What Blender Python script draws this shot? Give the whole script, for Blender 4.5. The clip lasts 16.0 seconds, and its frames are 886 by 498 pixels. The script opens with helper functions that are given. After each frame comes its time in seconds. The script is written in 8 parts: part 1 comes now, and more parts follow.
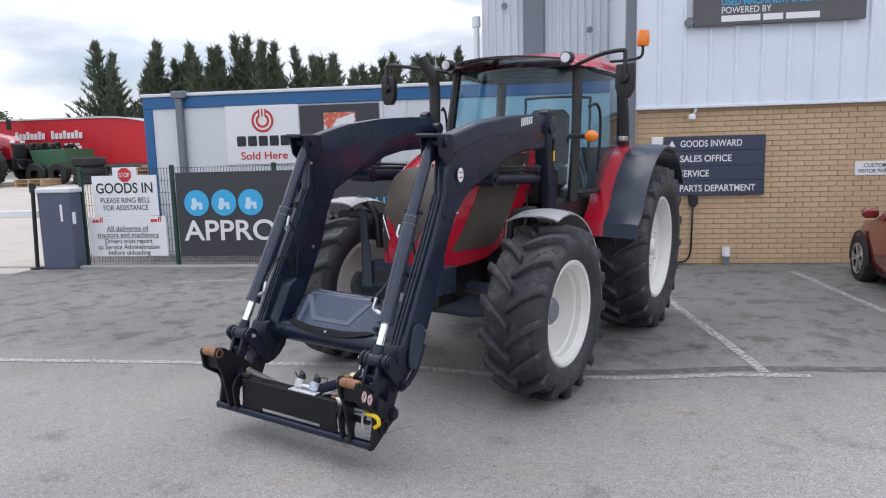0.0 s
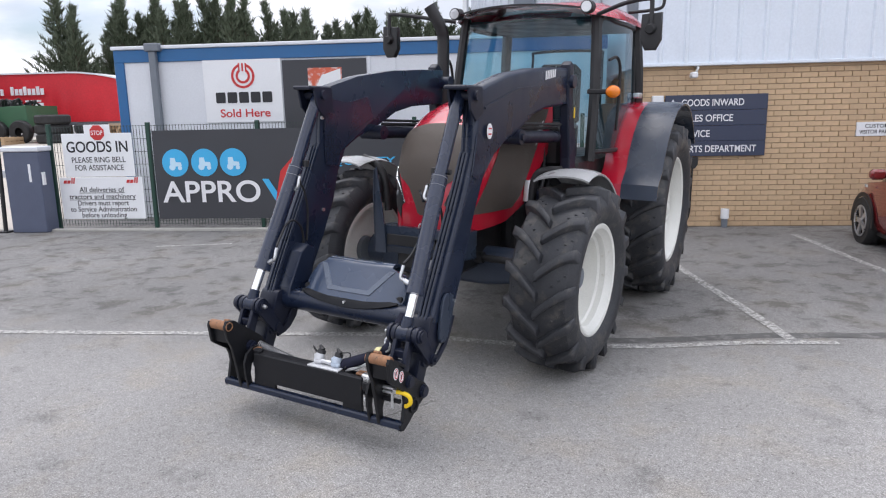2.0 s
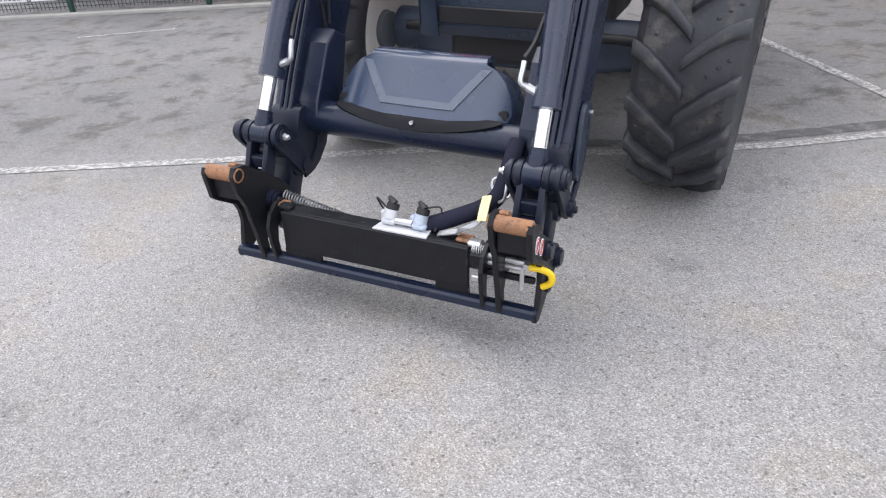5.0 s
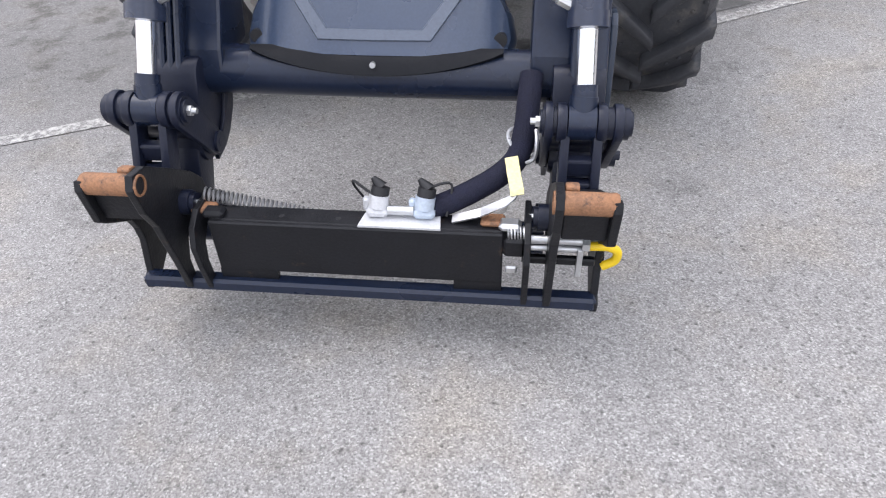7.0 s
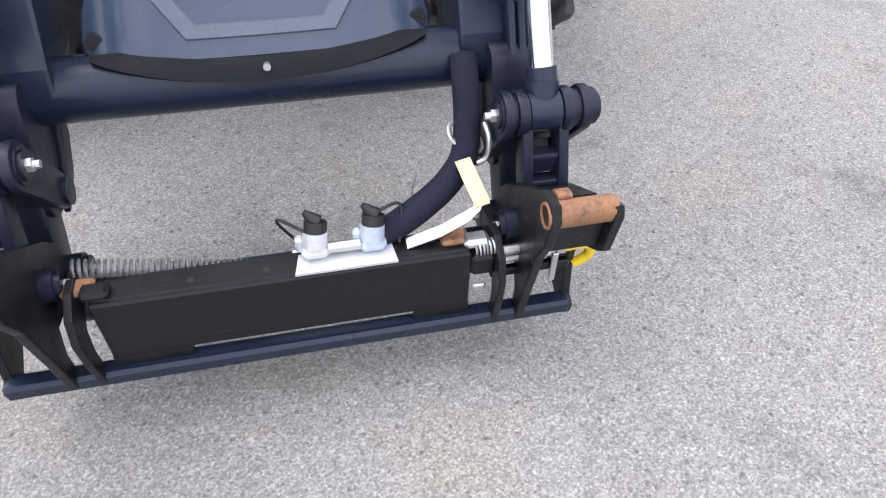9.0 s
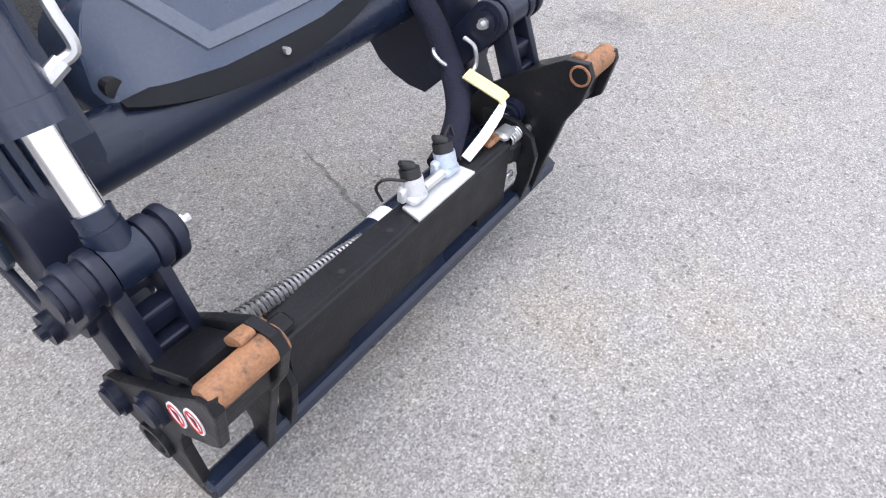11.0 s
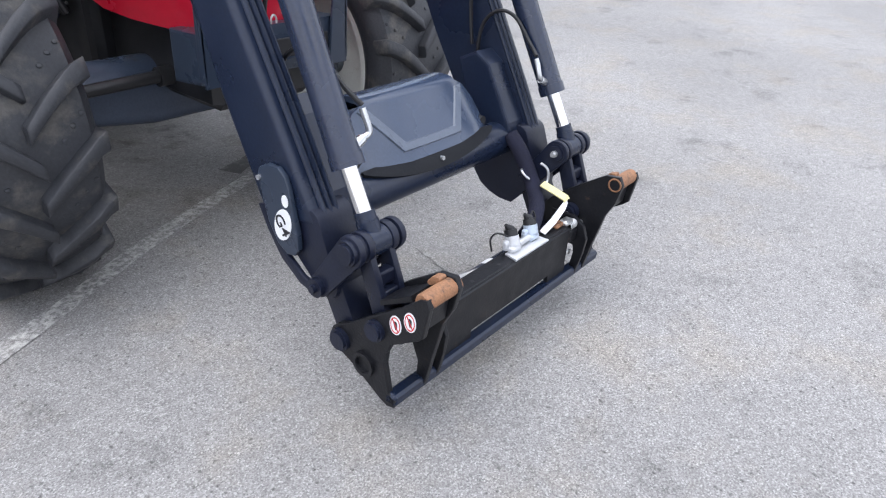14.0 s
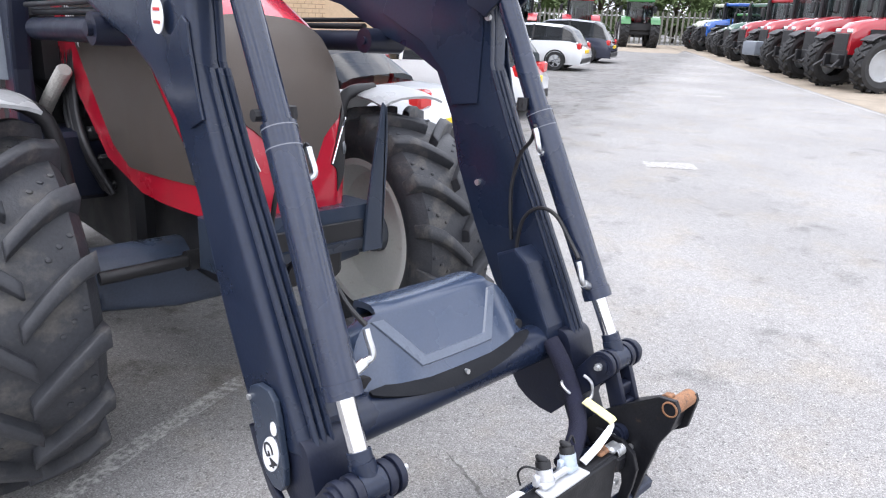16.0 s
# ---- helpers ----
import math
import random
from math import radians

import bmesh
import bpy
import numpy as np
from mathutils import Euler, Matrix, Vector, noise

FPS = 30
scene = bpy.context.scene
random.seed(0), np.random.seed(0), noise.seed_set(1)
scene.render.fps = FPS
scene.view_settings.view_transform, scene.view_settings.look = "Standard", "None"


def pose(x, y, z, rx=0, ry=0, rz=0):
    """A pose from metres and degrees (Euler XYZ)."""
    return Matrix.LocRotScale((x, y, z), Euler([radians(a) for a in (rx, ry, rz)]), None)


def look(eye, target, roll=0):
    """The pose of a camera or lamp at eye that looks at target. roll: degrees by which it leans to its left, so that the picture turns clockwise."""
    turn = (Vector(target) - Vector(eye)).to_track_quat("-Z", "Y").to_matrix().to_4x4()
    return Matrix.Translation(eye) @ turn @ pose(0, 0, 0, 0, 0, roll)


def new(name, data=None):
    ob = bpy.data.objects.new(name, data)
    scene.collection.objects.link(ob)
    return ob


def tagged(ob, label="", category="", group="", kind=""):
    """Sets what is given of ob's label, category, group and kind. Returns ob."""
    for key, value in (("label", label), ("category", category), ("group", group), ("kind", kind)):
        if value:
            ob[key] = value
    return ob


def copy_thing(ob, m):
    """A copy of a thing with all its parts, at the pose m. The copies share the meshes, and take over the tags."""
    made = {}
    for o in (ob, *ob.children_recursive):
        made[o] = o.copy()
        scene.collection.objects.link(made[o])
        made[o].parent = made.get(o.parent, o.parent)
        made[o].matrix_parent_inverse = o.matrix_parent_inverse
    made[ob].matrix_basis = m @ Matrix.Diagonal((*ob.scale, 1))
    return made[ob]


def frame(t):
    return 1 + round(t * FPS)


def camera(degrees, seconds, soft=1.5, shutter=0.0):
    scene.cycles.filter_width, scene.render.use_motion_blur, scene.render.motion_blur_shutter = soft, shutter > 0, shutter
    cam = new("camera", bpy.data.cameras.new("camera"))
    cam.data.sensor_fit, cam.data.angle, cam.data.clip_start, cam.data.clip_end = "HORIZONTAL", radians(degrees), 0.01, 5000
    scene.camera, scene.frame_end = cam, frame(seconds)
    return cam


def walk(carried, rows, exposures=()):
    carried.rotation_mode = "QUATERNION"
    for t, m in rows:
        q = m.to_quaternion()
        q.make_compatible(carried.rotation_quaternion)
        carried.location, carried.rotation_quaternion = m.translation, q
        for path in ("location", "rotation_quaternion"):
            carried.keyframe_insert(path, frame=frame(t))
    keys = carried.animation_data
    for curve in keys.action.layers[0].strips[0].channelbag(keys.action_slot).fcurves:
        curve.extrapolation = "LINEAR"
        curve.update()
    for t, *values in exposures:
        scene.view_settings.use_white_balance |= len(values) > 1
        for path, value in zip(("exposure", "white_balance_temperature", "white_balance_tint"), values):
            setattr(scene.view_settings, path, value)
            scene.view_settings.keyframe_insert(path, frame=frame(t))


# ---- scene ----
cam = camera(66.2, 16.0, soft=1.15)
PATH = [
    (0, (2.786, -4.811, 1.692), (1.765, -3.112, 1.424), -1.5),
    (0.5, (2.744, -4.795, 1.684), (1.725, -3.098, 1.394), -1.3),
    (1, (2.752, -4.767, 1.671), (1.715, -3.089, 1.34), -1.6),
    (1.5, (2.561, -4.741, 1.666), (1.542, -3.057, 1.309), -0.7),
    (2, (2.334, -4.694, 1.664), (1.393, -2.97, 1.283), -1.2),
    (2.5, (2.163, -4.519, 1.635), (1.211, -2.822, 1.171), -2.5),
    (3, (1.956, -4.3, 1.604), (0.981, -2.652, 1.029), -1.8),
    (3.5, (1.648, -4.165, 1.554), (0.717, -2.544, 0.842), -0.9),
    (4, (1.473, -4.073, 1.559), (0.614, -2.484, 0.701), -0.8),
    (4.2, (1.412, -4.014, 1.545), (0.549, -2.445, 0.656), -1.6),
    (6.3, (0.625, -3.453, 1.405), (0.2, -1.906, 0.211), -4.5),
    (6.5, (0.568, -3.399, 1.408), (0.168, -1.874, 0.178), -4.4),
    (7, (0.412, -3.284, 1.375), (0.185, -1.758, 0.103), -4.2),
    (7.5, (0.307, -3.182, 1.384), (0.331, -1.67, 0.074), -2.5),
    (8, (0.28, -3.135, 1.371), (0.352, -1.65, 0.033), -0.2),
    (8.2, (0.262, -3.134, 1.382), (0.325, -1.655, 0.038), -0.3),
    (10.3, (-0.419, -2.538, 1.302), (0.471, -1.627, -0.24), 1.0),
    (10.5, (-0.527, -2.578, 1.312), (0.42, -1.711, -0.221), 1.0),
    (11, (-0.777, -2.608, 1.363), (0.341, -1.833, -0.103), 2.1),
    (11.5, (-1.005, -2.605, 1.383), (0.218, -1.938, -0.052), 3.2),
    (12, (-1.162, -2.754, 1.424), (0.081, -2.003, 0.049), 3.9),
    (12.5, (-1.329, -2.899, 1.458), (-0.174, -1.992, 0.1), 2.1),
    (13, (-1.533, -2.972, 1.494), (-0.325, -2.004, 0.227), 1.3),
    (13.5, (-1.638, -2.994, 1.507), (-0.39, -2.008, 0.294), 2.0),
    (14, (-1.651, -2.996, 1.56), (-0.304, -1.935, 0.53), 2.5),
    (14.5, (-1.657, -2.97, 1.633), (-0.293, -1.732, 0.854), 1.0),
    (15, (-1.632, -2.951, 1.653), (-0.28, -1.65, 0.96), 1.7),
    (15.5, (-1.509, -2.913, 1.655), (-0.19, -1.564, 0.992), 1.7),
    (16, (-1.315, -2.887, 1.65), (0.015, -1.544, 0.995), 2.0),
]
walk(cam, [(t, look(eye, target, roll)) for t, eye, target, roll in PATH],
     [(0, 0.09, 6250, 14), (1.5, 0.19, 6300, 14), (3.0, 0.46, 6400, 14), (4.2, 0.58, 6400, 14), (7.0, 0.61, 6350, 15), (10.5, 0.79, 6350, 15), (11.2, 0.74, 6350, 15), (12.5, 0.61, 6350, 14), (13.5, 0.60, 6250, 13), (14.5, 0.70, 6100, 13), (16.0, 0.97, 6250, 14)])

# ---- world, sun, exposure ----
SUN_AZ, SUN_EL = 150.0, 68.0     # where the light comes from: degrees from +x, and height
world = bpy.data.worlds.new("sky")
scene.world = world
world.use_nodes = True
wn, wl = world.node_tree.nodes, world.node_tree.links
bg = wn["Background"]
sky = wn.new("ShaderNodeTexSky")
sky.sky_type = 'NISHITA'
sky.sun_disc = False
sky.sun_elevation = radians(SUN_EL)
sky.sun_rotation = radians(90 - SUN_AZ)
sky.air_density, sky.dust_density = 1.0, 2.0
geo = wn.new("ShaderNodeTexCoord")
cmap = wn.new("ShaderNodeMapping")
cmap.inputs["Scale"].default_value = (1.0, 1.0, 3.2)
wl.new(geo.outputs["Generated"], cmap.inputs["Vector"])
cloud = wn.new("ShaderNodeTexNoise")
cloud.inputs["Scale"].default_value = 2.3
cloud.inputs["Detail"].default_value = 7.0
cloud.inputs["Roughness"].default_value = 0.55
wl.new(cmap.outputs[0], cloud.inputs["Vector"])
cover = wn.new("ShaderNodeValToRGB")
cover.color_ramp.elements[0].position = 0.30
cover.color_ramp.elements[1].position = 0.48
wl.new(cloud.outputs["Fac"], cover.inputs[0])
cloud2 = wn.new("ShaderNodeTexNoise")
cloud2.inputs["Scale"].default_value = 3.6
cloud2.inputs["Detail"].default_value = 6.0
wl.new(cmap.outputs[0], cloud2.inputs["Vector"])
tone = wn.new("ShaderNodeValToRGB")
tone.color_ramp.elements[0].position = 0.36
tone.color_ramp.elements[0].color = (5.6, 6.0, 6.6, 1)
tone.color_ramp.elements[1].position = 0.62
tone.color_ramp.elements[1].color = (10.5, 10.6, 10.8, 1)
wl.new(cloud2.outputs["Fac"], tone.inputs[0])
mixc = wn.new("ShaderNodeMix")
mixc.data_type = 'RGBA'
wl.new(cover.outputs[0], mixc.inputs["Factor"])
wl.new(sky.outputs[0], mixc.inputs["A"])
wl.new(tone.outputs[0], mixc.inputs["B"])
sepz = wn.new("ShaderNodeSeparateXYZ")
wl.new(geo.outputs["Generated"], sepz.inputs[0])
high = wn.new("ShaderNodeMapRange")      # an overcast sky is brightest overhead
high.inputs["From Min"].default_value, high.inputs["From Max"].default_value = 0.05, 0.9
high.inputs["To Min"].default_value, high.inputs["To Max"].default_value = 1.12, 1.85
wl.new(sepz.outputs["Z"], high.inputs["Value"])
lift = wn.new("ShaderNodeVectorMath")
lift.operation = 'SCALE'
wl.new(mixc.outputs["Result"], lift.inputs[0])
wl.new(high.outputs[0], lift.inputs["Scale"])
wl.new(lift.outputs[0], bg.inputs["Color"])
bg.inputs["Strength"].default_value = 0.10

sun = new("sun", bpy.data.lights.new("sun", 'SUN'))
sun.data.energy, sun.data.angle, sun.data.color = 0.8, radians(40), (1.0, 0.96, 0.9)
sd = Vector((math.cos(radians(SUN_AZ)) * math.cos(radians(SUN_EL)), math.sin(radians(SUN_AZ)) * math.cos(radians(SUN_EL)), math.sin(radians(SUN_EL))))
sun.matrix_world = look(sd * 50, (0, 0, 0))


# ---- materials ----
def mat(name, color, rough=0.5, metal=0.0, vary=0.12, scale=6.0, fine=120.0, bump=0.15, second=None, second_at=0.55, coat=0.0, rough_vary=0.12, per_object=0.0, spec=0.5):
    """A surface with colour and roughness that vary at two scales, fine relief, and worn or dirty patches of a second colour."""
    m = bpy.data.materials.new(name)
    m.use_nodes = True
    n, l = m.node_tree.nodes, m.node_tree.links
    b = n["Principled BSDF"]
    tc = n.new("ShaderNodeTexCoord")
    big = n.new("ShaderNodeTexNoise")
    big.inputs["Scale"].default_value, big.inputs["Detail"].default_value = scale, 6
    small = n.new("ShaderNodeTexNoise")
    small.inputs["Scale"].default_value, small.inputs["Detail"].default_value = fine, 3
    l.new(tc.outputs["Object"], big.inputs["Vector"])
    l.new(tc.outputs["Object"], small.inputs["Vector"])
    add = n.new("ShaderNodeMath")
    add.operation = 'ADD'
    l.new(big.outputs["Fac"], add.inputs[0])
    l.new(small.outputs["Fac"], add.inputs[1])
    rng = n.new("ShaderNodeMapRange")
    rng.inputs["From Min"].default_value, rng.inputs["From Max"].default_value = 0.6, 1.4
    rng.inputs["To Min"].default_value, rng.inputs["To Max"].default_value = 1 - vary, 1 + vary
    l.new(add.outputs[0], rng.inputs["Value"])
    mul = n.new("ShaderNodeVectorMath")
    mul.operation = 'SCALE'
    l.new(rng.outputs[0], mul.inputs["Scale"])
    src = n.new("ShaderNodeRGB")
    src.outputs[0].default_value = (*color, 1)
    last = src.outputs[0]
    if per_object:
        oi = n.new("ShaderNodeObjectInfo")
        r2 = n.new("ShaderNodeMapRange")
        r2.inputs["To Min"].default_value, r2.inputs["To Max"].default_value = 1 - per_object, 1 + per_object
        l.new(oi.outputs["Random"], r2.inputs["Value"])
        m2 = n.new("ShaderNodeVectorMath")
        m2.operation = 'SCALE'
        l.new(last, m2.inputs[0])
        l.new(r2.outputs[0], m2.inputs["Scale"])
        last = m2.outputs[0]
    if second:
        patch = n.new("ShaderNodeTexNoise")
        patch.inputs["Scale"].default_value, patch.inputs["Detail"].default_value = scale * 1.7, 8
        patch.inputs["Roughness"].default_value = 0.65
        l.new(tc.outputs["Object"], patch.inputs["Vector"])
        ramp = n.new("ShaderNodeValToRGB")
        ramp.color_ramp.elements[0].position, ramp.color_ramp.elements[1].position = second_at, second_at + 0.13
        l.new(patch.outputs["Fac"], ramp.inputs[0])
        mx = n.new("ShaderNodeMix")
        mx.data_type = 'RGBA'
        l.new(ramp.outputs[0], mx.inputs["Factor"])
        l.new(last, mx.inputs["A"])
        mx.inputs["B"].default_value = (*second, 1)
        last = mx.outputs["Result"]
    l.new(last, mul.inputs[0])
    l.new(mul.outputs[0], b.inputs["Base Color"])
    rr = n.new("ShaderNodeMapRange")
    rr.inputs["From Min"].default_value, rr.inputs["From Max"].default_value = 0.3, 0.7
    rr.inputs["To Min"].default_value, rr.inputs["To Max"].default_value = max(0.02, rough - rough_vary), min(1, rough + rough_vary)
    l.new(big.outputs["Fac"], rr.inputs["Value"])
    l.new(rr.outputs[0], b.inputs["Roughness"])
    b.inputs["Metallic"].default_value = metal
    b.inputs["Coat Weight"].default_value = coat
    b.inputs["Specular IOR Level"].default_value = spec
    if bump:
        bp = n.new("ShaderNodeBump")
        bp.inputs["Strength"].default_value, bp.inputs["Distance"].default_value = bump, 0.004
        l.new(small.outputs["Fac"], bp.inputs["Height"])
        l.new(bp.outputs[0], b.inputs["Normal"])
    return m


def glass(name, tint=(0.75, 0.88, 0.88), dark=0.55):
    """A tinted pane: partly clear, partly glossy."""
    m = bpy.data.materials.new(name)
    m.use_nodes = True
    n, l = m.node_tree.nodes, m.node_tree.links
    n.remove(n["Principled BSDF"])
    out = n["Material Output"]
    tr, gl, mx, fr = n.new("ShaderNodeBsdfTransparent"), n.new("ShaderNodeBsdfGlossy"), n.new("ShaderNodeMixShader"), n.new("ShaderNodeLayerWeight")
    tr.inputs[0].default_value = (*[c * dark for c in tint], 1)
    gl.inputs["Roughness"].default_value = 0.03
    power, gain = n.new("ShaderNodeMath"), n.new("ShaderNodeMath")
    power.operation, gain.operation = 'POWER', 'MULTIPLY_ADD'
    power.inputs[1].default_value = 4.0
    gain.inputs[1].default_value, gain.inputs[2].default_value = 0.7, 0.06
    l.new(fr.outputs["Facing"], power.inputs[0])
    l.new(power.outputs[0], gain.inputs[0])
    l.new(gain.outputs[0], mx.inputs[0])
    l.new(tr.outputs[0], mx.inputs[1])
    l.new(gl.outputs[0], mx.inputs[2])
    l.new(mx.outputs[0], out.inputs[0])
    return m


def asphalt_mat(name, line=False):
    """Worn grey macadam: pale and dark stones, tar patches, faint stains. line: white road paint worn through to it."""
    m = bpy.data.materials.new(name)
    m.use_nodes = True
    n, l = m.node_tree.nodes, m.node_tree.links
    b = n["Principled BSDF"]
    tc = n.new("ShaderNodeTexCoord")
    stones = n.new("ShaderNodeTexVoronoi")
    stones.inputs["Scale"].default_value = 210.0
    l.new(tc.outputs["Object"], stones.inputs["Vector"])
    sr = n.new("ShaderNodeValToRGB")
    e = sr.color_ramp.elements
    e[0].position, e[0].color = 0.0, (0.185, 0.18, 0.175, 1)
    e[1].position, e[1].color = 1.0, (0.43, 0.42, 0.41, 1)
    for at, c in ((0.22, (0.24, 0.233, 0.226, 1)), (0.6, (0.285, 0.277, 0.27, 1)), (0.85, (0.335, 0.326, 0.317, 1))):
        k = e.new(at)
        k.color = c
    sep = n.new("ShaderNodeSeparateColor")
    l.new(stones.outputs["Color"], sep.inputs[0])
    l.new(sep.outputs[0], sr.inputs[0])
    pits = n.new("ShaderNodeTexNoise")
    pits.inputs["Scale"].default_value, pits.inputs["Detail"].default_value = 160.0, 4
    l.new(tc.outputs["Object"], pits.inputs["Vector"])
    pr = n.new("ShaderNodeMapRange")
    pr.inputs["From Min"].default_value, pr.inputs["From Max"].default_value = 0.32, 0.58
    pr.inputs["To Min"].default_value, pr.inputs["To Max"].default_value = 0.70, 1.10
    l.new(pits.outputs["Fac"], pr.inputs["Value"])
    wide = n.new("ShaderNodeTexNoise")
    wide.inputs["Scale"].default_value, wide.inputs["Detail"].default_value = 0.45, 6
    l.new(tc.outputs["Object"], wide.inputs["Vector"])
    wr = n.new("ShaderNodeMapRange")
    wr.inputs["From Min"].default_value, wr.inputs["From Max"].default_value = 0.3, 0.7
    wr.inputs["To Min"].default_value, wr.inputs["To Max"].default_value = 0.86, 1.13
    l.new(wide.outputs["Fac"], wr.inputs["Value"])
    blot = n.new("ShaderNodeTexNoise")
    blot.inputs["Scale"].default_value, blot.inputs["Detail"].default_value, blot.inputs["Roughness"].default_value = 2.2, 9, 0.7
    l.new(tc.outputs["Object"], blot.inputs["Vector"])
    br = n.new("ShaderNodeMapRange")
    br.inputs["From Min"].default_value, br.inputs["From Max"].default_value = 0.56, 0.74
    br.inputs["To Min"].default_value, br.inputs["To Max"].default_value = 1.0, 0.55
    l.new(blot.outputs["Fac"], br.inputs["Value"])
    m1, m2 = n.new("ShaderNodeMath"), n.new("ShaderNodeMath")
    m1.operation = m2.operation = 'MULTIPLY'
    l.new(pr.outputs[0], m1.inputs[0])
    l.new(wr.outputs[0], m1.inputs[1])
    l.new(m1.outputs[0], m2.inputs[0])
    l.new(br.outputs[0], m2.inputs[1])
    # the parking bays are dirtier than the roadway: an uneven edge along the yard's own direction
    turn = n.new("ShaderNodeMapping")
    turn.vector_type = 'POINT'
    turn.inputs["Rotation"].default_value = (0, 0, -radians(23))
    l.new(tc.outputs["Object"], turn.inputs["Vector"])
    sx = n.new("ShaderNodeSeparateXYZ")
    l.new(turn.outputs[0], sx.inputs[0])
    edge = n.new("ShaderNodeTexNoise")
    edge.inputs["Scale"].default_value, edge.inputs["Detail"].default_value = 1.3, 7
    l.new(tc.outputs["Object"], edge.inputs["Vector"])
    es = n.new("ShaderNodeMath")
    es.operation = 'MULTIPLY_ADD'
    es.inputs[1].default_value = 1.6
    l.new(edge.outputs["Fac"], es.inputs[0])
    l.new(sx.outputs["Y"], es.inputs[2])
    bay = n.new("ShaderNodeMapRange")
    bay.inputs["From Min"].default_value, bay.inputs["From Max"].default_value = 0.0, 1.3
    bay.inputs["To Min"].default_value, bay.inputs["To Max"].default_value = 1.0, 0.70
    l.new(es.outputs[0], bay.inputs["Value"])
    m3 = n.new("ShaderNodeMath")
    m3.operation = 'MULTIPLY'
    l.new(m2.outputs[0], m3.inputs[0])
    l.new(bay.outputs[0], m3.inputs[1])
    def math_(op, a, b_):
        k = n.new("ShaderNodeMath")
        k.operation = op
        for i, v in enumerate((a, b_)):
            if isinstance(v, (int, float)):
                k.inputs[i].default_value = v
            else:
                l.new(v, k.inputs[i])
        return k.outputs[0]

    def fade(src, a, b_, to0, to1):
        k = n.new("ShaderNodeMapRange")
        k.inputs["From Min"].default_value, k.inputs["From Max"].default_value = a, b_
        k.inputs["To Min"].default_value, k.inputs["To Max"].default_value = to0, to1
        l.new(src, k.inputs["Value"])
        return k.outputs[0]

    def noise_(scale, detail, rough=0.5):
        k = n.new("ShaderNodeTexNoise")
        k.inputs["Scale"].default_value, k.inputs["Detail"].default_value, k.inputs["Roughness"].default_value = scale, detail, rough
        l.new(tc.outputs["Object"], k.inputs["Vector"])
        return k.outputs["Fac"]

    tone_ = m3.outputs[0]
    # chips and pits a centimetre or two across, one cell in eight
    chips = n.new("ShaderNodeTexVoronoi")
    chips.inputs["Scale"].default_value = 42.0
    l.new(tc.outputs["Object"], chips.inputs["Vector"])
    cs = n.new("ShaderNodeSeparateColor")
    l.new(chips.outputs["Color"], cs.inputs[0])
    near = fade(chips.outputs["Distance"], 0.12, 0.34, 1.0, 0.0)
    tone_ = math_('MULTIPLY', tone_, math_('SUBTRACT', 1.0, math_('MULTIPLY', math_('MULTIPLY', math_('GREATER_THAN', cs.outputs[0], 0.82), near), 0.50)))
    tone_ = math_('MULTIPLY', tone_, math_('ADD', 1.0, math_('MULTIPLY', math_('MULTIPLY', math_('GREATER_THAN', cs.outputs[1], 0.88), near), 0.26)))
    tone_ = math_('MULTIPLY', tone_, fade(noise_(24.0, 5, 0.6), 0.3, 0.7, 0.90, 1.09))
    # ragged worn patches in the bays
    worn = math_('MULTIPLY', fade(noise_(3.4, 9, 0.72), 0.51, 0.60, 0.0, 1.0), fade(es.outputs[0], 0.75, 1.25, 0.0, 1.0))
    tone_ = math_('MULTIPLY', tone_, math_('SUBTRACT', 1.0, math_('MULTIPLY', worn, 0.42)))
    # thin cracks, broken up along their run
    warp = n.new("ShaderNodeTexNoise")
    warp.inputs["Scale"].default_value, warp.inputs["Detail"].default_value = 3.0, 5
    l.new(tc.outputs["Object"], warp.inputs["Vector"])
    bent = n.new("ShaderNodeMix")
    bent.data_type = 'RGBA'
    bent.blend_type = 'LINEAR_LIGHT'
    bent.inputs["Factor"].default_value = 0.12
    l.new(tc.outputs["Object"], bent.inputs["A"])
    l.new(warp.outputs["Color"], bent.inputs["B"])
    crack = n.new("ShaderNodeTexVoronoi")
    crack.feature = 'DISTANCE_TO_EDGE'
    crack.inputs["Scale"].default_value = 0.55
    l.new(bent.outputs["Result"], crack.inputs["Vector"])
    line_ = math_('MULTIPLY', fade(crack.outputs["Distance"], 0.0015, 0.005, 1.0, 0.0), fade(noise_(1.1, 3), 0.56, 0.64, 0.0, 1.0))
    tone_ = math_('MULTIPLY', tone_, math_('SUBTRACT', 1.0, math_('MULTIPLY', line_, 0.10)))
    # warm and mossy stains
    hue = n.new("ShaderNodeMix")
    hue.data_type = 'RGBA'
    l.new(fade(noise_(1.7, 7, 0.65), 0.50, 0.66, 0.0, 0.75), hue.inputs["Factor"])
    l.new(sr.outputs[0], hue.inputs["A"])
    tint_ = n.new("ShaderNodeVectorMath")
    tint_.operation = 'MULTIPLY'
    tint_.inputs[1].default_value = (1.04, 0.98, 0.88)
    l.new(sr.outputs[0], tint_.inputs[0])
    l.new(tint_.outputs[0], hue.inputs["B"])
    sc = n.new("ShaderNodeVectorMath")
    sc.operation = 'SCALE'
    l.new(hue.outputs["Result"], sc.inputs[0])
    l.new(tone_, sc.inputs["Scale"])
    last = sc.outputs[0]
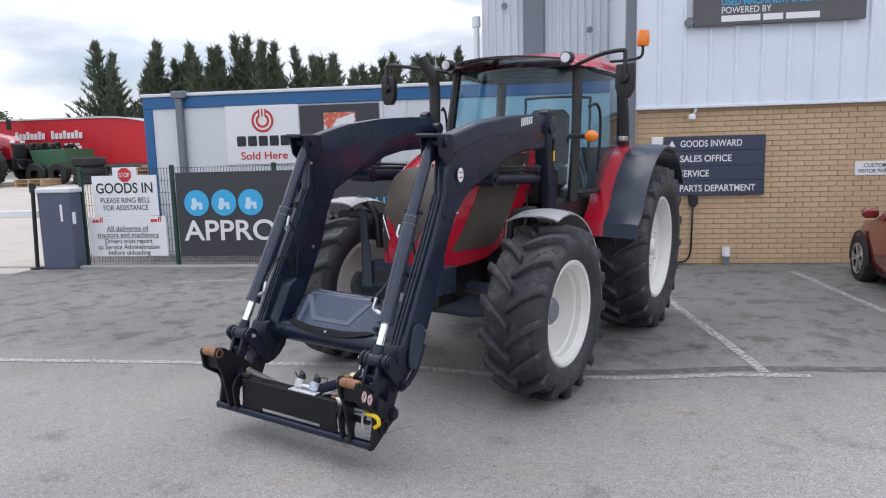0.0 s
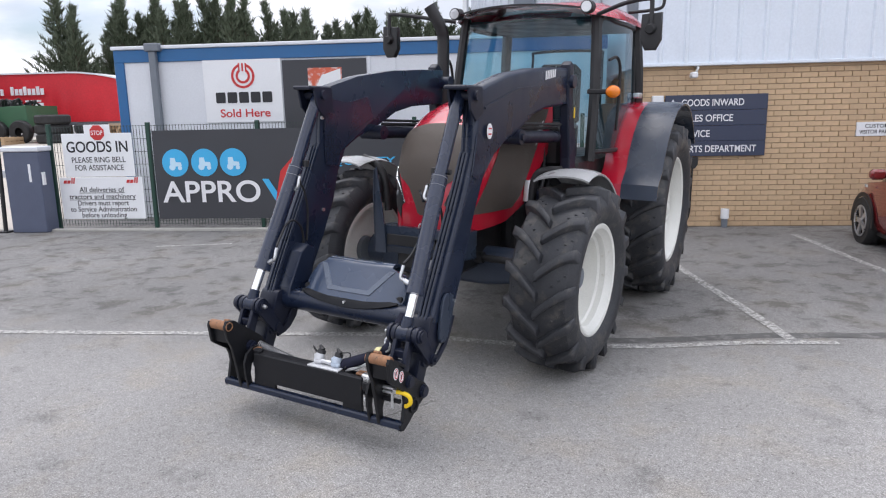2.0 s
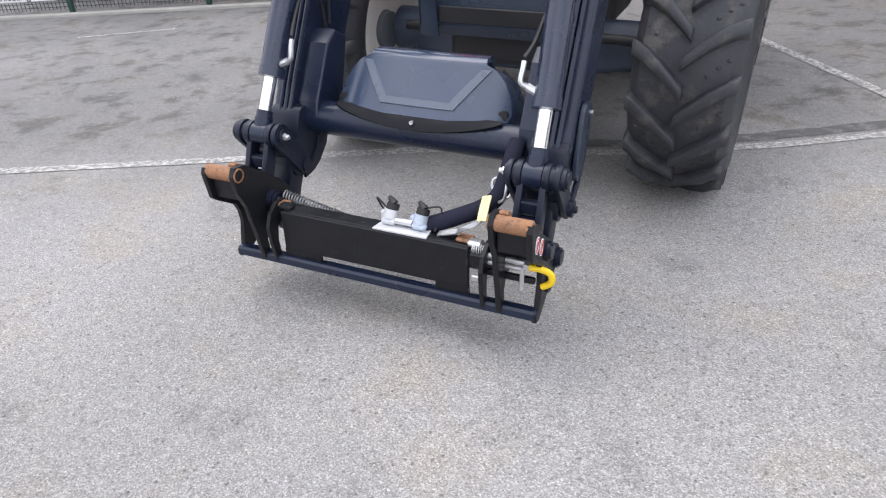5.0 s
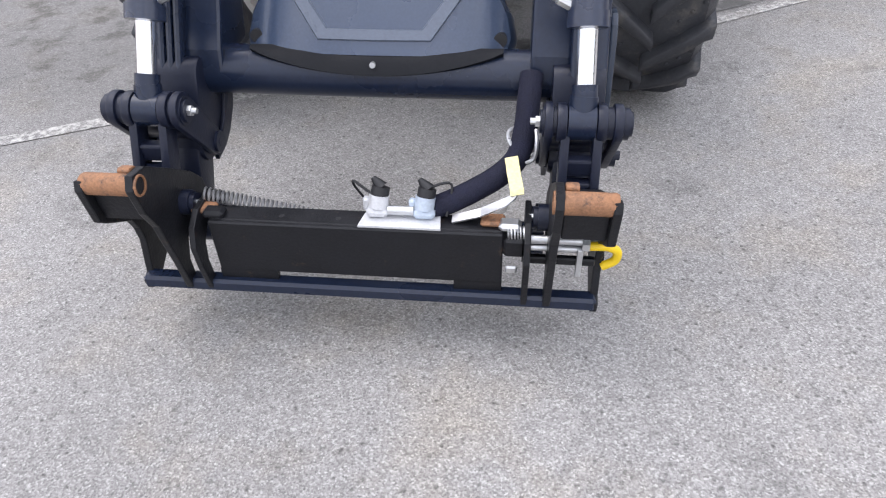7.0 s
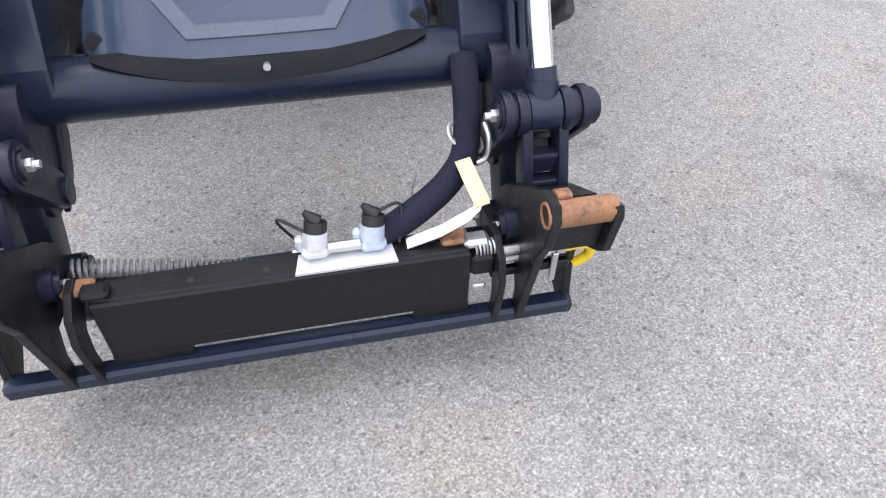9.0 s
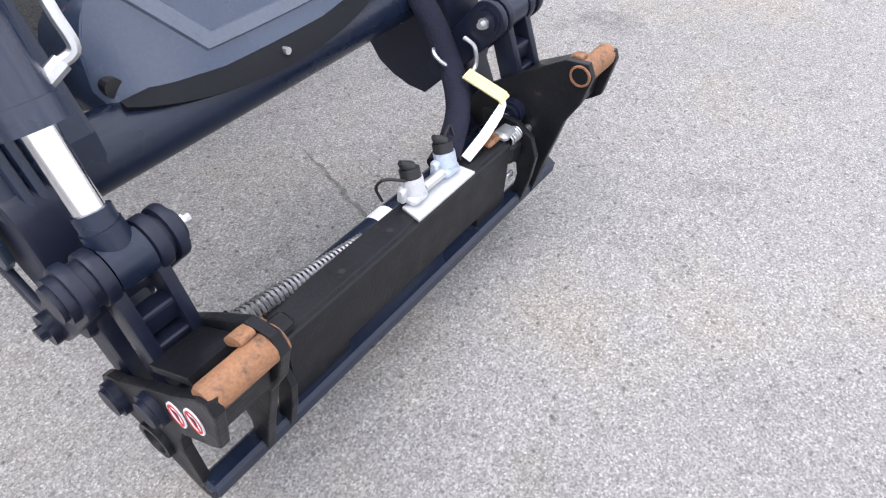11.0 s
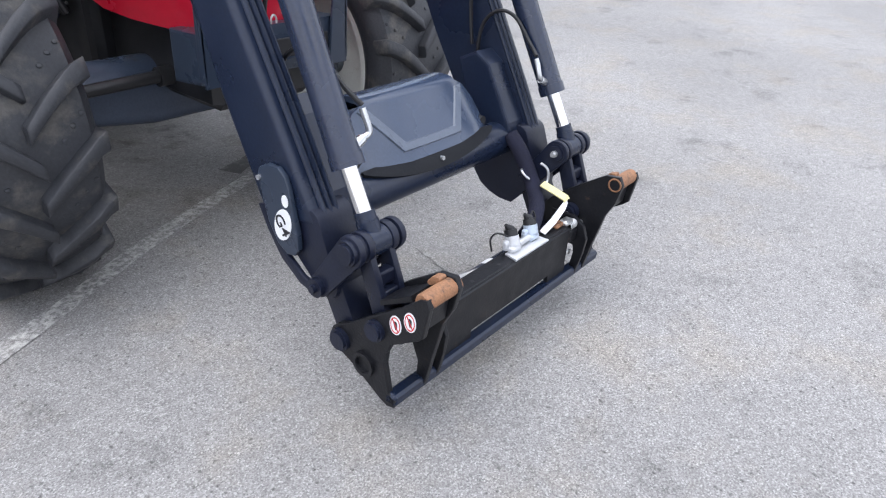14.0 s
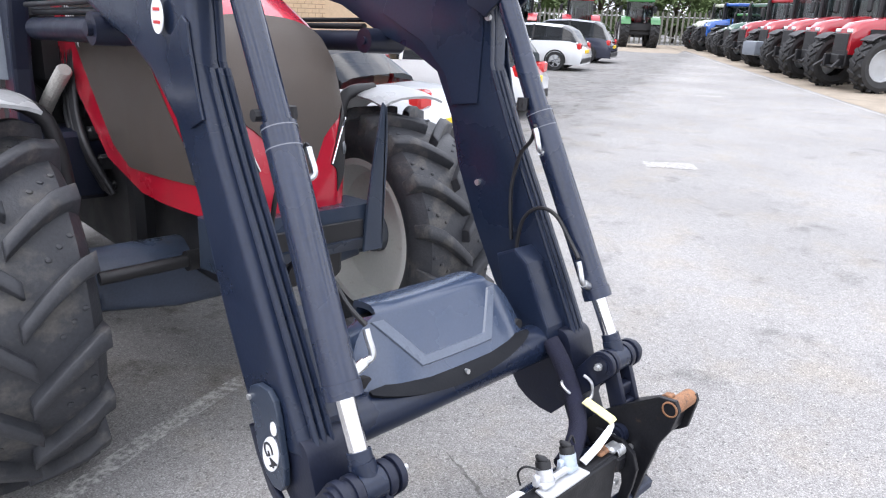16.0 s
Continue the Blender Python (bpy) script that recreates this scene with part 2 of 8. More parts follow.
    if line:
        wear = n.new("ShaderNodeTexNoise")
        wear.inputs["Scale"].default_value, wear.inputs["Detail"].default_value, wear.inputs["Roughness"].default_value = 30.0, 9, 0.75
        l.new(tc.outputs["Object"], wear.inputs["Vector"])
        wc = n.new("ShaderNodeValToRGB")
        wc.color_ramp.elements[0].position, wc.color_ramp.elements[1].position = 0.45, 0.60
        l.new(wear.outputs["Fac"], wc.inputs[0])
        mx = n.new("ShaderNodeMix")
        mx.data_type = 'RGBA'
        l.new(wc.outputs[0], mx.inputs["Factor"])
        l.new(last, mx.inputs["A"])
        mx.inputs["B"].default_value = (0.53, 0.52, 0.495, 1)
        last = mx.outputs["Result"]
    l.new(last, b.inputs["Base Color"])
    b.inputs["Roughness"].default_value = 0.85
    bp = n.new("ShaderNodeBump")
    bp.inputs["Strength"].default_value, bp.inputs["Distance"].default_value = 0.35, 0.004
    l.new(stones.outputs["Distance"], bp.inputs["Height"])
    l.new(bp.outputs[0], b.inputs["Normal"])
    return m


M_ASPHALT = asphalt_mat("asphalt")
M_LINE = asphalt_mat("line_paint", True)
M_BRICK = mat("buff_brick", (0.56, 0.40, 0.25), 0.85, vary=0.16, scale=9, fine=160, bump=0.4, per_object=0.05)
M_BEDJOINT = mat("bed_joint", (0.27, 0.19, 0.125), 0.95, vary=0.2, bump=0.4)
M_MORTAR = mat("mortar", (0.52, 0.375, 0.24), 0.95, vary=0.15, bump=0.4)
M_CLAD = mat("cladding_white", (0.74, 0.80, 0.88), 0.45, vary=0.06, scale=1.2, fine=30, bump=0.02)
M_CLADGREY = mat("cladding_grey", (0.56, 0.59, 0.63), 0.5, vary=0.08, scale=1.0, fine=30, bump=0.02)
M_STEELGREY = mat("steel_grey", (0.16, 0.18, 0.21), 0.5, vary=0.1)
M_CABIN = mat("cabin_panel", (0.68, 0.70, 0.74), 0.55, vary=0.06, scale=1.5, fine=40, bump=0.03)
M_BLUE = mat("cabin_blue", (0.02, 0.12, 0.30), 0.45, vary=0.1)
M_DGREEN = mat("post_green", (0.012, 0.05, 0.035), 0.5, vary=0.1)
M_WIRE = mat("mesh_wire", (0.03, 0.045, 0.04), 0.5, vary=0.1)
M_WHITE = mat("sign_white", (0.80, 0.81, 0.83), 0.4, vary=0.03, scale=2, fine=40, bump=0.0)
M_BANNER = mat("banner_charcoal", (0.045, 0.047, 0.055), 0.55, vary=0.15, scale=2.5, fine=200, bump=0.05)
M_SIGNBLUE = mat("sign_slate", (0.035, 0.045, 0.085), 0.4, vary=0.08, bump=0.0)
M_INK = mat("ink_black", (0.02, 0.02, 0.025), 0.5, vary=0.05, bump=0.0)
M_LETTER = mat("letter_white", (0.8, 0.8, 0.82), 0.45, vary=0.02, bump=0.0)
M_REDINK = mat("ink_red", (0.55, 0.03, 0.03), 0.45, vary=0.05, bump=0.0)
M_CYAN = mat("ink_cyan", (0.05, 0.42, 0.75), 0.45, vary=0.05, bump=0.0)
M_CABINET = mat("cabinet_slate", (0.085, 0.10, 0.155), 0.4, vary=0.1)
M_RED = mat("tractor_red", (0.46, 0.009, 0.028), 0.25, vary=0.07, scale=3, fine=60, bump=0.02, coat=0.6, rough_vary=0.06)
M_MESHGRILLE = mat("grille_mesh", (0.070, 0.055, 0.045), 0.6, vary=0.2, scale=5, fine=350, bump=0.6)
M_LOADER = mat("loader_paint", (0.011, 0.0175, 0.038), 0.30, vary=0.25, scale=4, fine=90, bump=0.05, rough_vary=0.12, spec=0.42)
M_CYL = mat("cylinder_paint", (0.013, 0.020, 0.044), 0.24, vary=0.25, scale=7, fine=90, bump=0.06, coat=0.35, rough_vary=0.1, second=(0.055, 0.062, 0.075), second_at=0.66)
M_LOADERMATT = mat("loader_matt", (0.009, 0.012, 0.026), 0.38, vary=0.25, scale=8, fine=120, bump=0.15, spec=0.36)
M_GREYPAINT = mat("grey_plastic", (0.026, 0.037, 0.060), 0.28, vary=0.12, scale=3, fine=150, bump=0.08)
M_BLACK = mat("black_plastic", (0.014, 0.014, 0.016), 0.5, vary=0.2, scale=6, fine=150, bump=0.1)
M_RUBBER = mat("tyre_rubber", (0.031, 0.033, 0.039), 0.55, vary=0.3, scale=5, fine=90, bump=0.35, second=(0.078, 0.074, 0.069), second_at=0.52)
M_AXLE = mat("axle_paint", (0.040, 0.054, 0.085), 0.38, vary=0.25, scale=6, fine=120, bump=0.15, second=(0.05, 0.042, 0.035), second_at=0.62)
M_RIM = mat("rim_white", (0.74, 0.74, 0.70), 0.4, vary=0.06, scale=5, fine=80, bump=0.03, second=(0.45, 0.40, 0.32), second_at=0.62)
M_CHROME = mat("chrome", (0.85, 0.86, 0.88), 0.12, 1.0, vary=0.03, bump=0.0, rough_vary=0.05)
M_ZINC = mat("zinc", (0.62, 0.63, 0.64), 0.38, 0.9, vary=0.1, scale=20)
M_RUST = mat("rust", (0.29, 0.145, 0.075), 0.7, 0.15, vary=0.35, scale=22, fine=180, bump=0.5, second=(0.12, 0.072, 0.05), second_at=0.54)
M_WORNBLACK = mat("worn_black_steel", (0.009, 0.0095, 0.012), 0.42, vary=0.35, scale=14, fine=120, bump=0.25, second=(0.06, 0.038, 0.026), second_at=0.62, spec=0.30)
M_YELLOW = mat("yellow_plastic", (0.85, 0.58, 0.01), 0.4, vary=0.05)
M_FENDER = mat("fender_grey", (0.36, 0.365, 0.37), 0.3, vary=0.1, scale=4, fine=80, bump=0.05)
M_GLASS = glass("cab_glass", (0.62, 0.90, 1.0), 0.86)
M_DARKGLASS = glass("car_glass", (0.3, 0.35, 0.38), 0.35)
M_AMBER = mat("amber_lens", (0.85, 0.22, 0.01), 0.2, vary=0.05, bump=0.0, coat=0.5)
M_LENS = mat("lamp_lens", (0.7, 0.72, 0.74), 0.1, 0.3, vary=0.05, bump=0.0, coat=0.5)


# ---- mesh helpers ----
def part(name, bm, material, parent=None, label="", m=None, smooth=False):
    """Links a bmesh as one mesh object under a thing or a part."""
    if m is not None:
        bm.transform(m)
    bmesh.ops.recalc_face_normals(bm, faces=bm.faces)
    me = bpy.data.meshes.new(name)
    bm.to_mesh(me)
    bm.free()
    if smooth:
        me.shade_smooth()
        me.set_sharp_from_angle(angle=radians(38))
    for mm in (material if isinstance(material, (list, tuple)) else (material,)):
        me.materials.append(mm)
    ob = new(name, me)
    if parent is not None:
        ob.parent = parent
    if label:
        ob["label"] = label
    return ob


def empty(name, m=None):
    ob = new(name)
    ob.empty_display_size = 0.2
    if m is not None:
        ob.matrix_world = m
    return ob


def box(bm, lo, hi, bevel=0.0, seg=1, m=None):
    """A box between two corners, with bevelled edges."""
    c = [(a + b) / 2 for a, b in zip(lo, hi)]
    s = [abs(b - a) for a, b in zip(lo, hi)]
    r = bmesh.ops.create_cube(bm, size=1.0, matrix=Matrix.Translation(c) @ Matrix.Diagonal((*s, 1)))
    vs = r["verts"]
    if bevel:
        es = list({e for v in vs for e in v.link_edges})
        r = bmesh.ops.bevel(bm, geom=es, offset=bevel, segments=seg, affect='EDGES', profile=0.6)
        vs = r["verts"]
    if m is not None:
        bmesh.ops.transform(bm, matrix=m, verts=list(vs))
    return bm


def prism(bm, outline, x0, x1, bevel=0.0, axis='x', seg=2):
    """A plate: an outline in the plane across the axis, drawn from x0 to x1."""
    def at(a, p):
        return {'x': (a, p[0], p[1]), 'y': (p[0], a, p[1]), 'z': (p[0], p[1], a)}[axis]
    lo, hi = [bm.verts.new(at(x0, p)) for p in outline], [bm.verts.new(at(x1, p)) for p in outline]
    n = len(outline)
    fs = [bm.faces.new(lo), bm.faces.new(hi)]
    for i in range(n):
        fs.append(bm.faces.new((lo[i], lo[(i + 1) % n], hi[(i + 1) % n], hi[i])))
    if bevel:
        bmesh.ops.recalc_face_normals(bm, faces=fs)
        es = list({e for f in fs[:2] for e in f.edges})
        bmesh.ops.bevel(bm, geom=es, offset=bevel, segments=seg, affect='EDGES', profile=0.6)
    return bm


def rod(bm, a, b, r, seg=16, r2=None):
    """A round bar from a to b."""
    a, b = Vector(a), Vector(b)
    d = b - a
    m = Matrix.Translation((a + b) / 2) @ d.to_track_quat('Z', 'Y').to_matrix().to_4x4()
    bmesh.ops.create_cone(bm, cap_ends=True, segments=seg, radius1=r, radius2=r if r2 is None else r2, depth=d.length, matrix=m)
    return bm


def pipe(bm, pts, r, seg=10, close=True):
    """A bent tube along points, smoothed by a spline."""
    ps = [Vector(p) for p in pts]
    fine = []
    for i in range(len(ps) - 1):
        p0, p1, p2, p3 = ps[max(i - 1, 0)], ps[i], ps[i + 1], ps[min(i + 2, len(ps) - 1)]
        for k in range(6):
            t = k / 6
            fine.append(0.5 * ((2 * p1) + (p2 - p0) * t + (2 * p0 - 5 * p1 + 4 * p2 - p3) * t * t + (3 * p1 - p0 - 3 * p2 + p3) * t ** 3))
    fine.append(ps[-1])
    rings = []
    side = None
    for i, p in enumerate(fine):
        d = (fine[min(i + 1, len(fine) - 1)] - fine[max(i - 1, 0)]).normalized()
        if side is None:
            side = d.orthogonal().normalized()
        side = (side - d * side.dot(d)).normalized()
        up = d.cross(side)
        rings.append([bm.verts.new(p + r * (math.cos(a) * side + math.sin(a) * up)) for a in [2 * math.pi * k / seg for k in range(seg)]])
    for r0, r1 in zip(rings, rings[1:]):
        for k in range(seg):
            bm.faces.new((r0[k], r0[(k + 1) % seg], r1[(k + 1) % seg], r1[k]))
    if close:
        bm.faces.new(rings[0])
        bm.faces.new(rings[-1])
    return bm


def lathe(bm, prof, seg=48, centre=(0, 0, 0), closed=False):
    """Turns a profile of (radius, x) round the x axis through the centre."""
    rings = []
    for k in range(seg):
        a = 2 * math.pi * k / seg
        rings.append([bm.verts.new((centre[0] + x, centre[1] + r * math.cos(a), centre[2] + r * math.sin(a))) for r, x in prof])
    for k in range(seg):
        a, b = rings[k], rings[(k + 1) % seg]
        for i in range(len(prof) - (0 if closed else 1)):
            j = (i + 1) % len(prof)
            bm.faces.new((a[i], a[j], b[j], b[i]))
    return bm


def grid(bm, rows, thick=0.0):
    """A sheet through rows of points."""
    vs = [[bm.verts.new(p) for p in row] for row in rows]
    for a, b in zip(vs, vs[1:]):
        for i in range(len(a) - 1):
            bm.faces.new((a[i], a[i + 1], b[i + 1], b[i]))
    if thick:
        bmesh.ops.recalc_face_normals(bm, faces=bm.faces)
        bmesh.ops.solidify(bm, geom=list(bm.faces), thickness=thick)
    return bm


def words(name, text, size, material, parent, m, label="", spread=1.0, width=None):
    """Letters standing 4 mm proud, at the pose m: x along the line, z up, facing -y. width: stretch the line to it."""
    cu = bpy.data.curves.new(name, 'FONT')
    cu.body, cu.size, cu.extrude, cu.align_x = text, size, 0.001, 'CENTER'
    cu.offset = (0.014 if size > 0.13 else 0.004) * size
    cu.space_character = spread
    tmp = bpy.data.objects.new(name, cu)
    scene.collection.objects.link(tmp)
    me = bpy.data.meshes.new_from_object(tmp.evaluated_get(bpy.context.evaluated_depsgraph_get()))
    bpy.data.objects.remove(tmp)
    me.transform(Matrix.Rotation(radians(90), 4, 'X'))
    if width:
        xs = [v.co.x for v in me.vertices]
        me.transform(Matrix.Diagonal((width / (max(xs) - min(xs)), 1, 1, 1)))
    me.transform(m)
    me.materials.clear()
    me.materials.append(material)
    ob = new(name, me)
    ob.parent = parent
    if label:
        ob["label"] = label
    return ob


def hull(circles, n=20):
    """The outline stretched round circles (y, z, radius)."""
    ps = sorted({(round(cy + r * math.cos(2 * math.pi * k / n), 6), round(cz + r * math.sin(2 * math.pi * k / n), 6)) for cy, cz, r in circles for k in range(n)})
    def half(seq):
        out = []
        for p in seq:
            while len(out) > 1 and (out[-1][0] - out[-2][0]) * (p[1] - out[-2][1]) - (out[-1][1] - out[-2][1]) * (p[0] - out[-2][0]) <= 1e-9:
                out.pop()
            out.append(p)
        return out[:-1]
    return half(ps) + half(ps[::-1])


def lerp(xs, ys, x):
    return float(np.interp(x, xs, ys))


# the yard's own frame: x along the wall, y towards it
TH = radians(23)
YARD = Matrix.Rotation(TH, 4, 'Z')


def yp(x, y, z=0.0):
    return YARD @ Vector((x, y, z))


# ---- ground ----
def smooth(a, b, v):
    k = min(max((v - a) / (b - a), 0.0), 1.0)
    return k * k * (3 - 2 * k)


def gz(x, y):
    """Height of the yard: level, but falling away a little under the tractor's left side and rising beyond the gateway."""
    w = YARD @ Vector((x, y, 0))
    fall = smooth(-0.6, 0.75, w.x) * (1 - smooth(3.0, 9.0, w.x)) * smooth(-2.6, -0.9, w.y) * (1 - smooth(3.5, 6.0, w.y))
    a, b = min(max((y - 6.5) / 10.5, 0), 1), min(max((-x - 8.0) / 6, 0), 1)
    return 1.06 * a * a * (3 - 2 * a) * b * b * (3 - 2 * b) - 0.085 * fall * (1 - 0.5 * smooth(1.2, 2.2, w.x))


bm = bmesh.new()
sx_ = [-400, -150, -70, -45, -35, -28, -24, -20, -18, -16, -14, -13, -12, -11, -10, -9, -8, -6, -4, -3] + [k * 0.25 - 2 for k in range(36)] + [7.5, 8.5, 9.5, 11, 13, 18, 35, 70, 150, 400]
sy_ = [-400, -150, -70, -35, -18, -9, -5] + [k * 0.25 - 4 for k in range(42)] + [6.5, 8, 9.5, 11, 12.5, 14, 15.5, 17, 18.5, 20, 24, 35, 70, 150, 400]
grid(bm, [[YARD @ Vector((x, y, gz(x, y))) for x in sx_] for y in sy_])
ground = tagged(part("ground", bm, M_ASPHALT, smooth=True), "worn pale grey tarmac yard with stains", "ground", kind="structure")


def stripe(x0, y0, x1, y1, w, material=None, rise=0.004, name="painted_line", label="worn white parking line painted on tarmac", category="road marking", rough=0.18):
    bm = bmesh.new()
    a, b = Vector((x0, y0, 0)), Vector((x1, y1, 0))
    up = lambda p: p + Vector((0, 0, gz(p.x, p.y) + rise))
    d = (b - a).normalized()
    s = Vector((-d.y, d.x, 0)) * w / 2
    n = max(2, int((b - a).length / 0.2))
    grid(bm, [[up(a + (b - a) * (i / n) + s * (1 + rough * noise.noise((i * 0.9, x0, 3)))), up(a + (b - a) * (i / n) - s * (1 + rough * noise.noise((i * 0.7, y0, 9))))] for i in range(n + 1)])
    return tagged(part(name, bm, material or M_LINE, m=YARD), label, category, kind="structure")


stripe(-12.0, -0.33, 2.75, -0.16, 0.085)
M_TAR = mat("tar_strip", (0.10, 0.098, 0.095), 0.9, vary=0.35, scale=7, fine=150, bump=0.4, second=(0.18, 0.175, 0.17), second_at=0.50)
stripe(0.3, -0.06, 3.4, 0.03, 0.12, M_TAR, 0.003, "tar_strip", "dark patched strip of tar beside the parking line", "road repair", 0.7)
M_CRACK = mat("crack_dirt", (0.16, 0.155, 0.145), 0.95, vary=0.4, scale=30, fine=200, bump=0.5, second=(0.235, 0.228, 0.22), second_at=0.48)
cr = random.Random(2)
pts = [(-0.13 - 0.030 * k + cr.uniform(-0.012, 0.012), -1.29 - 0.033 * k + cr.uniform(-0.012, 0.012)) for k in range(10)]
for k, (c0_, c1_) in enumerate(zip(pts, pts[1:])):
    stripe(*c0_, *c1_, cr.uniform(0.008, 0.026), M_CRACK, 0.002, "tarmac_crack", "thin dark crack in the tarmac", "crack", 0.9)
stripe(2.44, -0.1, 2.15, 4.4, 0.09)
stripe(4.42, 0.2, 4.18, 4.3, 0.09)
stripe(-4.5, 3.52, -3.5, 3.72, 0.06)
stripe(6.22, -1.27, 6.38, -1.86, 0.34)
stripe(13.0, -5.15, 49.0, 2.7, 0.07)
stripe(15.2, -1.3, 15.4, -1.9, 0.16)

bm = bmesh.new()
M_CONCRETE = mat("apron_concrete", (0.46, 0.42, 0.37), 0.9, vary=0.14, scale=0.8, fine=60, bump=0.3, second=(0.38, 0.355, 0.32), second_at=0.56)
grid(bm, [[Vector((x, y, gz(x, y) + 0.006)) for x in (-60, -45, -35, -28, -24, -20, -18, -16, -14, -13, -12, -11, -10, -9, -8, -7.7)] for y in (4.25, 5.0, 6.5, 8, 9.5, 11, 12.5, 14, 15.5, 17, 18.5, 20, 24, 30)])
tagged(part("concrete_apron", bm, M_CONCRETE, m=YARD, smooth=True), "pale beige concrete roadway beyond the gateway", "roadway", kind="structure")

# ---- office wall: brick below, steel sheet above ----
WALL_Y = 5.0
WALL_X0, WALL_X1 = 2.15, 16.0
CLAD_Z = 2.33
office = tagged(empty("wall_office"), "buff brick wall under pale ribbed steel cladding", "wall", kind="structure")
bm = bmesh.new()
box(bm, (WALL_X0 + 0.012, WALL_Y + 0.012, 0), (WALL_X1, WALL_Y + 0.3, CLAD_Z))
part("mortar_bed", bm, M_MORTAR, office, m=YARD)
bm = bmesh.new()
# ribbed sheet: flat pans with trapezoid ribs
rows = []
x = WALL_X0 - 0.02
pts = []
while x < WALL_X1:
    pts += [(x, 0.0), (x + 0.28, 0.0), (x + 0.30, -0.032), (x + 0.335, -0.032), (x + 0.355, 0.0)]
    x += 0.355
grid(bm, [[Vector((px, WALL_Y - 0.05 + py, z)) for px, py in pts] for z in (CLAD_Z, CLAD_Z + 2.2, CLAD_Z + 4.6)])
part("cladding_sheet", bm, M_CLAD, office, "pale blue-grey ribbed steel cladding", m=YARD)
bm = bmesh.new()
box(bm, (WALL_X0 - 0.03, WALL_Y - 0.085, CLAD_Z - 0.03), (WALL_X1, WALL_Y + 0.02, CLAD_Z + 0.015), 0.006)
part("drip_flashing", bm, M_CLAD, office, m=YARD)
bm = bmesh.new()
box(bm, (WALL_X0, WALL_Y, CLAD_Z), (WALL_X1, WALL_Y + 8, CLAD_Z + 4.7))
part("roof_block", bm, M_CLADGREY, office, m=YARD)
bm = bmesh.new()
box(bm, (WALL_X0 - 0.17, WALL_Y - 0.1, 1.55), (WALL_X0 - 0.03, WALL_Y + 0.06, CLAD_Z + 4.6), 0.02)
part("corner_downpipe", bm, M_STEELGREY, office, "grey square downpipe", m=YARD)

# the taller shed set back behind
shed = tagged(empty("wall_shed"), "tall grey ribbed steel shed wall", "wall", kind="structure")
bm = bmesh.new()
x = -0.42
pts = []
while x < 3.4:
    pts += [(x, 0.0), (x + 0.07, 0.0), (x + 0.09, -0.03), (x + 0.13, -0.03), (x + 0.15, 0.0)]
    x += 0.15
grid(bm, [[Vector((px, 9.0 + py, z)) for px, py in pts] for z in (0, 4, 8)])
part("ribbed_sheet", bm, M_CLADGREY, shed, m=YARD)
bm = bmesh.new()
box(bm, (-0.42, 9.02, 0), (3.5, 16, 8.1))
part("shed_block", bm, M_CLADGREY, shed, m=YARD)
bm = bmesh.new()
box(bm, (0.42, 8.86, 0), (0.84, 9.0, 8), 0.02)
part("steel_column", bm, M_STEELGREY, shed, "dark grey steel column", m=YARD)
flue = tagged(empty("flue_pipe"), "slim metal flue pipe with cowl beside the shed", "pipe")
bm = bmesh.new()
rod(bm, (-0.52, 8.8, 0), (-0.52, 8.8, 4.35), 0.06)
part("pipe", bm, M_ZINC, flue, m=YARD, smooth=True)
bm = bmesh.new()
rod(bm, (-0.52, 8.8, 4.3), (-0.52, 8.8, 4.5), 0.085)
part("cowl", bm, M_ZINC, flue, m=YARD, smooth=True)


def direction_board():
    t = tagged(empty("direction_sign"), "slate-blue four-line direction board on the brick wall", "sign")
    z = 1.90
    for i, text in enumerate(("GOODS INWARD", "SALES OFFICE", "SERVICE", "PARTS DEPARTMENT")):
        bm = bmesh.new()
        box(bm, (2.545, WALL_Y - 0.055, z - 0.215), (3.955, WALL_Y - 0.025, z), 0.004)
        slat = part("slat", bm, M_SIGNBLUE, t, m=YARD)
        w = {0: 0.86, 1: 0.72, 2: 0.41, 3: 1.06}[i]
        words("lettering", text, 0.135, M_LETTER, slat, YARD @ Matrix.Translation((2.77 + w / 2, WALL_Y - 0.058, z - 0.155)), width=w)
        if i == 0:
            bm = bmesh.new()
            prism(bm, [(2.60, z - 0.15), (2.70, z - 0.15), (2.65, z - 0.055)], WALL_Y - 0.061, WALL_Y - 0.056, axis='y')
            part("arrow", bm, M_LETTER, slat, m=YARD)
        z -= 0.217
    for x in (2.9, 3.6):
        bm = bmesh.new()
        box(bm, (x, WALL_Y - 0.03, 1.1), (x + 0.04, WALL_Y + 0.01, 1.85))
        part("wall_bracket", bm, M_STEELGREY, t, m=YARD)


direction_board()

t = tagged(empty("parking_sign"), "small white customer parking plate on the brick wall", "sign")
bm = bmesh.new()
box(bm, (5.19, WALL_Y - 0.02, 1.28), (5.80, WALL_Y + 0.008, 1.475), 0.003)
plate = part("plate", bm, M_WHITE, t, m=YARD)
words("lettering", "CUSTOMER", 0.075, M_INK, plate, YARD @ Matrix.Translation((5.50, WALL_Y - 0.023, 1.395)), width=0.40)
words("lettering", "VISITOR PARKING", 0.075, M_INK, plate, YARD @ Matrix.Translation((5.50, WALL_Y - 0.023, 1.315)), width=0.54)

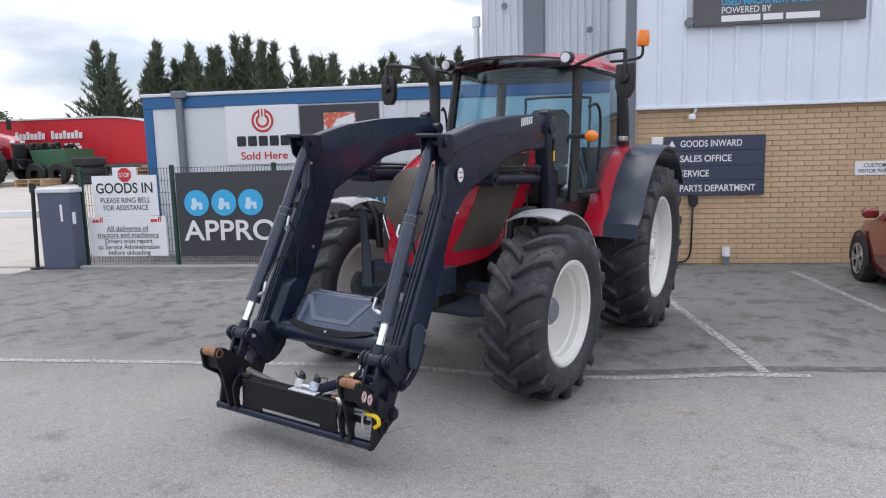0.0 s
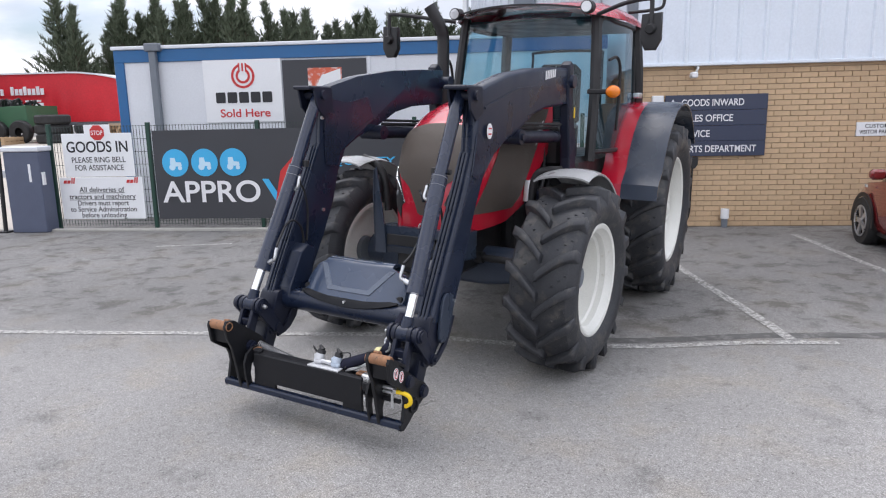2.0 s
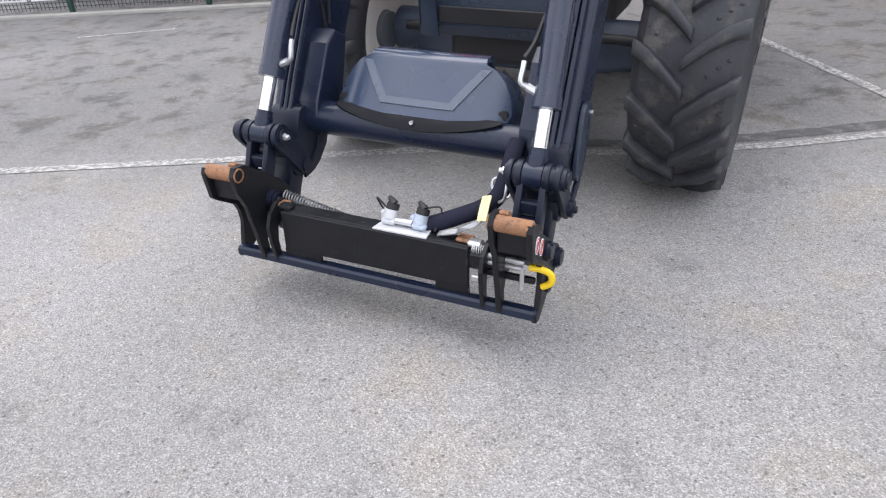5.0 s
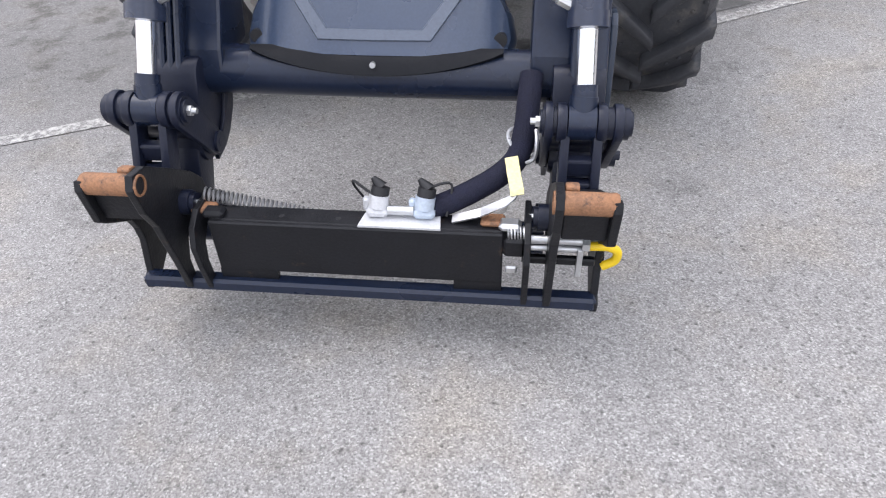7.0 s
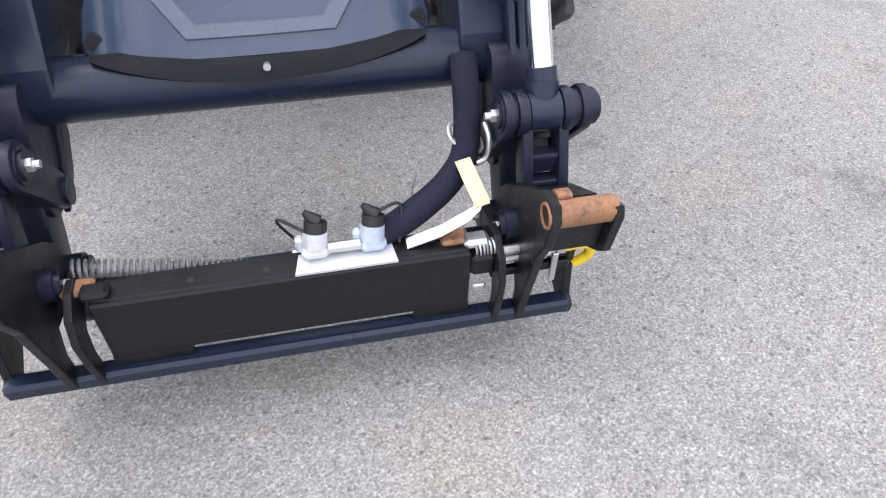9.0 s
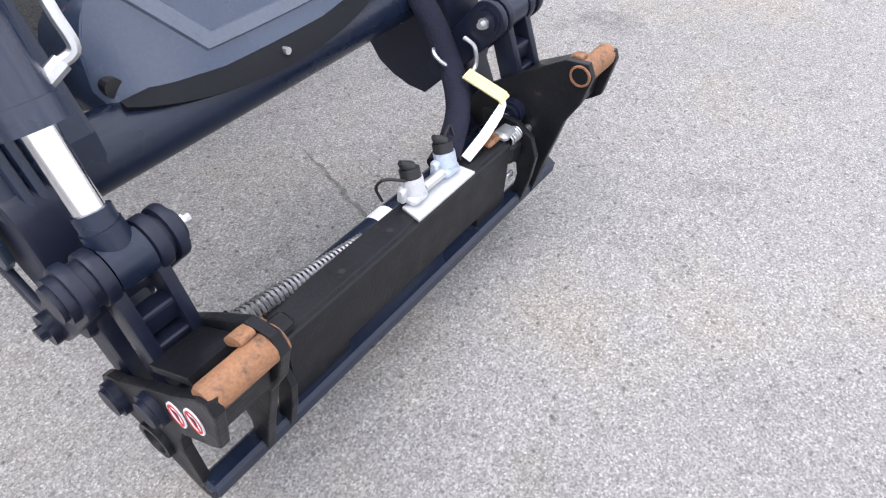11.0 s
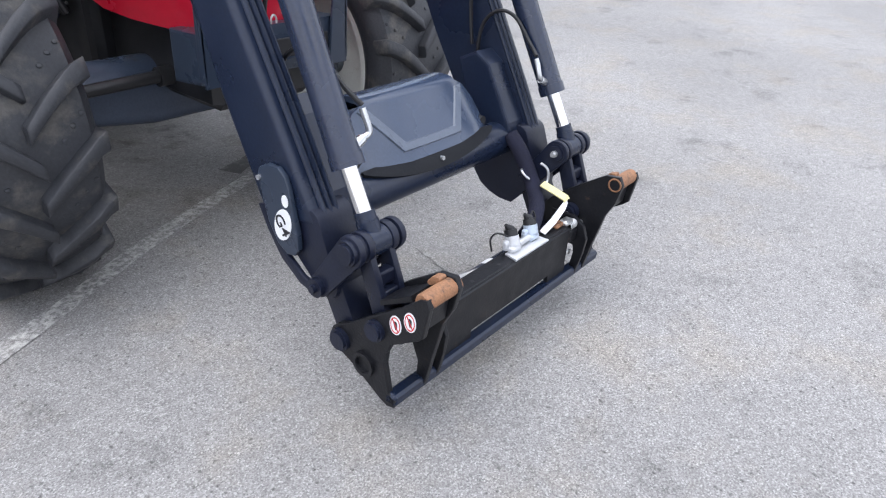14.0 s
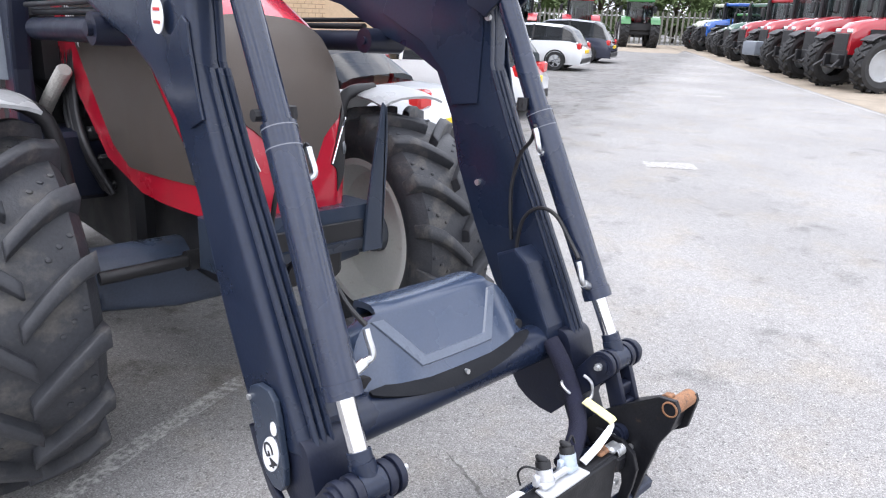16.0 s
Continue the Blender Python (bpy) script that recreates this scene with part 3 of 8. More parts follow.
t = tagged(empty("fascia_sign"), "dark grey company fascia board on the cladding", "sign")
bm = bmesh.new()
box(bm, (2.90, WALL_Y - 0.15, 3.43), (5.17, WALL_Y - 0.09, 4.5), 0.004)
board = part("board", bm, mat("fascia_grey", (0.10, 0.10, 0.11), 0.5), t, m=YARD)
words("lettering", "USED MACHINERY SPECIALISTS", 0.14, M_CYAN, board, YARD @ Matrix.Translation((4.02, WALL_Y - 0.154, 3.70)), width=1.5)
words("lettering", "POWERED BY", 0.125, M_LETTER, board, YARD @ Matrix.Translation((3.60, WALL_Y - 0.154, 3.59)), width=0.66)
bm = bmesh.new()
for i, w in enumerate((0.52, 0.26, 0.44)):
    x0 = 3.27 + (0, 0.56, 0.86)[i]
    box(bm, (x0, WALL_Y - 0.156, 3.475), (x0 + w, WALL_Y - 0.151, 3.56))
part("name_bar", bm, M_LETTER, board, m=YARD)
for x in (3.1, 4.9):
    bm = bmesh.new()
    box(bm, (x, WALL_Y - 0.1, 3.6), (x + 0.05, WALL_Y - 0.04, 4.3))
    part("bracket", bm, M_STEELGREY, t, m=YARD)

t = tagged(empty("wall_camera"), "small pale security camera on the brick wall", "camera")
bm = bmesh.new()
box(bm, (2.86, WALL_Y - 0.19, 2.13), (2.95, WALL_Y - 0.06, 2.21), 0.015)
part("housing", bm, M_WHITE, t, m=YARD)
bm = bmesh.new()
pipe(bm, [(2.93, WALL_Y - 0.12, 2.2), (2.96, WALL_Y - 0.12, 2.27), (2.96, WALL_Y + 0.01, 2.28)], 0.018)
part("arm", bm, M_ZINC, t, m=YARD)

t = tagged(empty("alarm_box"), "small cream junction box on the brick wall", "box")
bm = bmesh.new()
box(bm, (2.36, WALL_Y - 0.07, 1.77), (2.52, WALL_Y + 0.01, 1.9), 0.01)
part("case", bm, M_WHITE, t, m=YARD)

t = tagged(empty("charging_point"), "black wall socket with a cable hanging down", "socket")
bm = bmesh.new()
prism(bm, [(2.91, 1.02), (3.03, 1.02), (3.03, 0.92), (2.99, 0.86), (2.95, 0.86), (2.91, 0.92)], WALL_Y - 0.09, WALL_Y + 0.01, 0.006, 'y')
part("case", bm, M_BLACK, t, m=YARD)
bm = bmesh.new()
pipe(bm, [(2.965, WALL_Y - 0.05, 0.88), (2.96, WALL_Y - 0.035, 0.5), (2.95, WALL_Y - 0.035, 0.2), (2.88, WALL_Y - 0.04, 0.06), (2.7, WALL_Y - 0.05, 0.025)], 0.014)
part("cable", bm, M_BLACK, t, m=YARD)

t = tagged(empty("vent_pipe"), "short pale plastic pipe stub at the wall foot", "pipe")
bm = bmesh.new()
rod(bm, (3.45, WALL_Y - 0.07, 0), (3.45, WALL_Y - 0.07, 0.14), 0.045)
part("stub", bm, M_STEELGREY, t, m=YARD, smooth=True)
bm = bmesh.new()
rod(bm, (3.45, WALL_Y - 0.07, 0.13), (3.45, WALL_Y - 0.07, 0.27), 0.058)
part("cap", bm, M_WHITE, t, m=YARD, smooth=True)

# wall lamps on the cladding
for x, y, z in ((2.84, WALL_Y - 0.1, 3.50), (1.75, 8.9, 4.15), (0.05, 8.9, 4.7)):
    t = tagged(empty("wall_lamp"), "small round grey flood lamp on the cladding", "lamp", group="wall lamps")
    bm = bmesh.new()
    rod(bm, (x, y - 0.06, z), (x, y, z), 0.06)
    part("head", bm, M_STEELGREY, t, m=YARD, smooth=True)
    bm = bmesh.new()
    rod(bm, (x, y - 0.02, z), (x, y + 0.12, z + 0.05), 0.02)
    part("arm", bm, M_STEELGREY, t, m=YARD)

# ---- fence, signs and barrier ----
FY = 5.1
kerb_bm = bmesh.new()
box(kerb_bm, (-12.5, FY - 0.28, -0.05), (WALL_X0 - 0.2, FY - 0.16, 0.035), 0.008)
tagged(part("kerb", kerb_bm, mat("kerb_concrete", (0.38, 0.37, 0.34), 0.9, vary=0.2), m=YARD), "low concrete edging along the fence", "kerb", kind="structure")

fence = tagged(empty("mesh_fence"), "dark green welded mesh fence with posts", "fence")
for x in (-6.98, -5.32, -3.55, -1.1, 1.4):
    bm = bmesh.new()
    box(bm, (x - 0.03, FY - 0.02, 0), (x + 0.03, FY + 0.04, 1.68), 0.005)
    part("post", bm, M_DGREEN, fence, m=YARD)
bm = bmesh.new()
x = -6.95
while x < WALL_X0 - 0.2:
    box(bm, (x - 0.003, FY - 0.012, 0.05), (x + 0.003, FY - 0.006, 1.64))
    x += 0.05
tagged(part("upright_wire", bm, M_WIRE, fence, m=YARD), kind="stuff")
bm = bmesh.new()
z = 0.08
while z < 1.65:
    box(bm, (-6.95, FY - 0.006, z - 0.003), (WALL_X0 - 0.2, FY, z + 0.003))
    z += 0.05 if (z < 0.2 or z > 1.5) else 0.2
tagged(part("level_wire", bm, M_WIRE, fence, m=YARD), kind="stuff")


def tractor_icon(bm, cx, cz, s):
    y0, y1 = FY - 0.058, FY - 0.054
    for dx, dz, r in ((-0.3, -0.3, 0.30), (0.42, -0.38, 0.2)):
        prism(bm, [(cx + s * (dx + r * math.cos(a)), cz + s * (dz + r * math.sin(a))) for a in [k * math.pi / 6 for k in range(12)]], y0, y1, axis='y')
    prism(bm, [(cx - 0.2 * s, cz - 0.25 * s), (cx + 0.6 * s, cz - 0.2 * s), (cx + 0.55 * s, cz + 0.12 * s), (cx + 0.05 * s, cz + 0.16 * s), (cx - 0.02 * s, cz + 0.55 * s), (cx - 0.45 * s, cz + 0.55 * s), (cx - 0.5 * s, cz)], y0 + 0.0015, y1 + 0.0015, axis='y')


def banner():
    t = tagged(empty("fence_banner"), "charcoal banner tied to the fence with blue discs and white lettering", "banner")
    bm = bmesh.new()
    xs = np.linspace(-5.24, 1.0, 50)
    zs = np.linspace(0.16, 1.55, 12)
    grid(bm, [[Vector((x, FY - 0.04 + 0.012 * noise.noise((x * 1.3, z * 1.6, 0)), z)) for x in xs] for z in zs], 0.004)
    sheet = part("sheet", bm, M_BANNER, t, m=YARD, smooth=True)
    for cx in (-4.89, -4.415, -3.95):
        bm = bmesh.new()
        prism(bm, [(cx + 0.215 * math.cos(a), 1.045 + 0.215 * math.sin(a)) for a in [k * math.pi / 18 for k in range(36)]], FY - 0.0535, FY - 0.051, axis='y')
        disc = part("disc", bm, M_CYAN, sheet, m=YARD)
        bm = bmesh.new()
        tractor_icon(bm, cx, 1.03, 0.17)
        part("machine_icon", bm, mat("icon_pale", (0.55, 0.75, 0.88), 0.5, vary=0.02, bump=0), sheet, m=YARD)
    words("lettering", "APPRO", 0.47, M_LETTER, sheet, YARD @ Matrix.Translation((-4.33, FY - 0.058, 0.43)), width=1.60)
    words("lettering", "ED", 0.47, M_LETTER, sheet, YARD @ Matrix.Translation((-2.72, FY - 0.058, 0.43)), width=0.52)
    bm = bmesh.new()
    prism(bm, [(-3.50, 0.78), (-3.40, 0.78), (-3.24, 0.52), (-3.30, 0.43)], FY - 0.062, FY - 0.058, axis='y')
    part("tick_short", bm, M_CYAN, sheet, m=YARD)
    bm = bmesh.new()
    prism(bm, [(-3.30, 0.43), (-3.24, 0.52), (-2.93, 1.13), (-2.97, 1.14), (-3.20, 0.90)], FY - 0.066, FY - 0.062, axis='y')
    part("tick_long", bm, M_REDINK, sheet, m=YARD)
    words("lettering", "QUALITY", 0.16, M_CYAN, sheet, YARD @ Matrix.Translation((-1.9, FY - 0.058, 0.98)), width=1.0)


banner()


def notice(x0, x1, z0, z1, lines, name, label, tab=False):
    t = tagged(empty(name), label, "sign")
    bm = bmesh.new()
    box(bm, (x0, FY - 0.035, z0), (x1, FY - 0.014, z1), 0.004)
    board = part("board", bm, M_WHITE, t, m=YARD)
    for text, size, z, w, material, under in lines:
        cx = (x0 + x1) / 2
        words("lettering", text, size, material, board, YARD @ Matrix.Translation((cx, FY - 0.038, z)), width=w)
        if under:
            bm = bmesh.new()
            box(bm, (cx - w / 2, FY - 0.04, z - 0.018), (cx + w / 2, FY - 0.0365, z - 0.010))
            part("underline", bm, material, board, m=YARD)
    return t, board


t, board = notice(-6.75, -5.58, 0.845, 1.525, [("GOODS IN", 0.24, 1.235, 1.02, M_INK, 0), ("PLEASE RING BELL", 0.125, 1.07, 0.90, M_INK, 0), ("FOR ASSISTANCE", 0.125, 0.945, 0.81, M_INK, 0)], "goods_in_sign", "white goods-in notice board fixed to the mesh fence")
bm = bmesh.new()
box(bm, (-6.36, FY - 0.033, 1.52), (-5.93, FY - 0.016, 1.66), 0.003)
part("tab", bm, M_WHITE, t, m=YARD)
bm = bmesh.new()
prism(bm, [(-6.14 + 0.125 * math.cos(a), 1.535 + 0.125 * math.sin(a)) for a in [math.pi / 8 + k * math.pi / 4 for k in range(8)]], FY - 0.042, FY - 0.036, axis='y')
stop = part("stop_disc", bm, M_REDINK, t, m=YARD)
words("lettering", "STOP", 0.10, M_LETTER, stop, YARD @ Matrix.Translation((-6.14, FY - 0.046, 1.50)), width=0.19)
t, board = notice(-6.87, -5.47, 0.165, 0.835, [("All deliveries of", 0.115, 0.60, 0.76, M_INK, 1), ("tractors and machinery", 0.115, 0.49, 1.12, M_INK, 1), ("Drivers must report", 0.115, 0.385, 0.86, M_INK, 0), ("to Service Administration", 0.115, 0.285, 1.12, M_INK, 0), ("before unloading", 0.115, 0.19, 0.76, M_INK, 0)], "deliveries_notice", "white deliveries notice board below the goods-in sign")
for cx in (-6.72, -5.66):
    bm = bmesh.new()
    for i, (dx, h, w) in enumerate(((-0.08, 0.05, 0.05), (-0.02, 0.05, 0.05), (0.05, 0.09, 0.02), (0.085, 0.09, 0.02))):
        prism(bm, [(cx + dx, 0.74), (cx + dx + w, 0.74), (cx + dx + w + 0.015, 0.74 + h), (cx + dx + 0.015, 0.74 + h)], FY - 0.041, FY - 0.0365, axis='y')
    part("logo_bars", bm, M_REDINK, board, m=YARD)

# barrier cabinet and gate post
t = tagged(empty("barrier_cabinet"), "slate-grey barrier gate cabinet with a pale lid", "cabinet")
bm = bmesh.new()
box(bm, (-7.52, 4.72, 0), (-6.93, 5.02, 1.27), 0.015)
part("body", bm, M_CABINET, t, m=YARD)
bm = bmesh.new()
box(bm, (-7.54, 4.70, 1.27), (-6.91, 5.04, 1.35), 0.015)
part("lid", bm, M_CABIN, t, "pale grey lid", m=YARD)
bm = bmesh.new()
box(bm, (-6.93, 4.74, 0.75), (-6.90, 4.80, 0.95), 0.005)
part("switch_plate", bm, M_WHITE, t, m=YARD)
bm = bmesh.new()
box(bm, (-7.12, 4.715, 0.80), (-7.08, 4.7195, 1.08))
part("name_bar", bm, M_WHITE, t, m=YARD)
t = tagged(empty("gate_post"), "thin dark steel barrier rest post", "post")
bm = bmesh.new()
rod(bm, (-7.66, 4.75, 0), (-7.60, 4.75, 1.42), 0.032)
part("shaft", bm, M_BLACK, t, m=YARD, smooth=True)
bm = bmesh.new()
rod(bm, (-7.60, 4.75, 1.28), (-7.60, 4.75, 1.44), 0.055)
part("head", bm, M_BLACK, t, m=YARD, smooth=True)
bm = bmesh.new()
box(bm, (-7.74, 4.67, 0), (-7.58, 4.83, 0.03), 0.005)
part("foot_plate", bm, M_BLACK, t, m=YARD)
t = tagged(empty("barrier_pole"), "white and red barrier pole across the gateway", "barrier")
bm = bmesh.new()
box(bm, (-13.0, 4.86, 0.86), (-7.53, 4.92, 0.98), 0.01)
part("boom", bm, M_WHITE, t, m=YARD)
for x in (-12.2, -10.7, -9.2):
    bm = bmesh.new()
    box(bm, (x, 4.855, 0.855), (x + 0.6, 4.925, 0.985))
    part("red_band", bm, M_REDINK, t, m=YARD)
bm = bmesh.new()
rod(bm, (-12.9, 4.89, 0), (-12.9, 4.89, 0.9), 0.04)
part("end_post", bm, M_WHITE, t, m=YARD)


def site_cabin():
    t = tagged(empty("site_cabin"), "pale grey site cabin with blue trim behind the fence", "cabin")
    x0, x1, y = -6.42, 1.9, 6.3
    bm = bmesh.new()
    box(bm, (x0, y, 0), (x1, y + 2.6, 2.9), 0.01)
    part("wall", bm, M_CABIN, t, m=YARD)
    bm = bmesh.new()
    box(bm, (x0 - 0.02, y - 0.03, 2.69), (x1, y + 2.62, 2.90), 0.008)
    part("blue_fascia", bm, M_BLUE, t, "blue painted fascia", m=YARD)
    bm = bmesh.new()
    box(bm, (x0 - 0.02, y - 0.03, 0.0), (x0 + 0.15, y + 0.1, 2.69), 0.008)
    part("blue_corner", bm, M_BLUE, t, "blue painted corner post", m=YARD)
    bm = bmesh.new()
    box(bm, (x0 - 0.05, y - 0.06, 2.90), (x1, y + 2.65, 2.96), 0.01)
    part("roof", bm, M_CABIN, t, m=YARD)
    bm = bmesh.new()
    box(bm, (x0 + 0.66, y - 0.13, 0), (x0 + 0.78, y - 0.035, 2.86), 0.01)
    box(bm, (x0 + 0.60, y - 0.15, 2.86), (x0 + 0.86, y - 0.02, 2.99), 0.01)
    part("downpipe", bm, M_STEELGREY, t, m=YARD)
    bm = bmesh.new()
    box(bm, (-4.87, y - 0.025, 1.65), (-3.50, y - 0.003, 2.70), 0.003)
    gas = part("sign_panel", bm, M_WHITE, t, "white gas dealer sign panel", m=YARD)
    ring = bmesh.new()
    cx, cz = -4.17, 2.42
    for r0, r1, a0, a1 in ((0.165, 0.205, 110, 430), (0.085, 0.125, 120, 420)):
        pts = [(r1, a0 + (a1 - a0) * k / 30) for k in range(31)] + [(r0, a1 - (a1 - a0) * k / 30) for k in range(31)]
        prism(ring, [(cx + r * math.cos(radians(a)), cz + r * math.sin(radians(a))) for r, a in pts], y - 0.031, y - 0.0265, axis='y')
    for dx in (-0.06, 0.0, 0.06):
        box(ring, (cx + dx - 0.013, y - 0.0325, cz + 0.08), (cx + dx + 0.013, y - 0.0275, cz + 0.21))
    part("flame_mark", ring, M_REDINK, gas, m=YARD)
    for k in range(5):
        bm = bmesh.new()
        x = -4.66 + k * 0.205
        prism(bm, [(x, 1.975), (x + 0.15, 1.975), (x + 0.16, 2.0), (x + 0.16, 2.13), (x + 0.15, 2.155), (x, 2.155), (x - 0.01, 2.13), (x - 0.01, 2.0)], y - 0.031, y - 0.0265, axis='y')
        part("brand_bar", bm, M_INK, gas, m=YARD)
    words("lettering", "Sold Here", 0.19, M_REDINK, gas, YARD @ Matrix.Translation((-4.17, y - 0.029, 1.74)), width=0.88)
    bm = bmesh.new()
    box(bm, (-3.48, y - 0.022, 1.0), (-2.04, y - 0.003, 2.66), 0.003)
    dark = part("dark_panel", bm, M_BANNER, t, m=YARD)
    bm = bmesh.new()
    box(bm, (-3.04, y - 0.029, 1.55), (-2.46, y - 0.0225, 2.52), 0.002)
    post = part("poster", bm, mat("poster_orange", (0.62, 0.12, 0.06), 0.5, vary=0.2, scale=3, second=(0.75, 0.75, 0.75), second_at=0.5), dark, "orange and white poster", m=YARD)
    bm = bmesh.new()
    prism(bm, [(-3.02, 2.0), (-2.8, 2.4), (-2.48, 2.5), (-2.48, 2.3), (-2.75, 2.1), (-2.85, 1.8)], y - 0.034, y - 0.0295, axis='y')
    part("poster_swoosh", bm, M_WHITE, dark, m=YARD)
    for x in (-2.02, -1.6, 0.2):
        bm = bmesh.new()
        box(bm, (x, y - 0.02, 0.3), (x + 0.05, y - 0.002, 2.69))
        part("panel_joint", bm, M_CABIN, t, m=YARD)


site_cabin()

# ---- the tractor: nose towards -y, front axle near y = 0; the body leans with the camber of the yard ----
LEAN = Matrix.Rotation(radians(2.0), 4, 'Y')
tractor = tagged(empty("tractor"), "red farm tractor with a dark navy front loader, parked on tarmac", "tractor")
AX_F, AX_R = -0.225, 2.16      # axles along y
R_F, R_R = 0.65, 0.835
SINK = 0.075


def tp(name, bm, material, parent=None, label="", smooth=False, m=LEAN):
    return part(name, bm, material, parent or tractor, label, m, smooth)


def tyre_mesh(R, width, rim_r, lugs, lug_h):
    """A lugged farm tyre round the x axis: carcass, rounded shoulders and chevron bars."""
    bm = bmesh.new()
    w = width / 2
    Rc = R - lug_h
    prof = [(rim_r, -w * 0.72), (rim_r + 0.02, -w * 0.80), (rim_r + (Rc - rim_r) * 0.35, -w * 0.97), (rim_r + (Rc - rim_r) * 0.62, -w * 0.995), (Rc - 0.055, -w * 0.93), (Rc - 0.018, -w * 0.80), (Rc - 0.004, -w * 0.5), (Rc, 0)]
    prof += [(r, -x) for r, x in reversed(prof[:-1])]
    lathe(bm, prof, 72)
    rr = [p[0] for p in prof[3:8]]
    xx = [-p[1] for p in prof[3:8]]
    pr, px = list(reversed(rr)), list(reversed(xx))

    def surf(x, h):
        return lerp(px, pr, abs(x)) + h
    step = 2 * math.pi / lugs
    # small moulded pips between the bars
    for side in (-1, 1):
        for k in range(lugs):
            for s, f in ((0.42, 0.46), (0.58, 0.50), (0.74, 0.54)):
                x = side * s * w
                a0 = (0.185 / R) * (1 - (1 - s) ** 1.35) + (k + f) * step + (step / 2 if side > 0 else 0)
                rings = []
                for q, h in ((0.011, -0.003), (0.009, 0.004), (0.004, 0.006)):
                    r = surf(x, h)
                    rings.append([bm.verts.new((x + q * math.cos(b), r * math.cos(a0 + q * math.sin(b) / R), -r * math.sin(a0 + q * math.sin(b) / R))) for b in [j * math.pi / 4 for j in range(8)]])
                for g, h in zip(rings, rings[1:]):
                    for j in range(8):
                        bm.faces.new((g[j], g[(j + 1) % 8], h[(j + 1) % 8], h[j]))
                bm.faces.new(rings[-1])
    bars = {}
    for side in (-1, 1):
        lb = bmesh.new()
        rows = []
        for s in (0.0, 0.07, 0.2, 0.35, 0.5, 0.68, 0.86, 1.0, 1.14):
            x = side * (s * 1.02 * w - 0.05 * w) if s <= 1 else side * w * 0.985
            ang = -(0.185 / R) * (1 - (1 - min(s, 1.0)) ** 1.35)
            half = (0.027 + 0.009 * s) / R
            r0 = surf(x, -0.012) if s <= 1 else Rc - 0.13
            top = R - 0.004 - 0.006 * s - (0.018 if s >= 0.82 else 0) if s <= 0.9 else (R - 0.035 if s <= 1 else Rc - 0.10)
            worn = 0.006 if s < 1 else 0.004
            rows.append([(x, ang - half * 1.18, r0), (x, ang - half * 0.98, top - worn), (x, ang - half * 0.80, top), (x, ang + half * 0.80, top), (x, ang + half * 0.98, top - worn), (x, ang + half * 1.18, r0)])
        vs = [[lb.verts.new((x, r * math.cos(a), r * math.sin(a))) for x, a, r in row] for row in rows]
        for p, q in zip(vs, vs[1:]):
            for i in range(5):
                lb.faces.new((p[i], p[i + 1], q[i + 1], q[i]))
        lb.faces.new(vs[0])
        lb.faces.new(vs[-1])
        bmesh.ops.recalc_face_normals(lb, faces=lb.faces)
        me = bpy.data.meshes.new("tread_bar")
        for f in lb.faces:
            f.smooth = len(f.verts) == 4
        lb.to_mesh(me)
        lb.free()
        me.materials.append(M_RUBBER)
        bars[side] = me
    return bm, bars, step


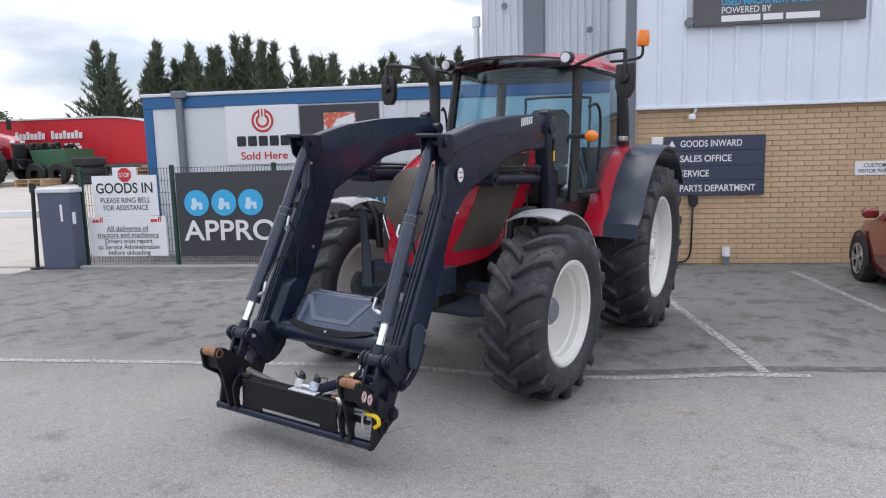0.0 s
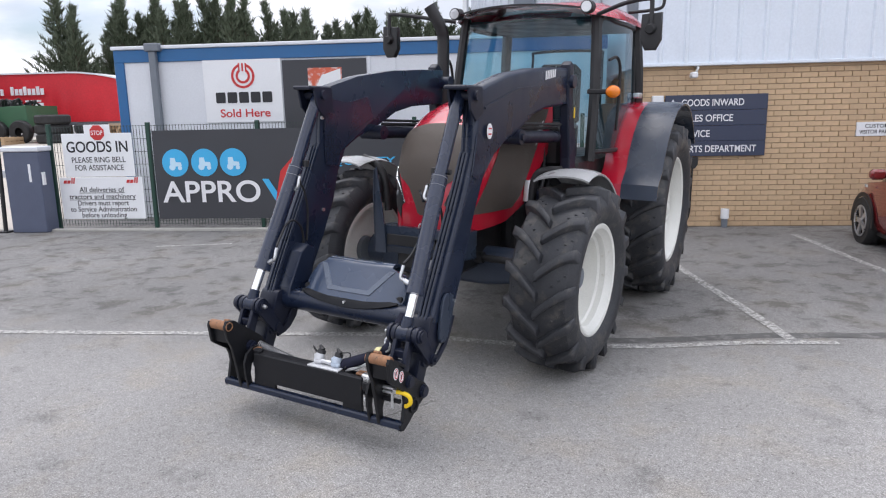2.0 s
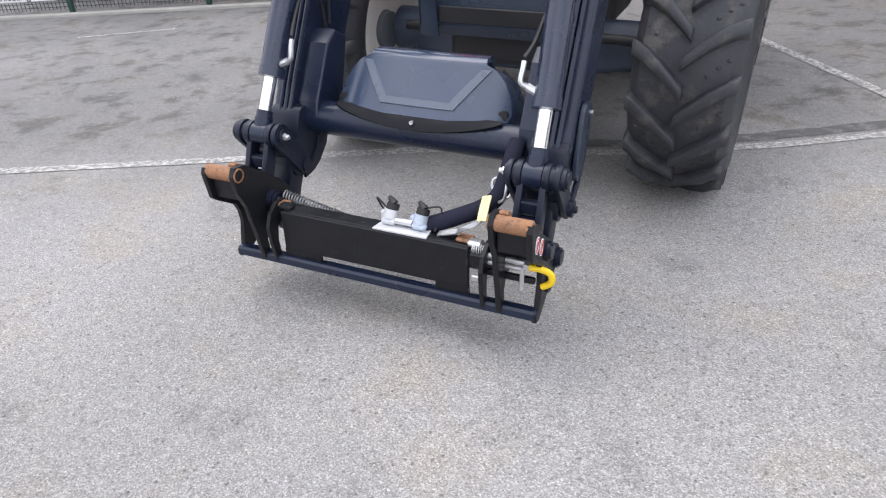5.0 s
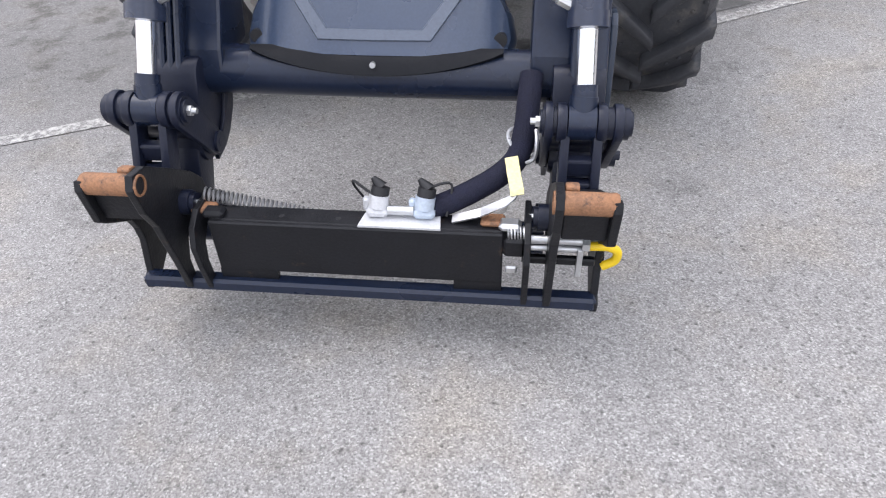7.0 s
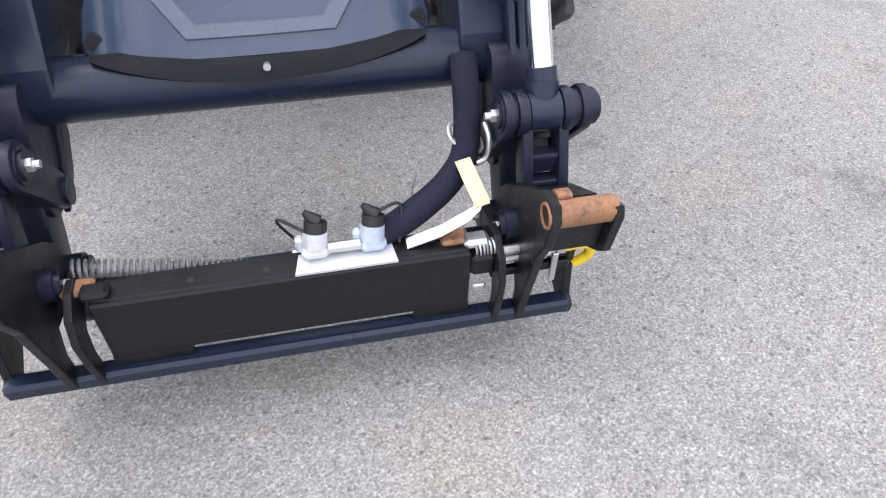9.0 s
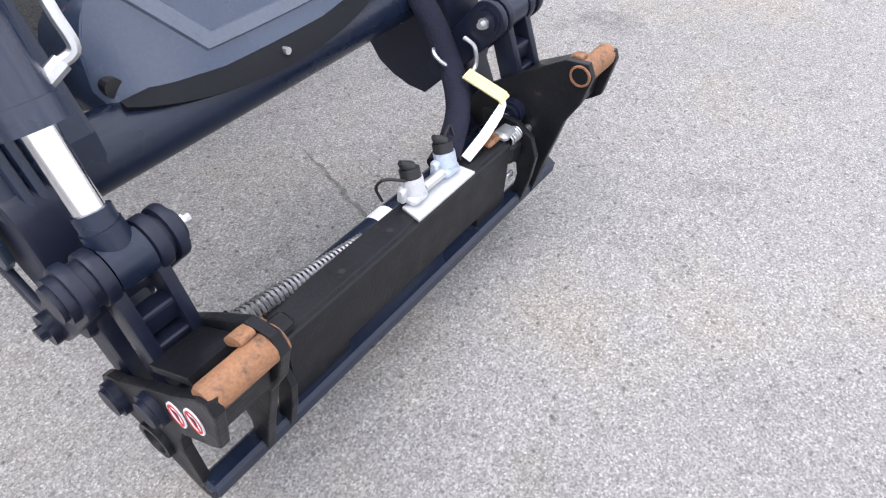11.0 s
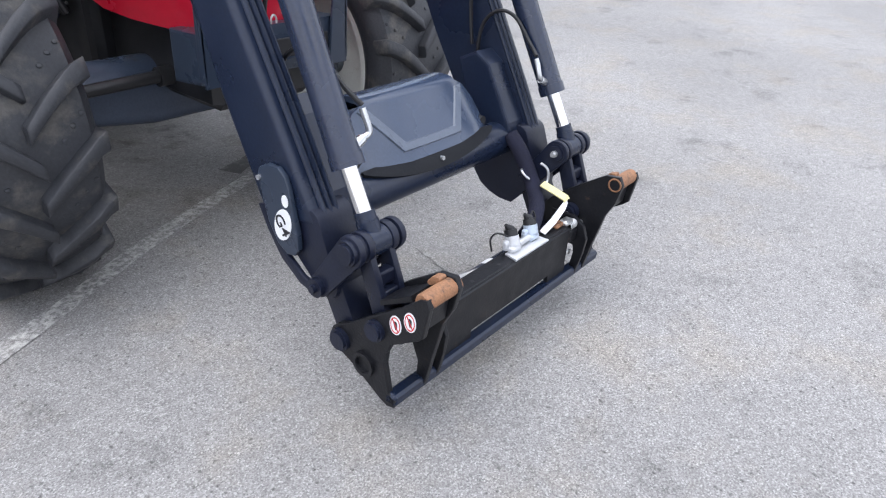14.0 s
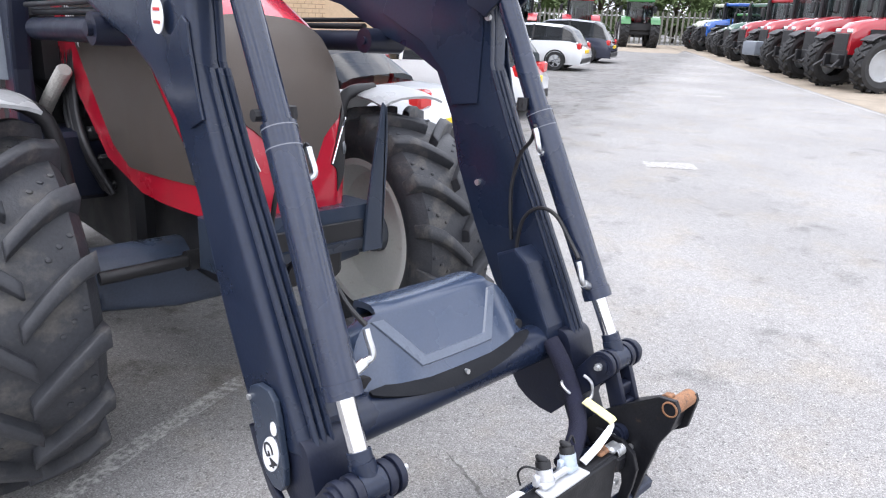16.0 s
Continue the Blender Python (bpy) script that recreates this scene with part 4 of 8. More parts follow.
def wheel(x, y, R, width, rim_r, lugs, dish, name):
    """One wheel: tyre, white dished rim, hub and bolts. The dish is on the outer side."""
    s = 1 if x > 0 else -1
    # the yard falls away under the tractor's left side; the front wheels are turned a little
    place = Matrix.Translation((x, y, R - 0.02 - (SINK if x > 0 else 0))) @ Matrix.Rotation(radians(-3.0 if R < 0.7 else 0), 4, 'Z') @ Matrix.Rotation(radians(2.0), 4, 'Y')
    bm, bars, step = tyre_mesh(R, width, rim_r, lugs, 0.052)
    tyre = part(name, bm, M_RUBBER, tractor, "black lugged rubber tyre on a white rim", place, True)
    for side in (-1, 1):
        for k in range(lugs):
            bar = new("tread_bar", bars[side])
            bar.parent = tyre
            bar.matrix_basis = place @ Matrix.Rotation(-(k * step + (step / 2 if side > 0 else 0)), 4, 'X')
    w = width / 2
    bm = bmesh.new()
    lathe(bm, [(rim_r + 0.022, s * w * 0.70), (rim_r + 0.022, s * w * 0.80), (rim_r + 0.008, s * w * 0.83), (rim_r - 0.012, s * w * 0.80), (rim_r - 0.022, s * w * 0.70), (rim_r - 0.045, s * w * 0.60), (rim_r - 0.047, s * w * 0.42), (rim_r - 0.062, s * w * 0.36), (rim_r - 0.064, s * w * 0.2), (rim_r - 0.075, s * (w * 0.8 - dish)), (rim_r * 0.62, s * (w * 0.8 - dish - 0.01)), (rim_r * 0.45, s * (w * 0.8 - dish + 0.03)), (rim_r * 0.30, s * (w * 0.8 - dish + 0.03)), (0.0, s * (w * 0.8 - dish + 0.03))], 56)
    lathe(bm, [(rim_r + 0.022, -s * w * 0.70), (rim_r + 0.022, -s * w * 0.80), (rim_r - 0.012, -s * w * 0.80), (rim_r - 0.04, -s * w * 0.5), (rim_r - 0.055, s * (w * 0.8 - dish) - s * 0.012), (rim_r * 0.3, s * (w * 0.8 - dish) - s * 0.02)], 56)
    rim = part("rim", bm, M_RIM, tyre, "white painted steel rim", place, True)
    bm = bmesh.new()
    hx = s * (w * 0.8 - dish)
    hr, hl = (rim_r * 0.28, 0.10) if R < 0.7 else (rim_r * 0.17, 0.05)
    rod(bm, (hx - s * 0.05, 0, 0), (hx + s * hl, 0, 0), hr, 24)
    rod(bm, (hx + s * hl, 0, 0), (hx + s * (hl + 0.03), 0, 0), hr, 24, hr * 0.7)
    part("hub", bm, M_STEELGREY if R < 0.7 else M_RIM, tyre, "grey hub" if R < 0.7 else "white hub", place, True)
    for k in range(8):
        a = k * math.pi / 4
        bm = bmesh.new()
        p = (hx + s * 0.04, rim_r * 0.38 * math.cos(a), rim_r * 0.38 * math.sin(a))
        rod(bm, (p[0] - s * 0.03, p[1], p[2]), (p[0] + s * 0.012, p[1], p[2]), 0.014, 6)
        part("wheel_nut", bm, M_RIM, rim, m=place)
    return tyre


for sx in (-1, 1):
    wheel(sx * 0.905, AX_F, R_F, 0.46, 0.37, 16, 0.245, "front_wheel")
    wheel(sx * 0.93, AX_R, R_R, 0.56, 0.49, 19, 0.12, "rear_wheel")

# chassis, axles
bm = bmesh.new()
box(bm, (-0.24, -0.72, 0.60), (0.24, 2.6, 0.95), 0.03)
box(bm, (-0.34, 1.2, 0.55), (0.34, 2.7, 1.25), 0.05)
tp("transmission_housing", bm, M_BLACK)
bm = bmesh.new()
prism(bm, [(-0.62, 0.66), (-0.30, 0.70), (-0.12, 0.62), (0.12, 0.62), (0.30, 0.70), (0.62, 0.66), (0.62, 0.52), (0.30, 0.47), (-0.30, 0.47), (-0.62, 0.52)], AX_F - 0.12, AX_F + 0.12, 0.045, 'y', seg=3)
rod(bm, (-0.74, AX_F, 0.62), (0.74, AX_F, 0.62), 0.12)
tp("front_axle", bm, M_AXLE, smooth=True)
bm = bmesh.new()
rod(bm, (-0.72, AX_R, 0.84), (0.72, AX_R, 0.84), 0.16)
tp("rear_axle", bm, M_LOADERMATT, smooth=True)
bm = bmesh.new()
rod(bm, (-0.62, -0.40, 0.68), (-0.05, -0.42, 0.70), 0.025)
rod(bm, (0.62, -0.40, 0.68), (0.05, -0.42, 0.70), 0.025)
rod(bm, (-0.3, -0.41, 0.69), (0.3, -0.41, 0.69), 0.04)
tp("steering_ram", bm, M_BLACK, smooth=True)

# engine clutter between bonnet and wheels
bm = bmesh.new()
box(bm, (-0.33, 0.02, 0.56), (0.33, 1.1, 1.02), 0.05, 2)
box(bm, (-0.36, 0.30, 0.98), (0.36, 0.95, 1.40), 0.05, 2)
tp("engine_sump", bm, M_BLACK, label="black engine casting")
rnd = random.Random(7)
for sx in (-1, 1):
    bm = bmesh.new()
    box(bm, (sx * 0.16, -0.55, 0.92), (sx * 0.30, 0.9, 1.35), 0.03)
    for i in range(16):
        y, z = rnd.uniform(0.15, 0.75), rnd.uniform(0.82, 1.2)
        box(bm, (sx * 0.26, y, z), (sx * rnd.uniform(0.31, 0.40), y + rnd.uniform(0.03, 0.12), z + rnd.uniform(0.03, 0.10)), 0.012)
    tp("engine_block", bm, M_BLACK)
    for i in range(9):
        bm = bmesh.new()
        y = rnd.uniform(0.12, 0.6)
        pipe(bm, [(sx * 0.36, y, 0.85), (sx * 0.42, y + 0.1, 1.05), (sx * 0.40, y + 0.25, 1.25), (sx * 0.38, y + 0.2, 1.6)], 0.014)
        tp("engine_hose", bm, M_BLACK, smooth=True)
    if sx > 0:
        bm = bmesh.new()
        rod(bm, (0.42, 0.10, 1.04), (0.42, 0.12, 1.20), 0.038)
        tp("filter_can", bm, M_WHITE, label="white oil filter can", smooth=True)
        continue
    bm = bmesh.new()
    def bend(f):
        return Vector((-0.45 - 0.03 * f, 0.33 + 0.46 * f + 0.04 * math.sin(math.pi * f), 1.36 - 0.36 * f))
    for k in range(22):
        q0, q1, q2 = bend(k / 22), bend((k + 0.5) / 22), bend((k + 1) / 22)
        rod(bm, q0, q1, 0.026, 14, 0.033)
        rod(bm, q1, q2, 0.033, 14, 0.026)
    tp("bellows_hose", bm, mat("pale_hose", (0.50, 0.48, 0.44), 0.5, vary=0.15), label="pale ribbed air hose")

# bonnet: sections along y
HY = [-0.735, -0.725, -0.705, -0.67, -0.62, -0.55, -0.46, -0.36, -0.2, 0.1, 0.4, 0.62]
HW = [0.17, 0.205, 0.23, 0.25, 0.275, 0.305, 0.33, 0.35, 0.37, 0.385, 0.395, 0.40]
HT = [1.08, 1.20, 1.30, 1.39, 1.46, 1.55, 1.62, 1.67, 1.74, 1.815, 1.87, 1.895]
HB = [0.905, 0.90, 0.895, 0.895, 0.90, 0.905, 0.91, 0.915, 0.93, 1.02, 1.28, 1.42]


def hood_pt(y, s, off=0.0):
    """A place on the bonnet: s runs from -1 (lower edge, right side) over the top to 1."""
    w, zt, zb = lerp(HY, HW, y) + off, lerp(HY, HT, y) + off, lerp(HY, HB, y)
    sg = 1 if s > 0 else -1
    u = abs(s)
    # straight flank for u > 0.42, rounded shoulder above
    zs = zb + (zt - zb) * 0.72
    if u > 0.42:
        k = (u - 0.42) / 0.58
        return Vector((sg * w * (1 + 0.02 * math.sin(k * 3.1)), y, zs + (zb - zs) * k))
    a = u / 0.42 * math.pi / 2
    return Vector((sg * w * math.sin(a) ** 0.8, y, zs + (zt - zs) * max(math.cos(a), 0) ** 0.75))


def hood_patch(y0, y1, s0, s1, ny, ns, off):
    return [[hood_pt(y0 + (y1 - y0) * i / ny, s0 + (s1 - s0) * j / ns, off) for j in range(ns + 1)] for i in range(ny + 1)]


bm = bmesh.new()
ys = sorted(set(HY + [-0.58, -0.3, -0.05, 0.25, 0.5]))
ss = [k / 20 for k in range(-20, 21)]
grid(bm, [[hood_pt(y, s) for s in ss] for y in ys])
bm.verts.ensure_lookup_table()
bm.faces.new(bm.verts[:len(ss)])
bonnet = tp("bonnet", bm, M_RED, label="glossy red bonnet", smooth=True)
def grille_row(y, half):
    lim = 0.42 * math.asin(min(1.0, half / lerp(HY, HW, y)) ** 1.25) / (math.pi / 2)
    return [hood_pt(y, lim * k / 10, 0.004) + Vector((0, -0.006, 0)) for k in range(-10, 11)]


bm = bmesh.new()
GY = [-0.735, -0.73, -0.725, -0.715, -0.705, -0.688, -0.67, -0.645, -0.62, -0.585, -0.55, -0.505, -0.46]
grid(bm, [grille_row(y, lerp([-0.735, -0.725, -0.705, -0.67, -0.55, -0.46], [0.07, 0.12, 0.20, 0.24, 0.285, 0.29], y)) for y in GY], 0.004)
prism(bm, [(-0.07, 1.083), (0.07, 1.083), (0.055, 1.03), (0.03, 1.012), (-0.03, 1.012), (-0.055, 1.03)], -0.742, -0.734, 0, 'y')
tp("front_grille", bm, M_MESHGRILLE, bonnet, "dark brown mesh front grille", True)
for sg in (-1, 1):
    bm = bmesh.new()
    rows = []
    for i in range(11):
        v = i / 10
        yf = lerp([0, 1], [-0.605, -0.135], v)
        yr = lerp([0, 0.08, 1], [-0.12, 0.0, 0.52], v)
        z = lerp([0, 1], [1.02, 1.72], v)
        row = []
        for j in range(9):
            y = yf + (yr - yf) * j / 8
            zb, zt = lerp(HY, HB, y), lerp(HY, HT, y)
            zz = z
            zs = zb + (zt - zb) * 0.72
            if zz <= zs:
                s = 0.42 + 0.58 * (zs - zz) / (zs - zb)
            else:
                s = 0.42 * math.acos(min(1, ((zz - zs) / (zt - zs)) ** (1 / 0.75))) / (math.pi / 2)
            row.append(hood_pt(y, sg * s, 0.006))
        rows.append(row)
    grid(bm, rows, 0.004)
    tp("side_grille", bm, M_MESHGRILLE, bonnet, "dark brown mesh side grille", True)
    # headlamp
    bm = bmesh.new()
    grid(bm, [[hood_pt(lerp([0, 1], [-0.733, -0.635], v), sg * lerp([0, 1], [lerp([0, 1], [0.25, 0.40], v), lerp([0, 1], [0.70, 0.52], v)], u), 0.005) + Vector((0, -0.004, 0)) for u in [k / 6 for k in range(7)]] for v in [k / 8 for k in range(9)]], 0.008)
    lamp = tp("headlamp", bm, M_BLACK, bonnet, "dark headlamp with clear lens", True)
    c = hood_pt(-0.712, sg * 0.46, 0.0)
    bm = bmesh.new()
    bmesh.ops.create_uvsphere(bm, u_segments=16, v_segments=10, radius=0.030, matrix=Matrix.Translation(c) @ Matrix.Diagonal((0.45, 0.6, 1, 1)))
    tp("headlamp_lens", bm, mat("headlamp_glass", (0.10, 0.11, 0.12), 0.08, 0.3, vary=0.05, bump=0.0, coat=1.0), lamp, "dark glossy lamp lens", True)
    bm = bmesh.new()
    pipe(bm, [hood_pt(lerp([0, 1], [-0.733, -0.676], v), sg * lerp([0, 1], [0.25, 0.41], v), 0.008) + Vector((0, -0.008, 0)) for v in (0, 0.25, 0.5, 0.75, 1)], 0.004, 6)
    tp("lamp_trim", bm, M_CHROME, lamp, "chrome lamp trim", True)
    # chrome chevron on the flank
    bm = bmesh.new()
    pipe(bm, [hood_pt(-0.555, sg * 0.50, 0.012), hood_pt(-0.635, sg * 0.50, 0.012), hood_pt(-0.60, sg * 0.60, 0.012)], 0.006, 6)
    tp("flank_trim", bm, M_CHROME, bonnet)
    # white lettering bar on the upper flank
    bm = bmesh.new()
    for i in range(4):
        grid(bm, [[hood_pt(0.30 + 0.03 * i, sg * 0.52, 0.008), hood_pt(0.32 + 0.03 * i, sg * 0.52, 0.008)], [hood_pt(0.26 + 0.03 * i, sg * 0.66, 0.008), hood_pt(0.28 + 0.03 * i, sg * 0.66, 0.008)]])
    tp("model_bars", bm, M_LETTER, bonnet)
# plain raised mark on the grille
bm = bmesh.new()
for dx in (-1, 1):
    box(bm, (-0.008, -0.006, -0.042), (0.008, 0.006, 0.042), m=Matrix.Translation((dx * 0.018, -0.742, 1.145)) @ Matrix.Rotation(dx * 0.33, 4, 'Y'))
tp("grille_mark", bm, M_CHROME, bonnet)

# front support tray and guard plates
bm = bmesh.new()
prism(bm, [(-0.80, 0.93), (-0.60, 0.92), (-0.60, 0.72), (-0.78, 0.74), (-0.81, 0.79)], -0.335, 0.335, 0.012)
tray = tp("front_support", bm, M_GREYPAINT, label="dark grey front support casting")
bm = bmesh.new()
box(bm, (-0.255, -0.815, 0.80), (0.255, -0.803, 0.875), 0.004)
tp("support_recess", bm, M_BLACK, tray)
bm = bmesh.new()
pipe(bm, [(-0.012, -0.79, 0.93), (-0.012, -0.79, 0.95), (0.0, -0.79, 0.962), (0.012, -0.79, 0.95), (0.012, -0.79, 0.93)], 0.004, 6)
tp("lifting_eye", bm, M_ZINC, tray, smooth=True)
for sg in (-1, 1):
    bm = bmesh.new()
    prism(bm, [(sg * 0.25, 0.74), (sg * 0.345, 0.74), (sg * 0.352, 0.95), (sg * 0.358, 1.15), (sg * 0.350, 1.31), (sg * 0.33, 1.33), (sg * 0.288, 1.08), (sg * 0.268, 0.94)], -0.828, -0.814, 0.003, 'y')
    prism(bm, [(-0.828, 0.76), (-0.79, 0.76), (-0.80, 1.15), (-0.815, 1.30), (-0.828, 1.30)], sg * 0.336, sg * 0.348, 0.003)
    tp("guard_plate", bm, M_GREYPAINT, label="upright grey guard plate")

# front mudguards
for sg in (-1, 1):
    bm = bmesh.new()
    rows = []
    for k in range(15):
        a = radians(106 - k * 7.8)      # from the top, backwards
        r = 0.745 + 0.02 * (k / 14)
        rows.append([Vector((sg * (0.89 + dx), AX_F + r * math.cos(a), 0.63 - (SINK if sg > 0 else 0) + r * math.sin(a) - 0.035 * (abs(dx) / 0.19) ** 3)) for dx in (-0.19, -0.18, -0.15, -0.08, 0, 0.08, 0.15, 0.18, 0.19)])
    grid(bm, rows, 0.012)
    guard = tp("front_mudguard", bm, M_FENDER, label="pale grey plastic front mudguard", smooth=True, m=None)
    bm = bmesh.new()
    pipe(bm, [(sg * 0.60, AX_F + 0.02, 0.95), (sg * 0.64, AX_F + 0.02, 1.25), (sg * 0.82, AX_F + 0.02, 1.365 - (SINK if sg > 0 else 0))], 0.03)
    tp("mudguard_bracket", bm, M_BLACK, guard, smooth=True, m=None)

# cab
CAB_B, CAB_T = 1.30, 2.50
cab = None
PIL = {}
for sg in (-1, 1):
    PIL[sg] = dict(a0=(sg * 0.645, 0.89, CAB_B), a1=(sg * 0.595, 1.05, CAB_T), b0=(sg * 0.74, 1.72, CAB_B + 0.25), b1=(sg * 0.70, 1.72, CAB_T), c0=(sg * 0.70, 2.25, 1.62), c1=(sg * 0.66, 2.14, CAB_T))
bm = bmesh.new()
box(bm, (-0.62, 0.62, 0.95), (0.62, 2.2, 1.34), 0.04)
box(bm, (-0.52, 0.55, 1.25), (0.52, 0.98, 1.62), 0.05)
cab = tp("cab_floor", bm, M_BLACK, label="black cab base")
for sg in (-1, 1):
    for k, r in (("a", 0.044), ("c", 0.055)):
        bm = bmesh.new()
        pipe(bm, [PIL[sg][k + "0"], [(p + q) / 2 + (0.015 * sg if i == 0 else 0) for i, (p, q) in enumerate(zip(PIL[sg][k + "0"], PIL[sg][k + "1"]))], PIL[sg][k + "1"]], r, 8)
        tp("pillar", bm, M_BLACK, cab, smooth=True)
    # door: frame and glass
    bm = bmesh.new()
    rows = []
    n = 8
    for i in range(n + 1):
        v = i / n
        z = lerp([0, 1], [1.38, 2.45], v)
        y0 = lerp([1.3, 2.5], [0.92, 1.08], z)
        y1 = lerp([1.3, 1.45, 1.72, 2.45], [1.40, 1.62, 2.18, 2.10], z)
        rows.append([Vector((sg * (0.66 + 0.07 * math.sin(u * math.pi) ** 0.7 + 0.03 * u - 0.03 * v), y0 + (y1 - y0) * u, z)) for u in [k / 8 for k in range(9)]])
    grid(bm, rows)
    door = tp("door_glass", bm, M_GLASS, cab, "tinted curved door glass", True)
    door.visible_shadow = False
    # added dark sheet that makes the lower pane read dark; no trim there
    bm = bmesh.new()
    grid(bm, [[p - Vector((sg * 0.02, 0, 0.01)) for p in r[:7]] for r in rows[:4]], 0.012)
    tp("door_dark_sheet", bm, M_BLACK, cab, "added dark sheet behind the lower door glass", True)
    edge = rows[0] + [r[-1] for r in rows[1:]] + list(reversed(rows[-1]))[1:] + [r[0] for r in reversed(rows[:-1])]
    bm = bmesh.new()
    pipe(bm, edge[::2] + [edge[0]], 0.020, 6)
    tp("door_frame", bm, M_BLACK, cab, smooth=True)
    bm = bmesh.new()
    pipe(bm, [(sg * 0.74, 0.98, 2.12), (sg * 0.78, 1.08, 2.14), (sg * 0.79, 1.16, 2.0), (sg * 0.78, 1.17, 1.55)], 0.013, 8)
    tp("grab_handle", bm, M_BLACK, cab, smooth=True)
    bm = bmesh.new()
    box(bm, (sg * 0.72, 1.95, 1.83), (sg * 0.78, 2.1, 1.88), 0.01)
    tp("door_handle", bm, M_ZINC, cab)
    # steps
    bm = bmesh.new()
    box(bm, (sg * 0.50, 0.85, 0.50), (sg * 0.86, 1.22, 0.54), 0.01)
    box(bm, (sg * 0.50, 0.88, 0.80), (sg * 0.80, 1.22, 0.84), 0.01)
    box(bm, (sg * 0.50, 0.82, 0.45), (sg * 0.53, 1.22, 1.2), 0.01)
    tp("cab_step", bm, M_BLACK, cab)
# windscreen
bm = bmesh.new()
rows = [[Vector((u * lerp([1.55, 2.5], [0.63, 0.59], z), lerp([1.3, 2.5], [0.88, 1.04], z) - 0.16 * (1 - u * u), z + 0.06 * (z - 1.55) * (1 - u * u))) for u in np.linspace(-1, 1, 13)] for z in np.linspace(1.45, 2.47, 7)]
grid(bm, rows)
screen = tp("windscreen", bm, M_GLASS, cab, "tinted curved windscreen", True)
screen.visible_shadow = False
bm = bmesh.new()
rows = [[Vector((x, lerp([1.6, 2.5], [2.28, 2.16], z) + 0.05 * (1 - (x / 0.62) ** 2), z)) for x in np.linspace(-0.64, 0.64, 7)] for z in np.linspace(1.65, 2.45, 5)]
grid(bm, rows)
rear = tp("rear_window", bm, M_GLASS, cab, "tinted rear window", True)
rear.visible_shadow = False
# cab trim: seat, wheel, rear bars
bm = bmesh.new()
box(bm, (-0.24, 1.45, 1.34), (0.24, 1.9, 1.62), 0.06)
box(bm, (-0.22, 1.84, 1.55), (0.22, 1.98, 2.15), 0.06)
tp("seat", bm, M_BLACK, cab, smooth=True)
bm = bmesh.new()
lathe(bm, [(0.19 + 0.015 * math.cos(a), 0.015 * math.sin(a)) for a in [k * math.pi / 4 for k in range(8)]], 28, closed=True)
rod(bm, (-0.3, 0, 0), (0, 0, 0), 0.03)
tp("steering_wheel", bm, M_BLACK, cab, smooth=True, m=LEAN @ Matrix.Translation((0, 1.12, 1.82)) @ Matrix.Rotation(radians(60), 4, 'X') @ Matrix.Rotation(radians(-90), 4, 'Y'))
bm = bmesh.new()
pipe(bm, [(-0.36, 2.12, 1.7), (-0.36, 2.12, 2.2), (-0.30, 2.12, 2.28), (0.30, 2.12, 2.28), (0.36, 2.12, 2.2), (0.36, 2.12, 1.7)], 0.014, 8)
tp("rear_bar", bm, M_BLACK, cab, smooth=True)
# roof
bm = bmesh.new()
rows = []
for i in range(13):
    v = i / 12
    y = 0.86 + 1.50 * v
    hw = lerp([0, 0.08, 0.3, 1], [0.58, 0.66, 0.74, 0.74], v)
    zc = 2.50 + lerp([0, 0.1, 0.35, 0.75, 1], [0.04, 0.09, 0.15, 0.17, 0.10], v)
    front = -0.15 if i == 0 else (-0.08 if i == 1 else 0)
    rows.append([Vector((hw * u, y + front * (1 - u * u), 2.47 + (zc - 2.47) * (1 - abs(u) ** 5) ** 0.7)) for u in (-1, -0.97, -0.9, -0.75, -0.5, -0.25, 0, 0.25, 0.5, 0.75, 0.9, 0.97, 1)])
grid(bm, rows)
bm.verts.ensure_lookup_table()
roof = tp("roof", bm, M_RED, cab, "red cab roof", True)
bm = bmesh.new()
rows = [[Vector((p.x * 0.99, p.y, 2.490 + 0.014 * k + 0.05 * (1 - (p.x / 0.7) ** 2))) for p in [Vector((0.60 * u, 0.86 - 0.16 * (1 - u * u), 0)) for u in np.linspace(-1.05, 1.05, 15)]] for k in range(2)]
grid(bm, rows, 0.018)
tp("roof_visor", bm, M_BLACK, cab, smooth=True)
bm = bmesh.new()
box(bm, (-0.66, 1.04, 2.455), (0.66, 2.32, 2.475), 0.005)
tp("headliner", bm, M_BLACK, cab)
